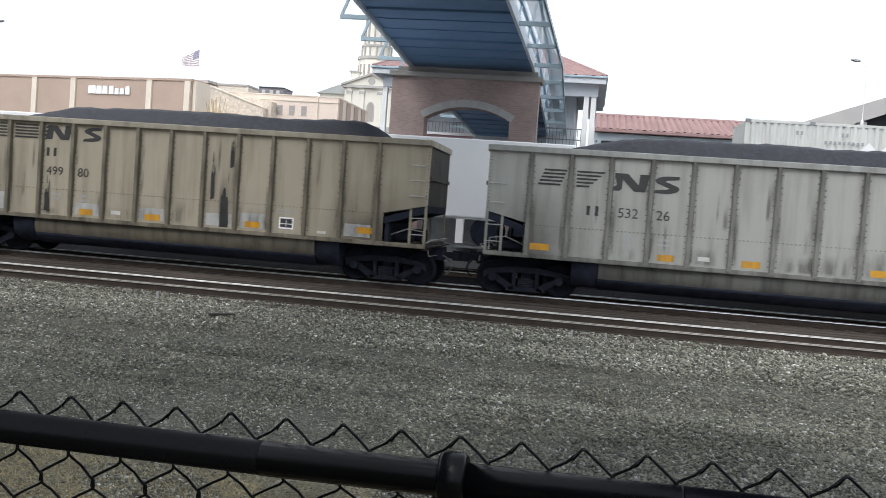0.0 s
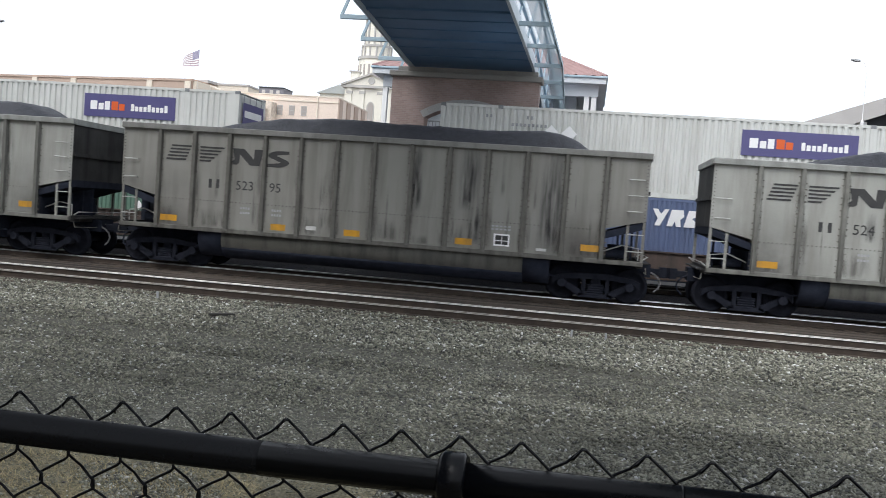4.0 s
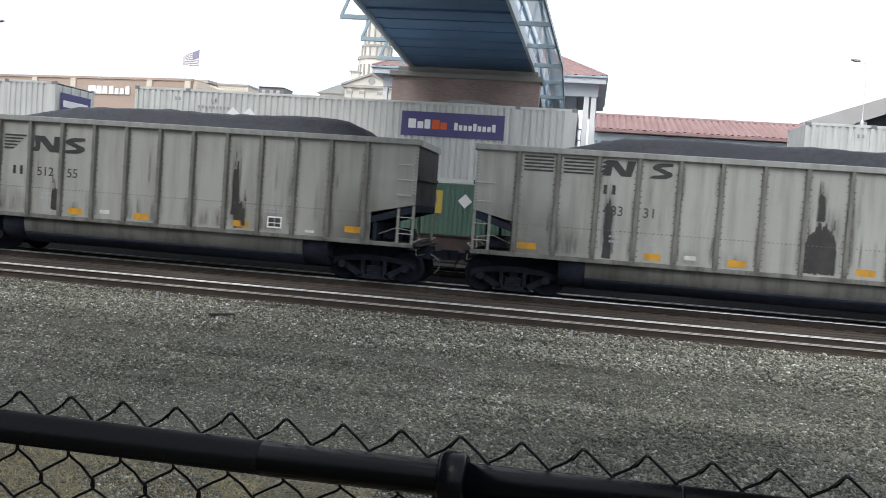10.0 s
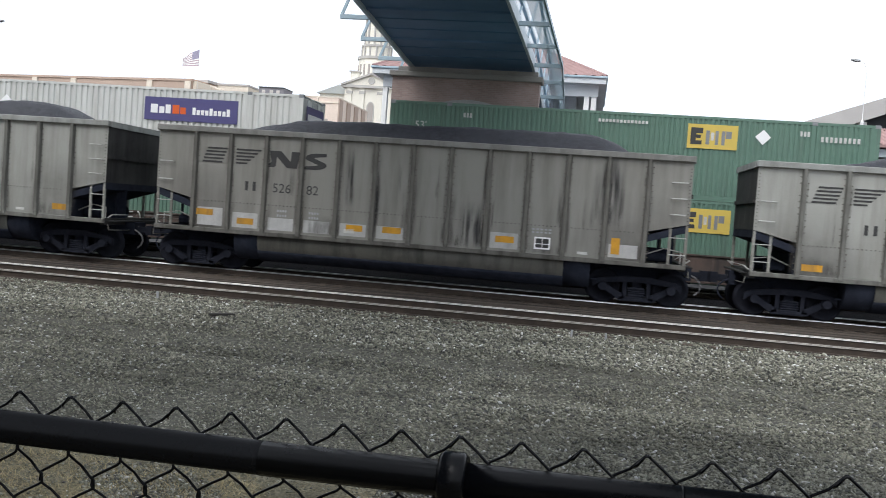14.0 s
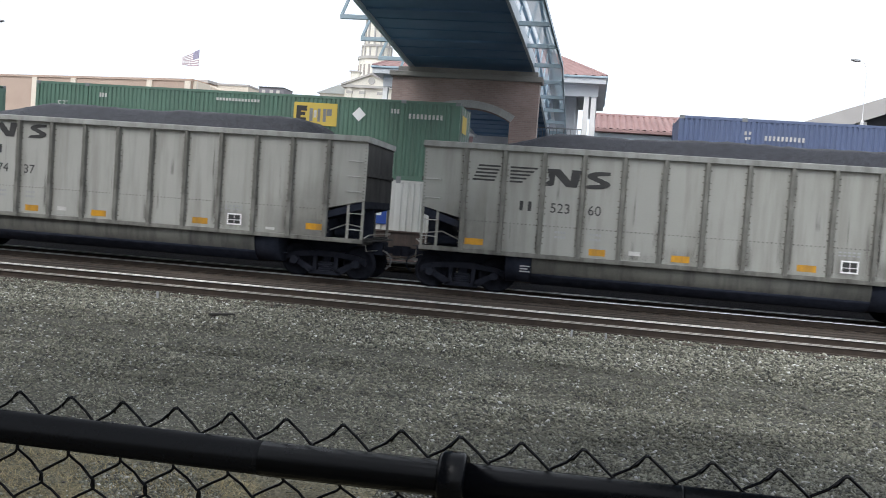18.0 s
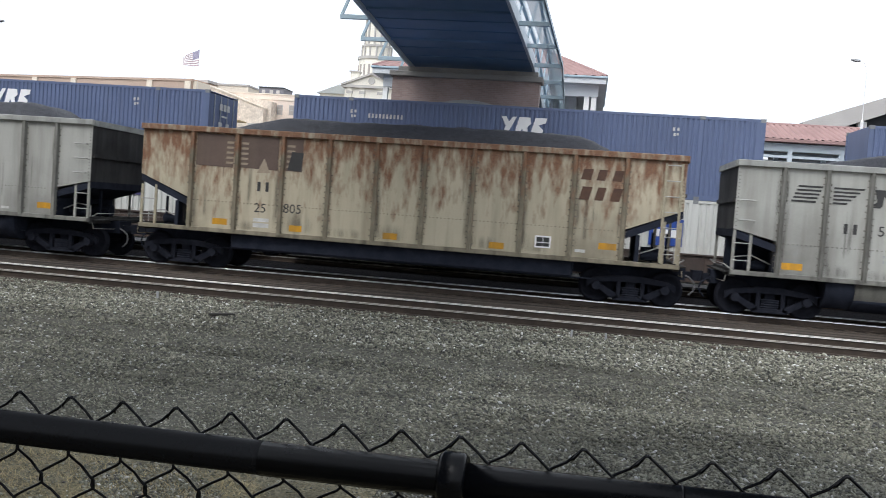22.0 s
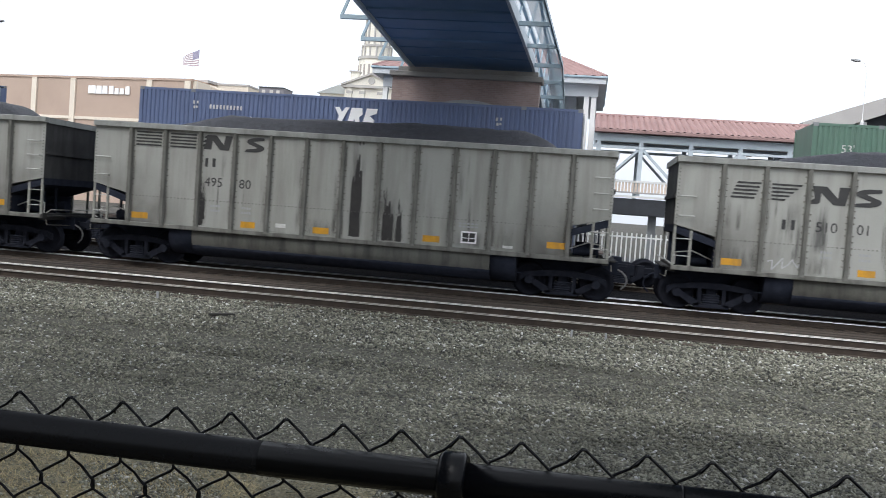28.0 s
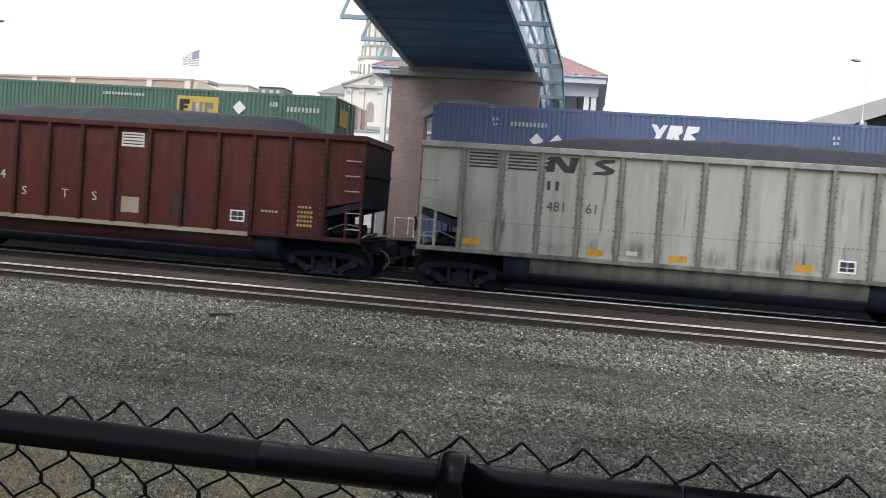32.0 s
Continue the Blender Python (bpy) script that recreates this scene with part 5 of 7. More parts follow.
def build_ground():
    g = empty("ground", "dark grey gravel ground beside the tracks", "ground", kind="structure")
    xs = [-3000, -900, -300, -120, -60] + [-40 + 0.8 * i for i in range(101)] + [60, 120, 300, 900, 3000]
    ys = [-600, -60, -10, 0] + [2 + 0.5 * i for i in range(33)] + [24, 30, 34, 40, 60, 150, 500, 3500]
    bm = bmesh.new()
    grid = [[bm.verts.new((x, y, ground_height(x, y) if -40 <= x <= 41 and 0 < y < 34 else GROUND_Z - 0.03)) for y in ys] for x in xs]
    for i in range(len(xs) - 1):
        for j in range(len(ys) - 1):
            bm.faces.new((grid[i][j], grid[i + 1][j], grid[i + 1][j + 1], grid[i][j + 1]))
    m = bpy.data.materials.new("gravel_ground")
    m.use_nodes = True
    n, l = m.node_tree.nodes, m.node_tree.links
    bs = n["Principled BSDF"]
    bs.inputs["Roughness"].default_value, bs.inputs["Specular IOR Level"].default_value = 0.9, 0.06
    tc = n.new("ShaderNodeTexCoord")

    def tex(kind, s, **kw):
        t = n.new(kind)
        t.inputs["Scale"].default_value = s
        if "Detail" in t.inputs and kind.endswith("Noise"):
            t.inputs["Detail"].default_value = kw.get("detail", 5)
        l.new(tc.outputs["Object"], t.inputs["Vector"])
        return t

    def rng(src, a, b, c=0.0, d=1.0):
        r = n.new("ShaderNodeMapRange")
        for k, v in zip(("From Min", "From Max", "To Min", "To Max"), (a, b, c, d)):
            r.inputs[k].default_value = v
        l.new(src, r.inputs["Value"])
        return r.outputs[0]

    def mixc(f, a, b):
        x = n.new("ShaderNodeMix")
        x.data_type = "RGBA"
        for s, v in ((x.inputs[0], f), (x.inputs[6], a), (x.inputs[7], b)):
            if isinstance(v, tuple):
                s.default_value = (*v, 1)
            else:
                l.new(v, s)
        return x.outputs[2]
    vor = tex("ShaderNodeTexVoronoi", 24.0)
    big, mid, fine = tex("ShaderNodeTexNoise", 0.22), tex("ShaderNodeTexNoise", 1.3), tex("ShaderNodeTexNoise", 45.0)
    sep = n.new("ShaderNodeSeparateXYZ")
    l.new(tc.outputs["Object"], sep.inputs[0])
    stones = mixc(rng(vor.outputs["Color"], 0.1, 0.9), (0.04, 0.04, 0.035), (0.20, 0.197, 0.165))
    mud = mixc(rng(fine.outputs[0], 0.3, 0.7), (0.075, 0.073, 0.062), (0.14, 0.136, 0.114))
    col = mixc(rng(mid.outputs[0], 0.42, 0.62), stones, mud)
    grass = mixc(rng(fine.outputs[0], 0.35, 0.65), (0.30, 0.26, 0.16), (0.10, 0.092, 0.058))
    grass = mixc(rng(mid.outputs[0], 0.48, 0.66), grass, (0.075, 0.066, 0.045))
    gm = n.new("ShaderNodeMath")
    gm.operation = "MULTIPLY"
    l.new(rng(sep.outputs["Y"], 7.7, 7.0), gm.inputs[0])
    l.new(rng(big.outputs[0], 0.3, 0.45), gm.inputs[1])
    col = mixc(gm.outputs[0], col, grass)
    lane, along = n.new("ShaderNodeTexNoise"), n.new("ShaderNodeMapping")
    along.inputs["Scale"].default_value = (0.25, 5.0, 1.0)
    lane.inputs["Scale"].default_value, lane.inputs["Detail"].default_value = 1.0, 6
    l.new(tc.outputs["Object"], along.inputs[0])
    l.new(along.outputs[0], lane.inputs["Vector"])
    bed = mixc(rng(fine.outputs[0], 0.3, 0.7), (0.15, 0.125, 0.105), (0.085, 0.073, 0.062))
    bed = mixc(rng(lane.outputs[0], 0.40, 0.62), bed, (0.045, 0.04, 0.037))
    col = mixc(rng(sep.outputs["Y"], 18.25, 18.5), col, bed)
    # Coal dust and the shade under the trains, both in this near-black colour.
    dark_bed = mixc(rng(fine.outputs[0], 0.3, 0.7), (0.016, 0.016, 0.018), (0.009, 0.009, 0.011))
    col = mixc(rng(sep.outputs["Y"], 23.7, 24.6), col, dark_bed)
    far = mixc(rng(big.outputs[0], 0.3, 0.7), (0.12, 0.115, 0.105), (0.08, 0.078, 0.07))
    col = mixc(rng(sep.outputs["Y"], 36.0, 60.0), col, far)
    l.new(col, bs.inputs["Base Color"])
    bp = n.new("ShaderNodeBump")
    bp.inputs["Strength"].default_value, bp.inputs["Distance"].default_value = 0.9, 0.04
    l.new(vor.outputs["Distance"], bp.inputs["Height"])
    l.new(bp.outputs[0], bs.inputs["Normal"])
    M["gravel_ground"] = m
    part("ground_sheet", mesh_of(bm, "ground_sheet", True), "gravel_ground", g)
    stones_mesh(g)


def stones_mesh(g):
    """Loose crushed stone, thickest along the ballast shoulder."""
    r = np.random.default_rng(5)
    octa = np.array([(1, 0, 0), (-1, 0, 0), (0, 1, 0), (0, -1, 0), (0, 0, 1), (0, 0, -1)], float)
    tri = np.array([(0, 2, 4), (2, 1, 4), (1, 3, 4), (3, 0, 4), (2, 0, 5), (1, 2, 5), (3, 1, 5), (0, 3, 5)])
    for name, n, ylo, yhi, smin, smax in (("ballast_stones", 46000, 14.6, 18.45, 0.019, 0.046), ("gravel_stones", 190000, 4.8, 16.8, 0.010, 0.036)):
        y = ylo * (yhi / ylo) ** (r.uniform(0, 1, n) ** (0.55 if ylo > 10 else 1.0))
        x = y * r.uniform(-0.80, 0.44, n)
        # finer, mud-bound strips where wheels have run
        grassy = (y < 7.4) & (x < -1.6) & (np.sin(x * 2.3) + np.sin(y * 3.1 + x) > -0.9)
        keep = (~grassy | (r.uniform(0, 1, n) < 0.06)) & (np.abs(np.sin(y * 1.15 + 0.4 * np.sin(x * 0.6))) + r.uniform(0, 0.9, n) > 0.45) | (y > 15.6)
        # a mud-bound lane at the foot of the ballast, where few stones show
        lane = np.exp(-((y - 13.9 - 0.3 * np.sin(x * 0.35)) / 1.2) ** 2) * np.clip(0.75 - 0.03 * x, 0.3, 0.95)
        keep &= r.uniform(0, 1, n) > 0.55 * lane
        x, y = x[keep], y[keep]
        n = len(x)
        z = np.array([ground_height(a, b) for a, b in zip(x, y)])
        s = smin + (smax - smin) * r.uniform(0, 1, n) ** 1.6
        # trodden finer along the foot of the fence
        s *= 1 - 0.42 * np.clip((-0.6 - x) / 1.6, 0, 1) * np.clip((11.5 - y) / 2.5, 0, 1)
        v = (octa[None] * r.uniform(0.55, 1.2, (n, 6, 1)) + r.uniform(-0.3, 0.3, (n, 6, 3))) * s[:, None, None] * np.stack([r.uniform(0.9, 1.5, n), r.uniform(0.7, 1.1, n), r.uniform(0.6, 1.0, n)], -1)[:, None]
        a = r.uniform(0, 6.28, n)
        c, d = np.cos(a)[:, None], np.sin(a)[:, None]
        vx, vy = v[..., 0] * c - v[..., 1] * d, v[..., 0] * d + v[..., 1] * c
        tilt = r.uniform(-0.5, 0.5, n)[:, None]
        vz = v[..., 2] * 0.85 + vx * tilt
        verts = np.stack([vx + x[:, None], vy + y[:, None], vz + z[:, None] + 0.3 * s[:, None]], -1).reshape(-1, 3)
        faces = (tri[None] + 6 * np.arange(n)[:, None, None]).reshape(-1, 3)
        me = bpy.data.meshes.new(name)
        me.vertices.add(len(verts))
        me.vertices.foreach_set("co", verts.ravel())
        me.loops.add(faces.size)
        me.loops.foreach_set("vertex_index", faces.ravel().astype(np.int32))
        me.polygons.add(len(faces))
        me.polygons.foreach_set("loop_start", np.arange(0, faces.size, 3, dtype=np.int32))
        me.update(calc_edges=True)
        me.materials.append(M["stone_bits"] if ylo > 10 else M["gravel_bits"])
        tagged(part(name, me, None, g, "loose grey crushed stone"), kind="stuff")


def stone_bits_material(name, dark, mid, light, spark):
    """Crushed stone, each piece with its own grey."""
    m = bpy.data.materials.new(name)
    m.use_nodes = True
    n, l = m.node_tree.nodes, m.node_tree.links
    bs = n["Principled BSDF"]
    geo = n.new("ShaderNodeNewGeometry")
    cr = n.new("ShaderNodeValToRGB")
    el = cr.color_ramp.elements
    el[0].color, el[1].color = (dark, dark, dark * 0.98, 1), (spark, spark, spark * 0.98, 1)
    for at, v in ((0.3, dark * 1.8), (0.65, mid), (0.94, light)):
        e = el.new(at)
        e.color = (v, v * 0.985, v * 0.79, 1)
    l.new(geo.outputs["Random Per Island"], cr.inputs["Fac"])
    tc, nt = n.new("ShaderNodeTexCoord"), n.new("ShaderNodeTexNoise")
    nt.inputs["Scale"].default_value = 40
    l.new(tc.outputs["Object"], nt.inputs["Vector"])
    mx = n.new("ShaderNodeMix")
    mx.data_type, mx.blend_type = "RGBA", "MULTIPLY"
    mx.inputs[0].default_value = 0.5
    l.new(cr.outputs[0], mx.inputs[6])
    l.new(nt.outputs[0], mx.inputs[7])
    # damp, dirty stretches
    dm, dr, mp = n.new("ShaderNodeTexNoise"), n.new("ShaderNodeMapRange"), n.new("ShaderNodeMapping")
    dm.inputs["Scale"].default_value, dm.inputs["Detail"].default_value = 0.5, 4
    mp.inputs["Scale"].default_value = (0.6, 1.5, 1.0)
    dr.inputs["From Min"].default_value, dr.inputs["From Max"].default_value = 0.42, 0.62
    dr.inputs["To Min"].default_value, dr.inputs["To Max"].default_value = 0.0, 0.34
    l.new(tc.outputs["Object"], mp.inputs[0])
    l.new(mp.outputs[0], dm.inputs["Vector"])
    l.new(dm.outputs[0], dr.inputs["Value"])
    wet = n.new("ShaderNodeMix")
    wet.data_type, wet.blend_type = "RGBA", "MULTIPLY"
    wet.inputs[7].default_value = (0.42, 0.41, 0.38, 1)
    l.new(dr.outputs[0], wet.inputs[0])
    l.new(mx.outputs[2], wet.inputs[6])
    # oily smears along the wheel tracks
    sm, sr, sp = n.new("ShaderNodeTexNoise"), n.new("ShaderNodeMapRange"), n.new("ShaderNodeMapping")
    sm.inputs["Scale"].default_value, sm.inputs["Detail"].default_value = 1.0, 5
    sp.inputs["Scale"].default_value, sp.inputs["Location"].default_value = (0.28, 1.9, 1.0), (3.1, 0.7, 0)
    sp.inputs["Rotation"].default_value = (0, 0, 0.06)
    sr.inputs["From Min"].default_value, sr.inputs["From Max"].default_value, sr.inputs["To Max"].default_value = 0.52, 0.68, 0.36
    l.new(tc.outputs["Object"], sp.inputs[0])
    l.new(sp.outputs[0], sm.inputs["Vector"])
    l.new(sm.outputs[0], sr.inputs["Value"])
    oil = n.new("ShaderNodeMix")
    oil.data_type, oil.blend_type = "RGBA", "MULTIPLY"
    oil.inputs[7].default_value = (0.30, 0.30, 0.29, 1)
    l.new(sr.outputs[0], oil.inputs[0])
    l.new(wet.outputs[2], oil.inputs[6])
    # coal dust spilt in a broad patch near the fence
    dd, dn, dsub, dmr, dust = n.new("ShaderNodeVectorMath"), n.new("ShaderNodeTexNoise"), n.new("ShaderNodeMath"), n.new("ShaderNodeMapRange"), n.new("ShaderNodeMix")
    dd.operation, dd.inputs[1].default_value = "DISTANCE", (1.5, 7.9, -0.3)
    dn.inputs["Scale"].default_value, dn.inputs["Detail"].default_value = 0.9, 5
    dsub.operation, dsub.inputs[1].default_value = "MULTIPLY_ADD", 3.2
    dmr.inputs["From Min"].default_value, dmr.inputs["From Max"].default_value, dmr.inputs["To Min"].default_value, dmr.inputs["To Max"].default_value = 3.2, 5.5, 0.70, 0.0
    dust.data_type, dust.blend_type, dust.inputs[7].default_value = "RGBA", "MULTIPLY", (0.30, 0.32, 0.36, 1)
    l.new(tc.outputs["Object"], dd.inputs[0])
    l.new(tc.outputs["Object"], dn.inputs["Vector"])
    l.new(dn.outputs[0], dsub.inputs[0])
    l.new(dd.outputs["Value"], dsub.inputs[2])
    l.new(dsub.outputs[0], dmr.inputs["Value"])
    l.new(dmr.outputs[0], dust.inputs[0])
    l.new(oil.outputs[2], dust.inputs[6])
    l.new(dust.outputs[2], bs.inputs["Base Color"])
    bs.inputs["Roughness"].default_value, bs.inputs["Specular IOR Level"].default_value = 0.85, 0.15
    M[name] = m


stone_bits_material("stone_bits", 0.085, 0.33, 0.50, 0.95)
stone_bits_material("gravel_bits", 0.115, 0.305, 0.43, 0.75)
build_ground()


def rail_profile():
    return [(-0.07, -0.18), (0.07, -0.18), (0.07, -0.165), (0.012, -0.15), (0.012, -0.045), (0.036, -0.035), (0.036, -0.008), (-0.036, -0.008), (-0.036, -0.035), (-0.012, -0.045), (-0.012, -0.15), (-0.07, -0.165)]


def build_track(yc, ties=True, head="rail_head", far_head="", label="steel railway track on wooden ties"):
    t = empty("railway_track", label, "railway track", "tracks", "structure")
    for s in (-1, 1):
        y = yc + s * 0.7525
        r = part("rail", prism(bmesh.new(), [(y + a, b) for a, b in rail_profile()], "x", -160, 160), "rail_web", t, "rust-brown steel rail")
        part("rail_head", prism(bmesh.new(), [(y - 0.040, -0.034), (y - 0.037, -0.016), (y - 0.030, -0.003), (y - 0.018, 0.0), (y + 0.018, 0.0), (y + 0.030, -0.003), (y + 0.037, -0.016), (y + 0.040, -0.034)], "x", -160, 160), far_head if s > 0 and far_head else head, r, "polished rail head")
    if ties:
        tm = mesh_of(boxm(-0.115, 0.115, -1.3, 1.3, -0.34, -0.183, bevel=0.012), "tie")
        for i in range(84):
            part("tie", tm, "tie", t, loc=(-27 + i * 0.52 + 0.03 * math.sin(i * 7.3), yc, 0))
    return t


build_track(NEAR_Y, head="rail_dull", far_head="rail_worn")
build_track(COAL_Y)
build_track(STACK_Y, False, head="rail_dull")

# ---- footbridge and its brick pier ----
B_DIR = Vector((0.06, 1.0, -0.125))
B_X0, B_X1, B_Z, B_Y = -7.95, -2.70, 7.92, 35.6


def bpt(off, dist, up=0.0):
    """A point on the bridge: off metres from its left edge, dist metres towards the eye from the pier."""
    run = Vector((0.09, B_DIR.y, B_DIR.z)) if dist < 0 else B_DIR
    # past the pier the span narrows a little on one side
    narrow = 0.078 * dist * off / (B_X1 - B_X0) if dist < 0 else 0.0
    return Vector((B_X0 + off + narrow, B_Y, B_Z + up)) - run * dist


def build_bridge():
    b = empty("footbridge", "blue-grey steel truss footbridge over the tracks", "bridge")
    Wd = B_X1 - B_X0
    near, far = 44.0, -14.0

    def slab(name, o0, o1, u0, u1, d0, d1, material, label=""):
        if d0 > 0 > d1:
            slab(name, o0, o1, u0, u1, d0, 0.0, material, label)
            d0 = -0.001
        bm = bmesh.new()
        c = [bpt(o, d, u) for d in (d0, d1) for o, u in ((o0, u0), (o1, u0), (o1, u1), (o0, u1))]
        v = [bm.verts.new(p) for p in c]
        for i in range(4):
            j = (i + 1) % 4
            bm.faces.new((v[i], v[j], v[4 + j], v[4 + i]))
        bm.faces.new(v[3::-1])
        bm.faces.new(v[4:])
        return part(name, bm, material, b, label)
    slab("deck", 0.05, Wd - 0.05, 0.32, 0.5, near, far, "bridge_dark", "dark blue ribbed deck underside")
    d = near - 0.4
    k = 0
    while d > far:
        if abs(d) > 0.5:
            slab("floor_beam", 0.1, Wd - 0.1, 0.24 if k % 3 == 0 else 0.285, 0.33, d, d - (0.16 if k % 3 == 0 else 0.08), "bridge_dark")
        d -= 1.05
        k += 1
    # Paler steel colour on the edge girders paints the flange's bright reflection.
    for o0, o1 in ((-0.04, 0.07), (Wd - 0.07, Wd + 0.04)):
        slab("edge_girder", o0, o1, 0.16, 0.62, near, far, "walk_steel", "blue-grey steel edge girder, lit flange painted pale")
    # outriggers, raking struts, posts and chords of the side trusses
    for side, s in ((0.0, -1), (Wd, 1)):
        for o, u in ((side + s * 0.02, 1.15), (side + s * 0.02, 3.1)):
            for d0, d1 in ((near, 0.0), (-0.001, far)):
                bm = bmesh.new()
                beam(bm, bpt(o, d0, u), bpt(o, d1, u), 0.11, 0.11)
                part("truss_chord", bm, "bridge_steel", b)
        d = 43.2
        while d > far:
            bm = bmesh.new()
            beam(bm, bpt(side, d, 0.28), bpt(side + s * 1.15, d, 0.28), 0.14, 0.15)
            part("outrigger", bm, "bridge_steel", b, "short steel outrigger beam")
            bm = bmesh.new()
            beam(bm, bpt(side + s * 1.1, d, 0.36), bpt(side + s * 0.05, d, 3.1), 0.09, 0.09)
            part("raking_strut", bm, "bridge_steel", b)
            bm = bmesh.new()
            beam(bm, bpt(side + s * 0.02, d, 0.5), bpt(side + s * 0.02, d, 3.1), 0.09, 0.09)
            part("truss_post", bm, "bridge_steel", b)
            bm = bmesh.new()
            beam(bm, bpt(side + s * 0.02, d, 0.6), bpt(side + s * 0.02, d - 2.4, 3.05), 0.07, 0.07)
            part("truss_diagonal", bm, "bridge_steel", b)
            d -= 2.4
    # wire-mesh screens between the posts of the side that shows
    bm = bmesh.new()
    for d0, d1 in ((near, 0.0), (-0.001, far)):
        bm.faces.new([bm.verts.new(bpt(Wd - 0.03, d, u)) for d, u in ((d0, 0.55), (d1, 0.55), (d1, 3.05), (d0, 3.05))])
    part("mesh_screen", bm, "screen_mesh", b, "fine pale wire-mesh safety screen")
    bm = bmesh.new()
    for d0, d1 in ((near, 0.0), (-0.001, far)):
        bm.faces.new([bm.verts.new(bpt(o, d, 0.37)) for o, d in ((Wd + 0.52, d0), (Wd + 0.52, d1), (Wd + 1.12, d1), (Wd + 1.12, d0))])
    part("mesh_screen", bm, "screen_mesh", b, "fine pale wire-mesh outrigger tray")
    for d0, d1 in ((near, 0.0), (-0.001, far)):
        part("tray_edge", beam(bmesh.new(), bpt(Wd + 1.14, d0, 0.32), bpt(Wd + 1.14, d1, 0.32), 0.07, 0.14), "bridge_steel", b)


def arch_face(x0, x1, z0, z1, ax0, ax1, spring, crown, n=18):
    """The outline of a wall with an arched opening that reaches its foot."""
    cx, half = (ax0 + ax1) / 2, (ax1 - ax0) / 2
    rise = crown - spring
    R = (half * half + rise * rise) / (2 * rise)
    cz = crown - R
    a0 = math.asin(half / R)
    arc = [(cx - R * math.sin(a0 - 2 * a0 * i / n), cz + R * math.cos(a0 - 2 * a0 * i / n)) for i in range(n + 1)]
    return [(x0, z0), (ax0, z0)] + arc + [(ax1, z0), (x1, z0), (x1, z1), (x0, z1)]


def build_pier(name, y0, y1, x0, x1, top, label):
    p = empty(name, label, "bridge pier", kind="structure")
    ax0, ax1 = x0 + 1.47, x1 - 1.12
    body = bmesh.new()
    out = arch_face(x0, x1, GROUND_Z - 0.1, top - 0.42, ax0, ax1, 5.92, 6.42)
    # front, back and the jambs are built as strips so that the opening stays clean
    n = len(out)
    lo, hi = [body.verts.new((a, y0, b)) for a, b in out], [body.verts.new((a, y1, b)) for a, b in out]
    for i in range(n):
        j = (i + 1) % n
        body.faces.new((lo[i], lo[j], hi[j], hi[i]))
    arc = list(range(2, n - 4))
    for ring in (lo, hi):
        body.faces.new([ring[0], ring[1], ring[2], ring[n - 1]])
        body.faces.new([ring[n - 4], ring[n - 3], ring[n - 2], ring[n - 5]])
        m = len(arc)
        for q, i in enumerate(arc[:-1]):
            tb = x0 + (x1 - x0) * (q + 1) / (m - 1)
            va = ring[n - 1] if q == 0 else prev
            vb = ring[n - 2] if q == m - 2 else body.verts.new((tb, ring[0].co.y, top - 0.42))
            body.faces.new([ring[i], ring[i + 1], vb, va])
            prev = vb
    part("pier_body", body, "pier_brick", p)
    part("cap", boxm(x0 - 0.12, x1 + 0.12, y0 - 0.15, y1 + 0.15, top - 0.42, top - 0.2, bevel=0.03), "pier_cap", p, "weathered stone cap course")
    part("bearing_beam", boxm(x0 + 0.2, x1 - 0.1, y0 + 0.1, y1 - 0.1, top - 0.2, top + 0.02), "pier_cap", p)
    # stone voussoirs round the arch
    cx, half, spring, crown = (ax0 + ax1) / 2, (ax1 - ax0) / 2 + 0.02, 5.92, 6.42
    rise = crown - spring
    R = (half * half + rise * rise) / (2 * rise)
    cz = crown - R
    a0 = math.asin(half / R) * 1.02
    k = 13
    for i in range(k):
        t0, t1 = -a0 + 2 * a0 * i / k + 0.0012, -a0 + 2 * a0 * (i + 1) / k - 0.0012
        pts = [(cx + r * math.sin(t), cz + r * math.cos(t)) for r, t in ((R, t0), (R + 0.30, t0), (R + 0.30, t1), (R, t1))]
        part("voussoir", prism(bmesh.new(), pts, "y", y0 - 0.04, y0 + 0.1), "pier_stone", p)
    return p


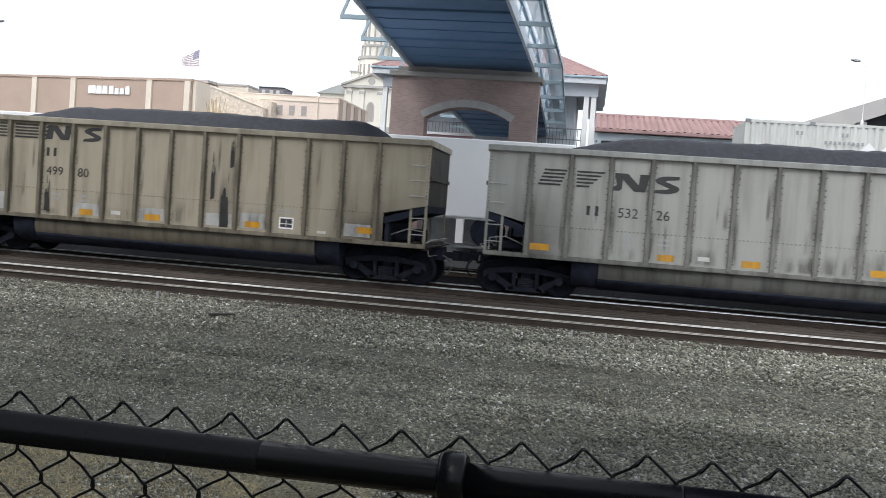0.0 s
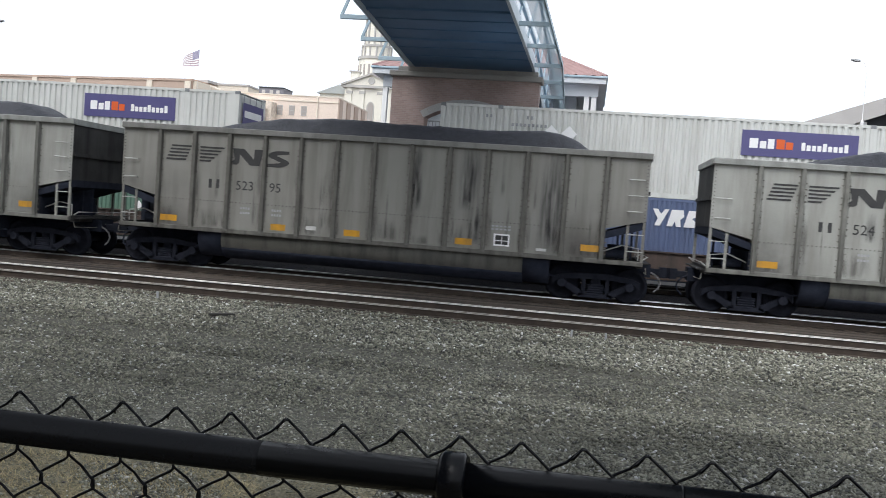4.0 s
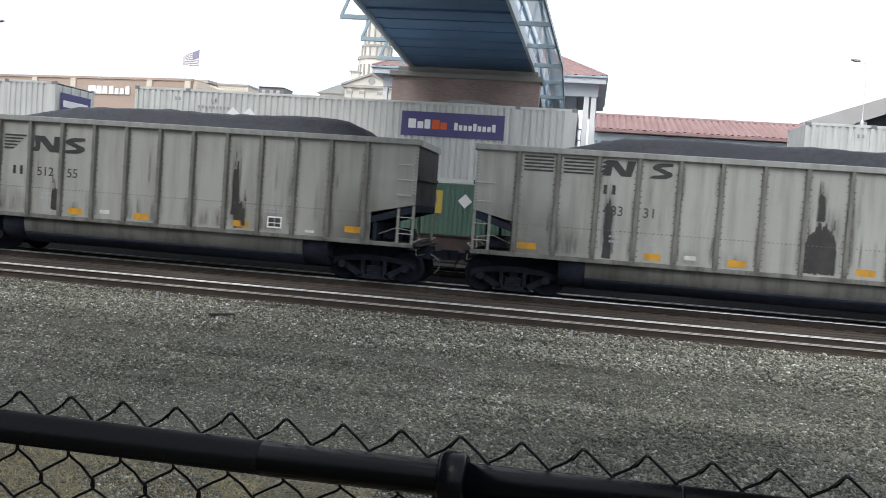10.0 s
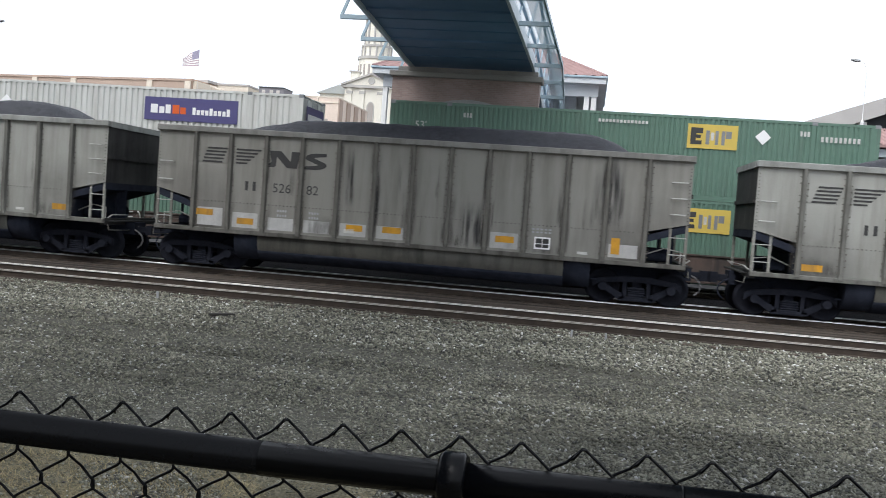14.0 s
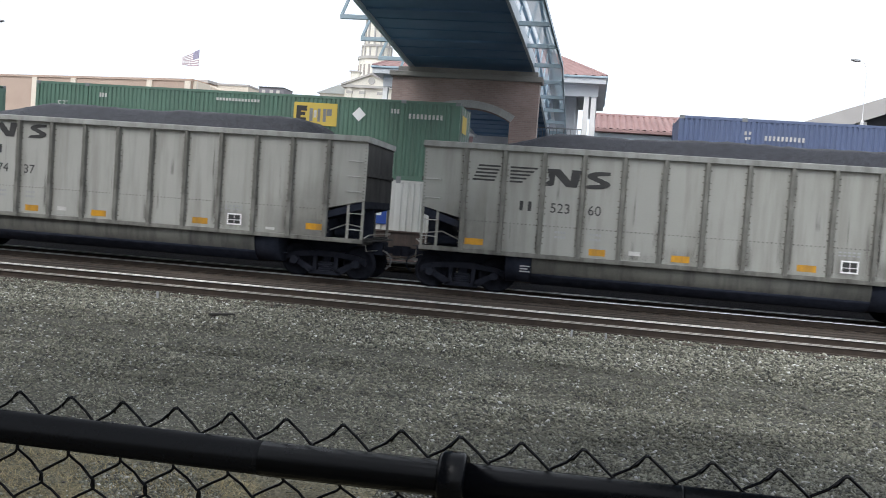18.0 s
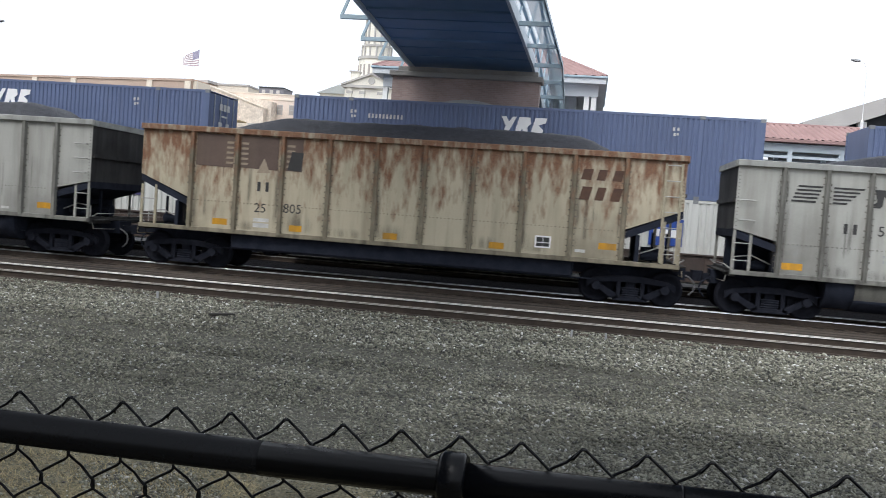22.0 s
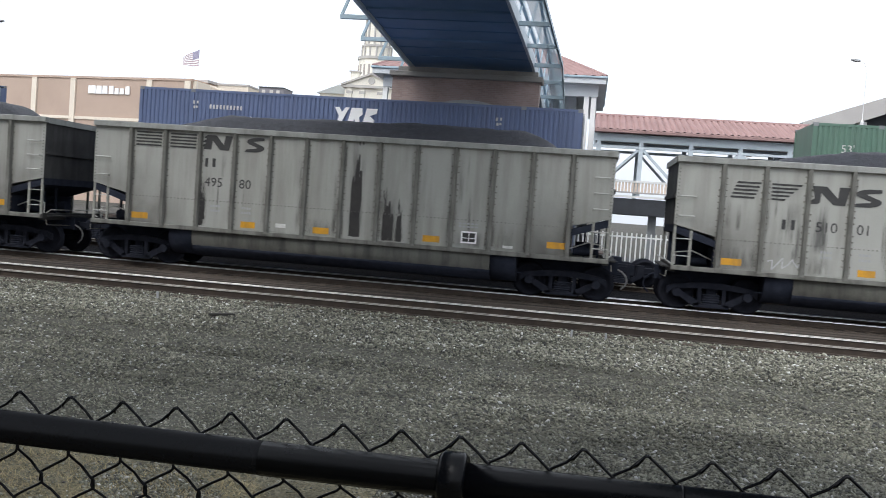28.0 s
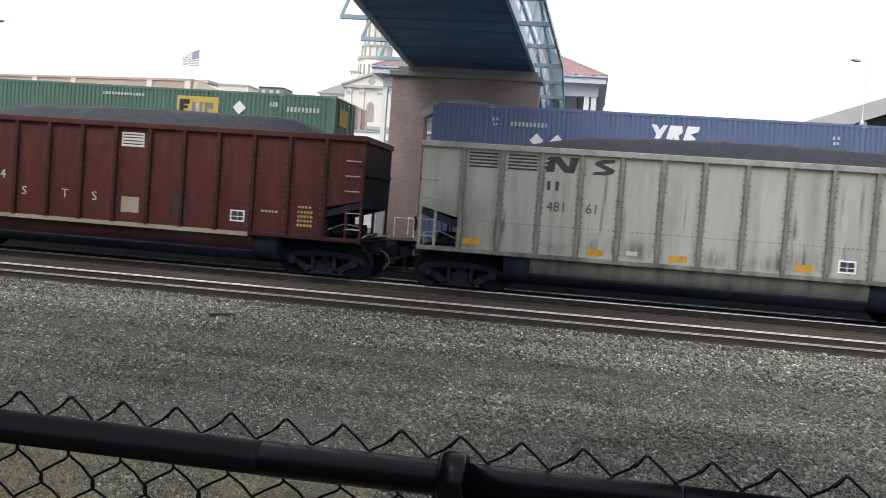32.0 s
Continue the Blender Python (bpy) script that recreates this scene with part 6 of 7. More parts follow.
def brick_wall_material(name, c1, c2, mortar, scale=1.0, rx=radians(90)):
    m = bpy.data.materials.new(name)
    m.use_nodes = True
    n, l = m.node_tree.nodes, m.node_tree.links
    bs = n["Principled BSDF"]
    bs.inputs["Roughness"].default_value = 0.85
    tc, mp, br = n.new("ShaderNodeTexCoord"), n.new("ShaderNodeMapping"), n.new("ShaderNodeTexBrick")
    mp.inputs["Rotation"].default_value = (rx, 0, 0)
    br.inputs["Color1"].default_value, br.inputs["Color2"].default_value, br.inputs["Mortar"].default_value = (*c1, 1), (*c2, 1), (*mortar, 1)
    br.inputs["Scale"].default_value = scale
    br.inputs["Brick Width"].default_value, br.inputs["Row Height"].default_value, br.inputs["Mortar Size"].default_value = 0.21, 0.075, 0.006
    nt = n.new("ShaderNodeTexNoise")
    nt.inputs["Scale"].default_value, nt.inputs["Detail"].default_value = 0.8, 6
    mx = n.new("ShaderNodeMix")
    mx.data_type, mx.blend_type = "RGBA", "MULTIPLY"
    mx.inputs[0].default_value = 0.55
    l.new(tc.outputs["Object"], mp.inputs[0])
    l.new(mp.outputs[0], br.inputs[0])
    l.new(tc.outputs["Object"], nt.inputs["Vector"])
    l.new(br.outputs["Color"], mx.inputs[6])
    l.new(nt.outputs["Fac"], mx.inputs[7])
    l.new(mx.outputs[2], bs.inputs["Base Color"])
    bp = n.new("ShaderNodeBump")
    bp.inputs["Strength"].default_value, bp.inputs["Distance"].default_value = 0.5, 0.01
    l.new(br.outputs["Fac"], bp.inputs["Height"])
    bp.invert = True
    l.new(bp.outputs[0], bs.inputs["Normal"])
    M[name] = m


def screen_material(name, col, cover):
    """Fine woven wire, so close that only its share of cover shows."""
    m = mat(name, col, tuple(c * 0.9 for c in col), 1.0, 30, 0.6, bump=0)
    m.node_tree.nodes["Principled BSDF"].inputs["Alpha"].default_value = cover
    M[name] = m


screen_material("screen_mesh", (0.62, 0.70, 0.76), 0.5)
brick_wall_material("pier_brick", (0.47, 0.345, 0.315), (0.39, 0.285, 0.26), (0.45, 0.385, 0.36))
build_bridge()
build_pier("bridge_pier", 36.0, 36.75, -8.55, -2.42, 7.98, "red brick pier with a stone-ringed arch")


# ---- station behind the tracks ----
def tile_roof(parent, a, b, c, d, name="roof", step=0.42):
    """A slope of barrel-tile rows: lower edge a-b, upper edge c-d (c above a, d above b)."""
    a, b, c, d = map(Vector, (a, b, c, d))
    bm = bmesh.new()
    n = max(2, int((b - a).length / step))
    nrm = (b - a).cross(c - a).normalized()
    if nrm.z < 0:
        nrm = -nrm
    low, up = [], []
    for i in range(n * 4 + 1):
        f = i / (n * 4)
        lift = nrm * (0.09 * abs(math.sin(math.pi * i / 4)))
        low.append(bm.verts.new(a.lerp(b, f) + lift))
        up.append(bm.verts.new(c.lerp(d, f) + lift))
    for i in range(n * 4):
        bm.faces.new((low[i], low[i + 1], up[i + 1], up[i]))
    return part(name, bm, "roof_tile", parent, "red barrel-tile roof slope")


def build_station_house():
    h = empty("station_house", "pale station building with a red hipped tile roof", "building")
    x0, x1, y0, y1, ze = -11.9, 0.28, 45.4, 56.6, 9.42
    rx0, rx1, ry, zr = x0 + 4.6, x1 - 4.9, (y0 + y1) / 2, 12.1
    part("soffit", boxm(x0, x1, y0, y1, ze - 0.34, ze - 0.06), "station_wall", h, "grey boxed eaves")
    part("gutter", boxm(x0 - 0.08, x1 + 0.08, y0 - 0.08, y1 + 0.08, ze - 0.08, ze + 0.04, bevel=0.03), "bridge_steel", h)
    A, B, C, D, E1, E2 = (x0, y0, ze), (x1, y0, ze), (x1, y1, ze), (x0, y1, ze), (rx0, ry, zr), (rx1, ry, zr)
    tile_roof(h, A, B, E1, E2)
    tile_roof(h, B, C, E2, E2)
    tile_roof(h, C, D, E2, E1)
    tile_roof(h, D, A, E1, E1)
    for p, q in ((B, E2), (A, E1), (C, E2), (D, E1), (E1, E2)):
        part("hip_ridge", rod(bmesh.new(), Vector(p) + Vector((0, 0, 0.05)), Vector(q) + Vector((0, 0, 0.05)), 0.09, 8), "roof_tile", h)
    part("wall", boxm(-2.6, x1 - 1.5, y0 + 2.6, y1 - 1.2, GROUND_Z - 0.1, ze - 0.34), "station_wall", h, "grey-blue plastered wall")
    part("wall", boxm(x0 + 1.2, -2.604, y0 + 4.6, y1 - 1.2, GROUND_Z - 0.1, ze - 0.34), "station_wall", h, "grey-blue plastered wall")
    part("frieze", boxm(x0 + 0.5, x1 - 0.35, y0 + 0.5, y0 + 0.95, ze - 0.95, ze - 0.34), "station_wall", h)
    part("side_frieze", boxm(x1 - 0.85, x1 - 0.40, y0 + 0.95, y1 - 0.6, ze - 0.95, ze - 0.34), "station_wall", h)
    for x in (x0 + 0.62, x1 - 0.92, x1 - 0.55):
        part("column", boxm(x - 0.13, x + 0.13, y0 + 0.55, y0 + 0.85, 3.4, ze - 0.95, bevel=0.02), "white_trim", h, "white square column")
    for y in (y0 + 5.5, y1 - 1.0):
        part("column", boxm(x1 - 0.68, x1 - 0.42, y - 0.13, y + 0.13, 3.4, ze - 0.95, bevel=0.02), "white_trim", h, "white square column")
    part("porch_deck", boxm(x0 + 0.3, x1 - 0.3, y0 + 0.3, y0 + 2.6, 3.1, 3.4), "concrete", h)
    part("porch_base", boxm(x0 + 0.4, x1 - 0.4, y0 + 0.45, y0 + 2.6, GROUND_Z - 0.1, 3.1), "steel_grey", h)
    for z in (6.2, 6.75):
        part("porch_rail", boxm(x1 - 4.6, x1 - 0.95, y0 + 0.62, y0 + 0.68, z, z + 0.06), "steel_grey", h)
    for i in range(20):
        part("baluster", boxm(x1 - 4.5 + i * 0.18, x1 - 4.47 + i * 0.18, y0 + 0.63, y0 + 0.66, 5.8, 6.75), "steel_grey", h)
    part("upper_floor", boxm(x1 - 5.0, x1 - 0.9, y0 + 0.5, y0 + 2.6, 5.5, 5.8), "station_wall", h)
    for x in (x1 - 2.9, x1 - 2.2):
        part("wall_panel", boxm(x - 0.03, x + 0.03, y0 + 2.56, y0 + 2.6, 5.8, ze - 0.95), "white_trim", h)


def build_walkway():
    """Raised covered walkway beside the tracks: tiled roof on steel posts with raking braces."""
    w = empty("covered_walkway", "raised station walkway under a red tile roof", "walkway")
    x0, x1, yf, yb = -0.1, 24.0, 42.0, 45.0
    ze, zr = 6.42, 7.26
    ym = (yf + yb) / 2
    tile_roof(w, (x0, yf - 0.35, ze), (x1, yf - 0.35, ze), (x0, ym, zr), (x1 - 1.3, ym, zr), step=0.3)
    tile_roof(w, (x1, yb + 0.35, ze), (x0, yb + 0.35, ze), (x1 - 1.3, ym, zr), (x0, ym, zr), step=0.3)
    tile_roof(w, (x1, yf - 0.35, ze), (x1, yb + 0.35, ze), (x1 - 1.3, ym, zr), (x1 - 1.3, ym, zr), step=0.3)
    part("ridge_roll", rod(bmesh.new(), (x0, ym, zr + 0.03), (x1 - 1.3, ym, zr + 0.03), 0.09, 8), "roof_tile", w)
    part("gutter", boxm(x0, x1 + 0.05, yf - 0.45, yf - 0.32, ze - 0.12, ze + 0.03, bevel=0.02), "roof_tile", w)
    for y in (yf, yb):
        part("eaves_beam", boxm(x0, x1 - 0.2, y - 0.12, y + 0.12, 5.92, 6.28), "walk_steel", w, "blue-grey steel eaves beam")
        part("lower_chord", boxm(x0, x1 - 0.2, y - 0.09, y + 0.09, 5.62, 5.74), "walk_steel", w)
    part("ceiling_panel", boxm(x0 + 0.1, x1 - 0.3, yf + 0.12, yb - 0.12, 6.1, 6.16), "grey_roof", w)
    for i, x in enumerate((0.15, 2.1, 4.35, 6.55, 8.7, 10.9, 13.1, 15.3, 17.5, 19.7, 21.9)):
        for y in (yf, yb):
            part("post", boxm(x - 0.1, x + 0.1, y - 0.1, y + 0.1, 3.35, 5.95), "walk_steel", w)
            if i % 2 == 1:
                for s in (-1, 1):
                    if x + s * 1.4 < x1 - 0.3:
                        bm = bmesh.new()
                        beam(bm, (x + s * 0.1, y, 5.6), (x + s * 1.55, y, 4.15), 0.12, 0.12, (0, 1, 0))
                        part("raking_brace", bm, "walk_steel", w)
    xl, xr = -9.6, -2.3
    part("deck", boxm(xl, xr - 0.01, yf - 0.2, yb + 0.25, 2.58, 3.62), "deck_dark", w, "dark walkway deck edge")
    part("kerb", boxm(xl, xr - 0.01, yf - 0.3, yf - 0.05, 3.62, 3.80), "white_trim", w, "white painted deck kerb")
    part("rail_panel", boxm(xl, xr - 0.01, yf - 0.2, yf - 0.1, 3.80, 4.74), "tan_panel", w, "dull brown parapet panel")
    part("hand_rail", boxm(xl, xr - 0.01, yf - 0.26, yf - 0.08, 4.74, 4.87), "white_trim", w)
    part("upper_panel", boxm(xl, -5.85, yf + 0.1, yf + 0.2, 4.80, 5.76), "rose_panel", w, "faded rose wall panel")
    part("ledge", boxm(xl, -5.8, yf + 0.02, yf + 0.3, 5.76, 5.88), "white_trim", w, "white ledge")
    part("guard_rail", boxm(xl, -6.3, yf + 0.1, yf + 0.15, 6.36, 6.41), "steel_grey", w)
    gb = mesh_of(boxm(-0.015, 0.015, yf + 0.11, yf + 0.14, 5.88, 6.36), "guard_bar")
    for i in range(19):
        part("guard_bar", gb, "steel_grey", w, loc=(-6.34 - i * 0.17, 0, 0))
    for i in range(3):
        x = -3.6 - i * 2.6
        part("pier_post", boxm(x - 0.18, x + 0.18, yf + 0.3, yf + 0.66, GROUND_Z - 0.1, 2.58), "white_trim", w)
    part("deck", boxm(xr, 24.0, yf - 0.25, yb + 0.25, 2.55, 3.3), "deck_dark", w, "dark walkway deck edge")
    part("kerb", boxm(xr, 24.0, yf - 0.3, yf - 0.1, 3.34, 3.44), "white_trim", w, "white painted deck kerb")
    part("hand_rail", boxm(xr, 24.0, yf - 0.22, yf - 0.14, 4.05, 4.15), "white_trim", w)
    part("foot_rail", boxm(xr, 24.0, yf - 0.22, yf - 0.14, 3.55, 3.62), "limestone", w)
    sm = mesh_of(boxm(-0.05, 0.05, -0.02, 0.02, 3.58, 4.08), "baluster")
    for i in range(120):
        part("baluster", sm, "far_pink", w, loc=(xr + 0.1 + i * 0.15, yf - 0.18, 0))
    for i in range(9):
        x = 0.3 + i * 2.6
        part("pier_post", boxm(x - 0.18, x + 0.18, yf + 0.3, yf + 0.66, GROUND_Z - 0.1, 2.55), "steel_grey", w)


def build_picket_fence():
    f = empty("picket_fence", "white metal picket fence behind the tracks", "fence")
    y = 37.6
    pm = mesh_of(boxm(-0.03, 0.03, -0.02, 0.02, GROUND_Z, 1.75), "picket")
    for i in range(110):
        part("picket", pm, "white_trim", f, loc=(-2.0 + i * 0.2, y, 0))
    for z in (0.25, 1.55):
        part("fence_rail", boxm(-2.0, 20.0, y + 0.02, y + 0.07, z, z + 0.06), "white_trim", f)


def build_platform():
    p = empty("platform", "dark asphalt station platform", "platform", kind="structure")
    part("slab", boxm(-70, 60, 35.0, 60.0, GROUND_Z - 0.1, GROUND_Z + 0.1), "asphalt", p)


def build_car(name, paint, x, y, label):
    c = empty(name, label, "car", "parked cars")
    prof = [(-2.2, 0.45), (-2.25, 0.75), (-1.9, 0.92), (-1.15, 1.0), (-0.6, 1.42), (0.75, 1.45), (1.5, 1.05), (2.1, 0.98), (2.22, 0.7), (2.2, 0.42)]
    bm = prism(bmesh.new(), prof, "y", -0.85, 0.85)
    bmesh.ops.bevel(bm, geom=bm.edges[:], offset=0.05, segments=2, affect="EDGES")
    part("body", bm, paint, c)
    for s in (-1, 1):
        part("side_glass", prism(bmesh.new(), [(-0.95, 1.05), (-0.52, 1.36), (0.68, 1.38), (1.2, 1.08)], "y", s * 0.852, s * 0.862), "dark_glass", c)
        for wx in (-1.4, 1.4):
            ty = part("tyre", lathe(bmesh.new(), [(s * 0.66, 0.2), (s * 0.66, 0.3), (s * 0.7, 0.33), (s * 0.85, 0.33), (s * 0.88, 0.3), (s * 0.88, 0.2)], 18, "y", (wx, 0, 0.33)), "grime", c)
            part("rim", lathe(bmesh.new(), [(s * 0.86, 0.02), (s * 0.86, 0.2), (s * 0.885, 0.2), (s * 0.885, 0.02)], 14, "y", (wx, 0, 0.33)), "galv", ty)
        part("headlight", boxm(2.12, 2.2, min(s * 0.5, s * 0.78), max(s * 0.5, s * 0.78), 0.68, 0.82, bevel=0.02), "white_trim", c)
    c.matrix_basis = pose(x, y, GROUND_Z + 0.1)
    return c


def build_street_lamp(x, y, top, arm, lab):
    l = empty("street_lamp", lab, "street lamp", "street lamps")
    bm = bmesh.new()
    lathe(bm, [(GROUND_Z, 0.12), (GROUND_Z + 0.5, 0.11), (5.0, 0.085), (7.2, 0.065), (7.3, 0.016), (top - 0.3, 0.012), (top - 0.28, 0.01)], 12, "z", (x, y, 0))
    part("pole", bm, "pole_white", l, "thin white lamp pole")
    part("arm", pipe(bmesh.new(), [(x, y, top - 0.35), (x + arm * 0.3, y, top - 0.05), (x + arm * 0.75, y, top)], 0.013), "pole_white", l)
    part("lamp_head", prism(bmesh.new(), [(x + arm * 0.6, top - 0.02), (x + arm * 1.0, top - 0.04), (x + arm * 1.35, top + 0.04), (x + arm * 1.1, top + 0.06), (x + arm * 0.7, top + 0.03)], "y", y - 0.1, y + 0.1), "decal_grey", l, "flat grey lamp head")


def build_hall():
    """Large grey-roofed hall far behind the walkway."""
    h = empty("grey_hall", "large building with a sloping grey roof", "building")
    y0, y1 = 70.0, 95.0
    prof = [(15.2, 10.7), (27.0, 15.15), (39.0, 10.7), (38.6, 9.8), (35.5, 10.65), (27.0, 13.95), (18.5, 10.65), (15.4, 9.8)]
    part("roof", prism(bmesh.new(), prof, "y", y0, y1), "grey_roof", h, "low-pitched grey roof with deep eaves")
    # The eaves' shade is put into the wall's near-black colour.
    part("wall", prism(bmesh.new(), [(17.5, GROUND_Z - 0.1), (36.5, GROUND_Z - 0.1), (36.5, 10.4), (27, 14.2), (17.5, 10.4)], "y", y0 + 1.5, y1 - 0.5), "deck_dark", h, "wall coloured dark as shade under the eaves")
    for x in (19.6, 23.5, 27.0, 30.5, 34.0):
        part("pillar", boxm(x - 0.3, x + 0.3, y0 + 0.4, y0 + 1.0, GROUND_Z - 0.1, 10.0 + 0.38 * (min(x, 54 - x) - 16.6) - 0.1), "white_trim", h)
    for x in (21.5, 25.3, 28.7, 32.2):
        w = part("window", boxm(x - 1.2, x + 1.2, y0 + 1.44, y0 + 1.52, 8.2, 10.6), "white_trim", h, "wide dark hall window")
        part("pane", boxm(x - 1.1, x + 1.1, y0 + 1.42, y0 + 1.445, 8.3, 10.5), "dark_glass", w)


# ---- town behind ----
def build_bank():
    """Long brick block with pale pilasters; its face turns a little away."""
    b = empty("brick_block", "long brown brick building with pale pilasters", "building")
    L, ht = 60.0, 16.96
    part("wall", boxm(-L, 0, 0, 14, GROUND_Z - 0.1, ht - 0.3), "far_brick", b)
    part("parapet", boxm(-L - 0.1, 0.1, -0.12, 14.1, ht - 0.3, ht), "far_brick", b, "brown brick roof edge")
    for x in (-0.55, -6.6, -19.3, -26.1, -33.5, -41.0):
        part("pilaster", boxm(x - 0.42, x + 0.42, -0.25, 0.0, GROUND_Z, ht - 0.32), "far_tan", b, "pale stone pilaster")
    part("return_wall", boxm(0.0, 0.5, 0.3, 14, GROUND_Z, ht - 0.25), "far_tan", b, "pale side wall")
    for z in (6.0, 11.0):
        part("band", boxm(-L, -0.1, -0.14, 0.0, z, z + 0.4), "far_tan", b)
    for i, (x, w, h) in enumerate(((-16.7, 1.3, 1.1), (-15.3, 0.9, 1.1), (-14.3, 0.85, 1.1), (-13.2, 0.8, 1.1), (-12.25, 0.7, 0.8), (-11.4, 0.7, 0.8), (-10.5, 0.75, 1.1))):
        part("sign_block", prism(bmesh.new(), [(x, 14.6), (x + w, 14.6), (x + w - 0.04, 14.6 + h), (x + 0.06, 14.6 + h)], "y", -0.2, -0.06), "logo_white", b, "white block sign")
    for x in (-12.6, -2.0):
        part("roof_box", boxm(x, x + 2.4, 3, 6, ht, ht + 0.35), "grey_roof", b)
    b.matrix_basis = pose(-53.3, 110, 0, 0, 0, -9.5)
    c = empty("pale_annex", "pale brick annex with a stepped roofline", "building")
    part("wall", boxm(-52.7, -47.6, 115.2, 130, GROUND_Z - 0.1, 17.0), "far_tan", c)
    part("parapet", boxm(-52.8, -47.5, 115.1, 130, 17.0, 17.25), "grey_roof", c)
    wg = empty("stone_wing", "pale rubble-stone wing with a sloping parapet", "building")
    part("wall", prism(bmesh.new(), [(-42.55, GROUND_Z - 0.1), (-36.25, GROUND_Z - 0.1), (-36.25, 11.8), (-42.55, 13.85)], "y", 92.5, 94.8), "rubble_stone", wg)
    part("coping", prism(bmesh.new(), [(-42.6, 13.85), (-36.2, 11.78), (-36.2, 11.92), (-42.6, 14.0)], "y", 92.4, 94.85), "far_tan", wg, "pale sloping coping")
    part("stair_head", prism(bmesh.new(), [(-38.5, GROUND_Z - 0.1), (-35.7, GROUND_Z - 0.1), (-35.7, 12.7), (-38.5, 13.05)], "y", 93.4, 94.9), "rubble_stone", wg, "small stone stair head")
    cn = empty("entrance_canopy", "ochre steel entrance canopy frame before the stone wing", "canopy")
    for z in (10.58, 10.02):
        part("canopy_rail", boxm(-42.85, -37.8, 88.95, 89.08, z, z + 0.13), "ochre_steel", cn)
    for x in (-42.8, -41.1, -39.4, -37.85):
        part("canopy_post", boxm(x - 0.07, x + 0.07, 88.96, 89.07, GROUND_Z - 0.1, 10.6), "ochre_steel", cn)
    part("canopy_brace", beam(bmesh.new(), (-38.6, 89.0, 9.7), (-37.9, 89.0, 10.75), 0.12, 0.16), "ochre_steel", cn)
    part("canopy_roof", boxm(-42.9, -37.75, 89.1, 91.6, 9.98, 10.1), "ochre_steel", cn)
    sh = empty("bare_shrub", "bare twiggy shrub with pale brown branches", "shrub")
    rng = random.Random(12)
    for k in range(26):
        x0, lean = -40.7 + rng.uniform(-0.4, 0.4), rng.uniform(-1.0, 1.0)
        top = rng.uniform(10.9, 12.6)
        part("branch", pipe(bmesh.new(), [(x0, 90.6, GROUND_Z), (x0 + lean * 0.3, 90.6, 8.5), (x0 + lean * 0.8, 90.5 + rng.uniform(-0.3, 0.3), 10.3), (x0 + lean * 1.25 + rng.uniform(-0.15, 0.15), 90.5, top)], 0.028, 5), "ochre_steel", sh)
    lw = empty("white_parapet", "low white painted parapet wall", "wall")
    part("wall_face", boxm(-36.0, -20.0, 88.05, 88.5, GROUND_Z - 0.1, 8.8), "grey_roof", lw, "plain grey wall face")
    part("parapet_band", boxm(-36.0, -20.0, 88.0, 88.5, 8.8, 9.5), "white_trim", lw)
    part("coping", boxm(-36.1, -20.0, 87.9, 88.6, 9.5, 9.68), "limestone", lw)
    for x in (-52.2, -50.4, -48.6):
        part("wall_strip", boxm(x - 0.15, x + 0.15, 114.95, 115.19, GROUND_Z, 14.2), "far_pink", c)


PX0, PX1 = -38.7, -35.75
M["plant_grey"] = mat("plant_grey", (0.20, 0.20, 0.225), (0.15, 0.15, 0.17), 0.8, 20, 0.7)
M["rubble_stone"] = mat("rubble_stone", (0.86, 0.76, 0.65), (0.60, 0.52, 0.44), 1.9, 5, 0.9, bump=0.6, fine_amt=0.5)
M["ochre_steel"] = mat("ochre_steel", (0.56, 0.44, 0.24), (0.44, 0.34, 0.19), 1.2, 30, 0.7)


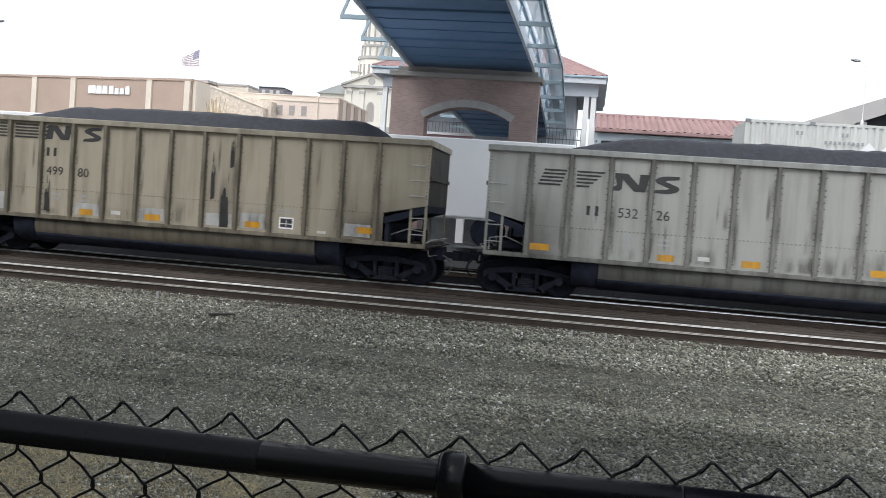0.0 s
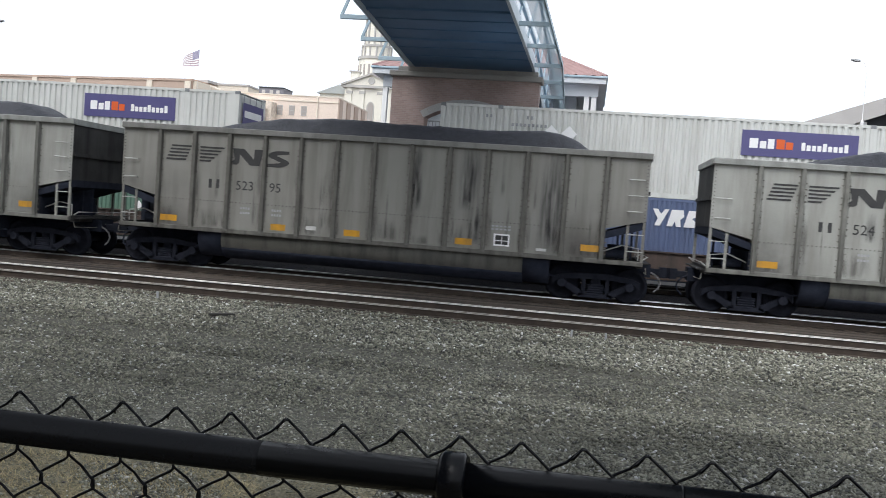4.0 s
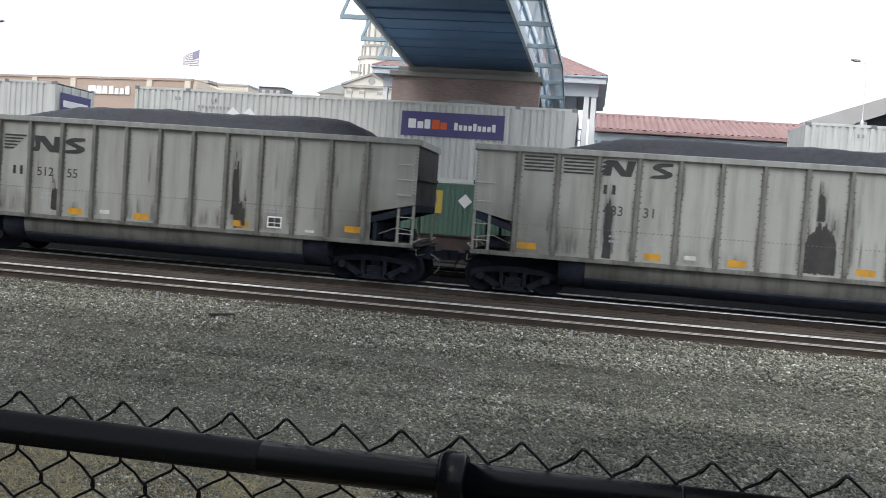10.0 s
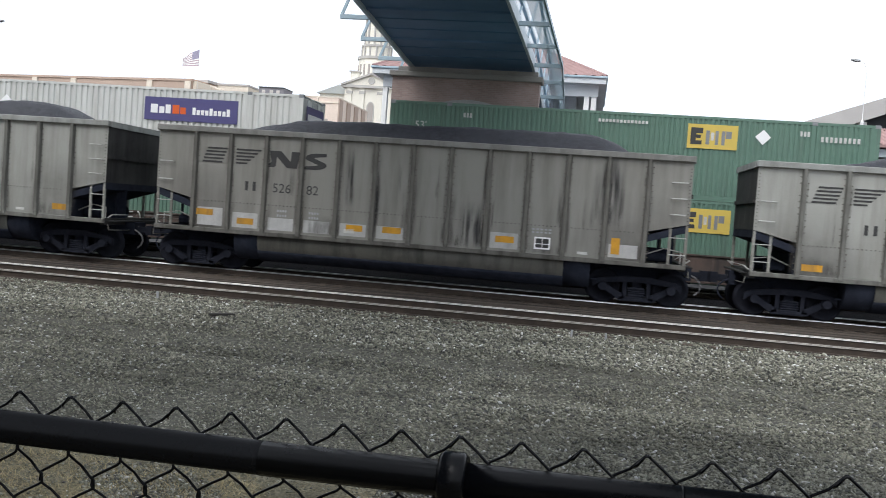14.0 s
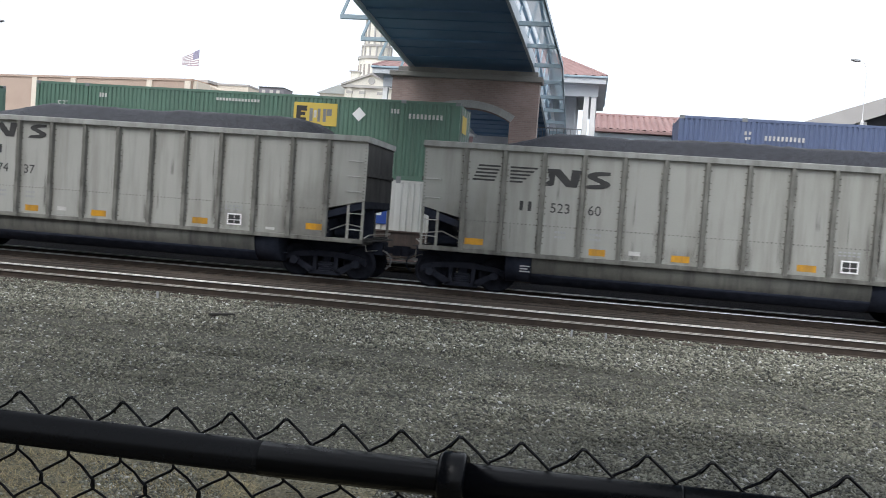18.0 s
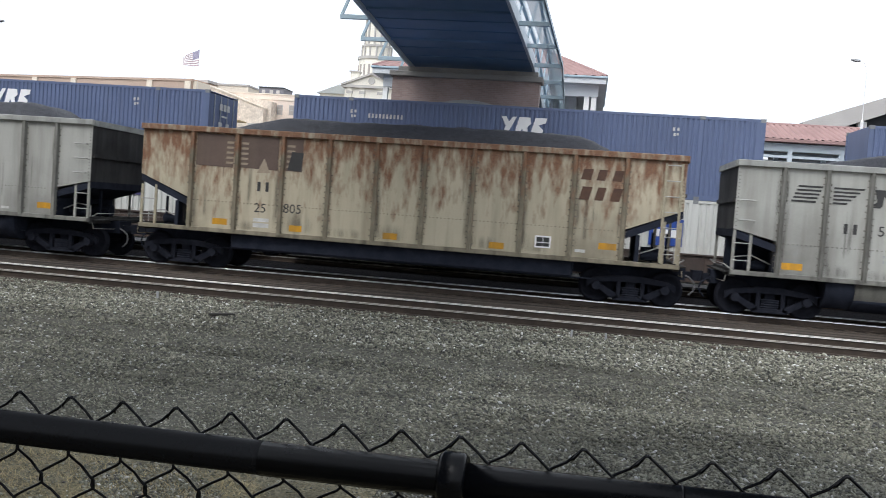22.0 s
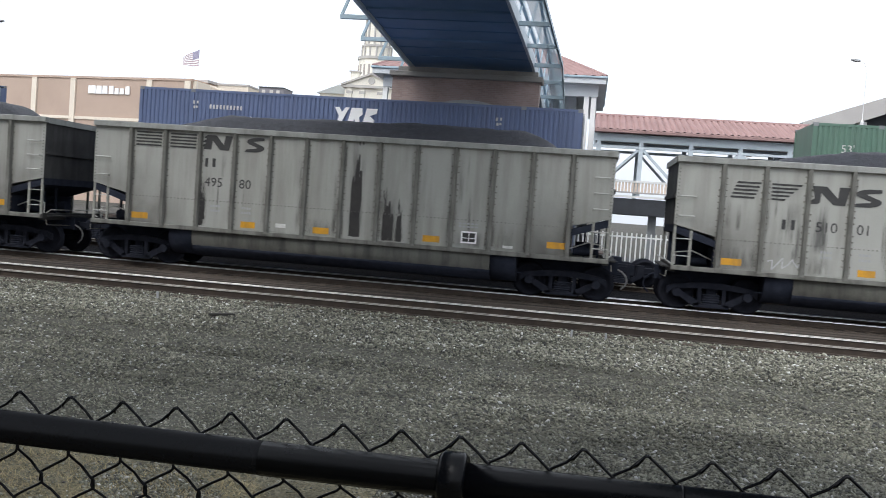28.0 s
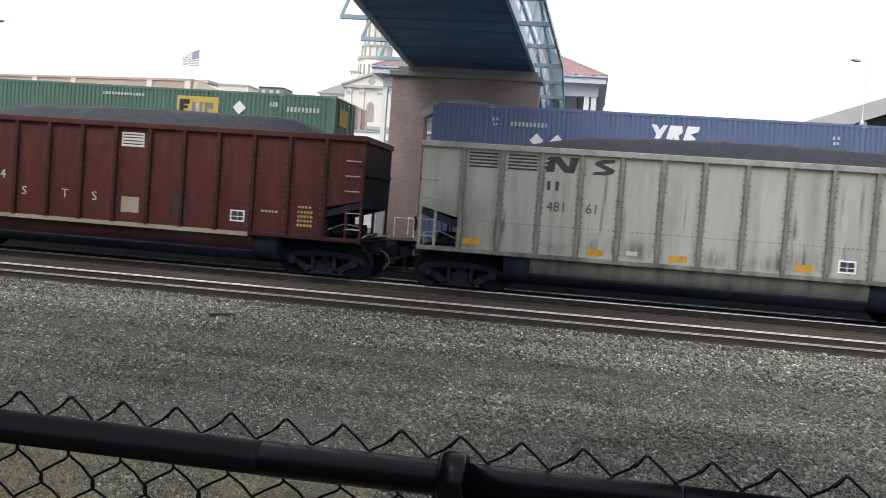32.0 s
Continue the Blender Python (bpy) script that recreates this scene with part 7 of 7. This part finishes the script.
def build_pink():
    p = empty("pink_block", "pink brick building with small windows", "building")
    x0, x1, y0, y1, ht = -41.6, -28.55, 95.0, 108.0, 13.65
    part("wall", boxm(x0, x1, y0, y1, GROUND_Z - 0.1, ht), "far_pink", p)
    part("parapet", boxm(x0 - 0.1, x1 + 0.06, y0 - 0.06, y1 + 0.1, ht, ht + 0.1), "far_tan", p)
    part("cornice", boxm(x0, x1, y0 - 0.08, y0, ht - 0.6, ht - 0.45), "far_tan", p)
    for x in (-35.3, -33.9, -32.48):
        for z in (11.45, 8.2):
            w = part("window", boxm(x - 0.32, x + 0.32, y0 - 0.06, y0, z, z + 1.1), "limestone", p, "small pale-framed sash window")
            part("pane", boxm(x - 0.24, x + 0.24, y0 - 0.075, y0 - 0.061, z + 0.58, z + 1.03), "far_glass", w)
            part("pane", boxm(x - 0.24, x + 0.24, y0 - 0.075, y0 - 0.061, z + 0.07, z + 0.52), "far_glass", w)
    part("vent", boxm(-30.15, -29.65, y0 - 0.05, y0, 11.0, 11.3), "far_glass", p)
    for y in (95.0, 98.3, 101.6, 104.9):
        part("side_pilaster", boxm(x1, x1 + 0.14, y, y + 1.5, GROUND_Z, ht - 0.1), "far_brick", p, "faded brown brick pilaster")
    part("drain_pipe", rod(bmesh.new(), (-30.9, y0 - 0.1, GROUND_Z), (-30.9, y0 - 0.1, ht), 0.08, 8), "far_tan", p)
    t = empty("roof_plant", "dark grey rooftop plant housing", "rooftop unit")
    part("housing", boxm(PX0, PX1, 97.0, 100.0, ht - 0.6, ht + 1.0), "plant_grey", t)
    part("cover", boxm(PX0 - 0.06, PX1 + 0.06, 96.9, 100.1, ht + 1.0, ht + 1.1), "deck_dark", t)
    for x in (PX0 + 0.35, PX0 + 1.3, PX0 + 2.1):
        part("louvre", boxm(x, x + 0.4, 96.94, 97.0, ht + 0.3, ht + 0.75), "grey_roof", t)
    part("skirting", boxm(PX0, PX1, 96.95, 97.0, ht + 0.05, ht + 0.14), "deck_dark", t)


def build_courthouse():
    c = empty("domed_courthouse", "cream stone courthouse with pediment and round tower", "building")
    x0, x1, y0 = -38.2, -27.5, 130.0
    part("wall", boxm(x0, x1 + 2, y0, y0 + 18, GROUND_Z - 0.1, 19.6), "cream", c)
    part("cornice", boxm(x0 - 0.4, x1 + 2.3, y0 - 0.45, y0 + 18, 19.6, 20.0), "limestone", c)
    px = -34.0
    part("pediment", prism(bmesh.new(), [(x0 - 0.2, 20.0), (-29.8, 20.0), (px, 21.6)], "y", y0 - 0.3, y0 + 4), "cream", c)
    for p, q in (((x0 - 0.5, 19.95), (px, 21.75)), ((-29.5, 19.95), (px, 21.75))):
        bm = bmesh.new()
        beam(bm, (p[0], y0 - 0.35, p[1]), (q[0], y0 - 0.35, q[1]), 0.5, 0.28)
        part("raking_cornice", bm, "limestone", c)
    part("oculus", lathe(bmesh.new(), [(y0 - 0.31, 0.55), (y0 - 0.38, 0.5), (y0 - 0.38, 0.35), (y0 - 0.34, 0.33), (y0 - 0.34, 0.01)], 16, "y", (px, 0, 20.7)), "limestone", c)
    for x in (-37.4, -35.4, -32.6, -30.4):
        part("pilaster", boxm(x - 0.35, x + 0.35, y0 - 0.22, y0, 13.9, 19.6), "cream", c)
        part("capital", boxm(x - 0.45, x + 0.45, y0 - 0.3, y0, 18.7, 19.1), "limestone", c)
    part("string_course", boxm(x0 - 0.15, x1 + 2, y0 - 0.3, y0, 13.4, 13.9), "limestone", c)
    w = part("window", prism(bmesh.new(), [(-34.6, 14.6), (-33.4, 14.6), (-33.4, 17.0), (-33.7, 17.5), (-34.0, 17.65), (-34.3, 17.5), (-34.6, 17.0)], "y", y0 - 0.1, y0), "limestone", c, "tall arched window")
    part("pane", prism(bmesh.new(), [(-34.42, 14.75), (-33.58, 14.75), (-33.58, 16.95), (-33.8, 17.35), (-34.0, 17.45), (-34.2, 17.35), (-34.42, 16.95)], "y", y0 - 0.13, y0 - 0.101), "far_glass", w)
    # side wing with a grey metal roof
    part("wing", boxm(-43.0, x0, y0 + 3, y0 + 16, GROUND_Z - 0.1, 18.9), "cream", c)
    part("wing_roof", prism(bmesh.new(), [(-43.5, 18.9), (x0, 18.9), (x0, 20.4), (-39.9, 20.3)], "y", y0 + 2.6, y0 + 16.3), "lead_roof", c, "grey metal hipped roof")
    part("turret", boxm(-37.7, -36.5, y0 + 1, y0 + 2.2, 20.0, 22.1), "cream", c)
    part("turret_cap", boxm(-37.9, -36.3, y0 + 0.8, y0 + 2.4, 22.1, 22.3), "limestone", c)
    # round tower in stages
    cx, cy = -35.9, y0 + 9
    for z0, z1, r, m in ((19.6, 25.2, 2.8, "cream"), (25.2, 25.6, 3.0, "limestone"), (25.6, 27.2, 2.35, "cream"), (27.2, 27.5, 2.5, "limestone"), (27.5, 31.9, 1.95, "cream"), (31.9, 32.2, 2.1, "limestone")):
        part("tower_stage", lathe(bmesh.new(), [(z0, r), (z1, r)], 28, "z", (cx, cy, 0)), m, c)
    for z0, z1, r, n in ((25.6, 27.2, 2.4, 14), (27.5, 31.9, 2.05, 12)):
        for i in range(n):
            a = 2 * math.pi * i / n
            part("tower_column", rod(bmesh.new(), (cx + r * math.cos(a), cy + r * math.sin(a), z0), (cx + r * math.cos(a), cy + r * math.sin(a), z1), 0.16, 8), "limestone", c)
    for i in range(10):
        a = math.pi + math.pi * (i + 0.5) / 10
        x, y = cx + 2.7 * math.cos(a), cy + 2.7 * math.sin(a)
        part("tower_window", rod(bmesh.new(), (x, y, 22.6), (x, y, 24.3), 0.22, 8), "far_glass", c)
    part("dome", lathe(bmesh.new(), [(32.2, 1.9), (33.2, 1.75), (34.2, 1.3), (34.9, 0.8), (35.3, 0.3), (36.5, 0.15)], 28, "z", (cx, cy, 0)), "lead_roof", c, "grey metal dome")


FLAG = []


def build_flag():
    p = empty("flagpole", "thin white flagpole rising behind the roofs", "flagpole")
    part("pole", rod(bmesh.new(), (-50.12, 105, GROUND_Z), (-50.12, 105, 20.1), 0.012, 8), "pole_white", p)
    part("ball", lathe(bmesh.new(), [(20.09, 0.008), (20.11, 0.02), (20.14, 0.02), (20.16, 0.008)], 10, "z", (-50.12, 105, 0)), "pole_white", p)
    f = empty("flag", "striped red and white flag with a blue corner, flying", "flag")
    f.location = (-50.115, 105, 17.98)
    n, w = 8, 2.3 / 8

    def level(i, v):
        """Height of the cloth at strip edge i, v from the lower to the upper hem: the fly end sags."""
        u = i / n
        lo, hi = -0.10 * u - 0.06 * math.sin(u * 5.0), 2.02 - 0.95 * u - 0.20 * u * u
        return lo + (hi - lo) * v

    def slip(i, v0, v1, d):
        return prism(bmesh.new(), [(-w - 0.008, level(i + 1, v0)), (0.0, level(i, v0)), (0.0, level(i, v1)), (-w - 0.008, level(i + 1, v1))], "y", -d, d)
    for i in range(n):
        piece = part("flag_strip", slip(i, 0.0, 1.0, 0.012), "logo_white", f, "strip of striped cloth")
        piece.location = (-i * w, 0, 0)
        for k in range(7):
            if i < 3 and k < 4:
                continue
            part("flag_stripe", slip(i, 1 - (2 * k + 1) / 13, 1 - 2 * k / 13, 0.016), "flag_red", piece)
        if i < 3:
            part("flag_corner", slip(i, 6 / 13, 1.0, 0.018), "flag_blue", piece)
        FLAG.append((piece, i, w))


def build_unseen_block():
    """An unseen plain block added behind the eye to dim the left side."""
    s = empty("wall_south", "unseen slate-grey block added to dim the left side", "building", kind="structure")
    part("wall_face", boxm(-80.0, -5.0, -22.0, -9.0, GROUND_Z - 0.1, 26.0), "slate_wall", s)
    part("parapet", boxm(-80.1, -4.9, -22.1, -8.9, 26.0, 26.3), "limestone", s)


M["slate_wall"] = mat("slate_wall", (0.10, 0.105, 0.115), (0.075, 0.08, 0.09), 0.4, 12, 0.8)
M["tan_panel"] = mat("tan_panel", (0.36, 0.33, 0.30), (0.30, 0.275, 0.25), 0.8, 20, 0.8)
M["rose_panel"] = mat("rose_panel", (0.46, 0.30, 0.31), (0.40, 0.26, 0.27), 0.8, 20, 0.8)
build_unseen_block()
build_platform()
build_station_house()
build_walkway()
build_picket_fence()
M["car_silver"] = mat("car_silver", (0.5, 0.5, 0.5), (0.45, 0.45, 0.45), 2, 60, 0.25, 0.3, bump=0, spec=0.6)
build_car("parked_car", "car_silver", 6.5, 40.0, "silver parked saloon car")
build_car("parked_car", "car_silver", -13.5, 39.8, "silver parked saloon car")
build_street_lamp(11.1, 40.0, 9.76, -0.5, "thin white street lamp with a flat grey head")
build_street_lamp(-30.3, 40.0, 9.9, 0.55, "thin white street lamp with a flat grey head")
build_hall()
build_bank()
build_pink()
build_courthouse()
build_flag()


# ---- the fence before the eye ----
def build_fence():
    f = empty("chain_link_fence", "black chain-link fence with a round top rail", "fence")
    y, tilt = 1.02, 0.0135
    zr = 1.8335

    def zz(x, z):
        return z + tilt * x
    r = 0.021
    rail = bmesh.new()
    rod(rail, (-3.2, y, 1.8230), (-0.372, y, 1.8292), r, 20)
    part("top_rail", mesh_of(rail, "top_rail", True), "fence_black", f, "black coated steel top rail")
    rail = bmesh.new()
    rod(rail, (-0.372, y, 1.8289), (3.2, y, 1.8735), r * 1.02, 20)
    part("top_rail", mesh_of(rail, "top_rail", True), "fence_black", f, "black coated steel top rail")
    for x in (-2.57, -0.135, 2.3):
        part("post", mesh_of(rod(bmesh.new(), (x, y + 0.004, -0.4), (x, y + 0.004, zz(x, zr) - 0.01), 0.022, 16), "post", True), "fence_black", f)
        bm = bmesh.new()
        lathe(bm, [(x - 0.014, 0.0235), (x - 0.017, 0.027), (x - 0.012, 0.031), (x + 0.012, 0.031), (x + 0.017, 0.027), (x + 0.014, 0.0235)], 24, "x", (0, y, zz(x, zr) + 0.002))
        part("eye_top", mesh_of(bm, "eye_top", True), "fence_black", f, "black loop cap round the rail")
        lb = bmesh.new()
        lathe(lb, [(zz(x, zr) - 0.085, 0.026), (zz(x, zr) - 0.03, 0.027), (zz(x, zr) - 0.015, 0.02)], 16, "z", (x, y + 0.004, 0))
        part("cap_sleeve", mesh_of(lb, "cap_sleeve", True), "fence_black", f)
    # woven wires: each one zigzags down and hooks the next; the cut ends stand above the rail
    step = 0.0737
    x0 = -0.7218 - 30 * step
    top = 1.8795
    for k in range(92):
        xa = x0 + k * step
        for s in (1, -1):
            # two wires leave each tip and swing half a mesh either way; at each bend they hook round their neighbour
            pts = [(xa, y + 0.026, zz(xa, top))]
            for i in range(1, 60):
                out = 1 if i % 2 else -1
                bx = xa + s * (step * 0.53 if i % 2 else -step * 0.03)
                bz = zz(xa, top) - i * step * 0.5
                near = y + 0.026 - 0.003 * s * out
                if i > 7:
                    pts.append((bx, near, bz))
                    continue
                bow = 0.002 if s * out > 0 else 0.0
                mid = xa + s * step * 0.25
                pts += [(mid + bow * s, y + 0.026, bz + step * 0.25 + bow), (bx - s * out * 0.0045, near, bz + 0.0085), (bx, near + 0.001 * s, bz + 0.0055), (bx, near + 0.002 * s, bz - 0.005), (bx - s * out * 0.0035, near + 0.003 * s, bz - 0.0085)]
            bm = pipe(bmesh.new(), pts, 0.0018, 6)
            if s < 0:
                # the twisted end doubles the leg below each tip
                pipe(bm, [(xa + 0.0035, y + 0.0245, zz(xa, top) - 0.0015), (xa - 0.002, y + 0.0225, zz(xa, top) - 0.001), (xa - 0.0105, y + 0.0235, zz(xa, top) - 0.0125), (xa - 0.0125, y + 0.029, zz(xa, top) - 0.0165)], 0.0017, 6)
            part("wire", mesh_of(bm, "wire", True), "fence_black", f)
    for x in (0.128,):
        part("tie_wire", mesh_of(lathe(bmesh.new(), [(x - 0.001, 0.021), (x - 0.001, 0.0222), (x + 0.001, 0.0222), (x + 0.001, 0.021)], 16, "x", (0, y, zz(x, zr))), "tie_wire"), "fence_black", f)


build_fence()


def build_weeds():
    """Dry grass and leaf litter along the foot of the fence."""
    rng = random.Random(4)
    g = empty("dry_grass", "dry yellow-brown grass and leaf litter", "grass", kind="stuff")
    bm = bmesh.new()
    for _ in range(52000):
        x = rng.uniform(-6.5, 1.5)
        y = rng.uniform(4.6, 7.7)
        if rng.random() < max(0.0, (y - 6.9) / 0.8) or (x > -1.6 and rng.random() < 0.8) or noise.noise((x * 0.7, y * 0.7, 1.0)) < -0.15:
            continue
        z = ground_height(x, y) - 0.01
        a = rng.uniform(0, 6.28)
        h = rng.uniform(0.008, 0.05)
        w = rng.uniform(0.002, 0.006)
        dx, dy = math.cos(a), math.sin(a)
        lean = rng.uniform(0.8, 3.0) * h
        v = [bm.verts.new((x - dy * w, y + dx * w, z)), bm.verts.new((x + dy * w, y - dx * w, z)), bm.verts.new((x + dx * lean, y + dy * lean, z + h))]
        bm.faces.new(v)
    me = mesh_of(bm, "blades")
    m = mat("dry_blades", (0.46, 0.38, 0.21), (0.22, 0.18, 0.10), 3, 30, 0.8, bump=0)
    me.materials.append(m)
    tagged(part("blades", me, None, g), kind="stuff")


build_weeds()


def build_scrap():
    """A weathered length of tie and an upright marker stub beside the near track."""
    w = empty("timber_scrap", "weathered dark timber scrap lying on the gravel", "scrap wood")
    part("plank", boxm(-0.28, 0.22, -0.09, 0.07, 0.0, 0.05, bevel=0.012), "timber_dark", w)
    part("splinter", boxm(-0.05, 0.40, 0.04, 0.12, 0.0, 0.035, bevel=0.01), "timber_dark", w)
    w.matrix_basis = pose(-6.97, 16.35, ground_height(-6.97, 16.35) + 0.005, 0, 0, 38)
    m = empty("marker_stub", "short pale metal marker stub by the track", "marker")
    part("stub", boxm(-0.02, 0.02, -0.02, 0.02, -0.1, 0.16, bevel=0.004), "decal_grey", m)
    tagged(m, group="marker stubs")
    m.matrix_basis = pose(-9.1, 17.75, ground_height(-9.1, 17.75))
    for x in (-0.17, 0.51):
        copy_thing(m, pose(x, 17.85, ground_height(x, 17.85)))


build_scrap()


def flag_turn(t, i):
    return 0.55 * math.sin(4.2 * t - 0.9 * i) * min(1.0, 0.25 + i * 0.16)


def motions():
    """The coal train runs to the right, the double-stack train to the left; every wheelset turns."""
    for car, off in COAL_TRAIN:
        walk(car, [(t, pose(s + off, COAL_Y, 0)) for t, s in COAL_S])
    times = [i * 2.0 for i in range(17)]
    for ob, off, z in STACK_TRAIN:
        walk(ob, [(t, pose(stack_s(t) + off, STACK_Y, z)) for t in times])
    for piece, i, w in FLAG:
        rows = []
        for k in range(97):
            t = k / 3.0
            gust = 0.10 * math.sin(0.55 * t) + 0.06 * math.sin(1.7 * t + 1.0)
            x = -sum(w * math.cos(flag_turn(t, j)) for j in range(i))
            y = -sum(w * math.sin(flag_turn(t, j)) for j in range(i))
            rows.append((t if k < 96 else 32.0, Matrix.Translation((x, y, -gust * 0.012 * i * i)) @ Matrix.Rotation(flag_turn(t, i), 4, "Z")))
        walk(piece, rows)
    keyed = {}
    spin = [i / 15 for i in range(481)]
    for things, speed in (([c for c, _ in COAL_TRAIN], 1), ([o for o, *_ in STACK_TRAIN], -1)):
        for th in things:
            for w in [o for o in th.children_recursive if o.name.startswith("wheelset")]:
                x = round(w.location.x, 3)
                if (x, speed) not in keyed:
                    rows = []
                    for t in spin:
                        s = float(np.interp(t, [a for a, _ in COAL_S], [b for _, b in COAL_S])) if speed > 0 else stack_s(t)
                        rows.append((t, Matrix.Translation((x, 0, 0.457)) @ Matrix.Rotation(s / 0.457, 4, "Y")))
                    walk(w, rows)
                    keyed[(x, speed)] = w
                else:
                    src = keyed[(x, speed)].animation_data
                    w.rotation_mode = "QUATERNION"
                    w.animation_data_create()
                    w.animation_data.action = src.action
                    w.animation_data.action_slot = src.action_slot


motions()
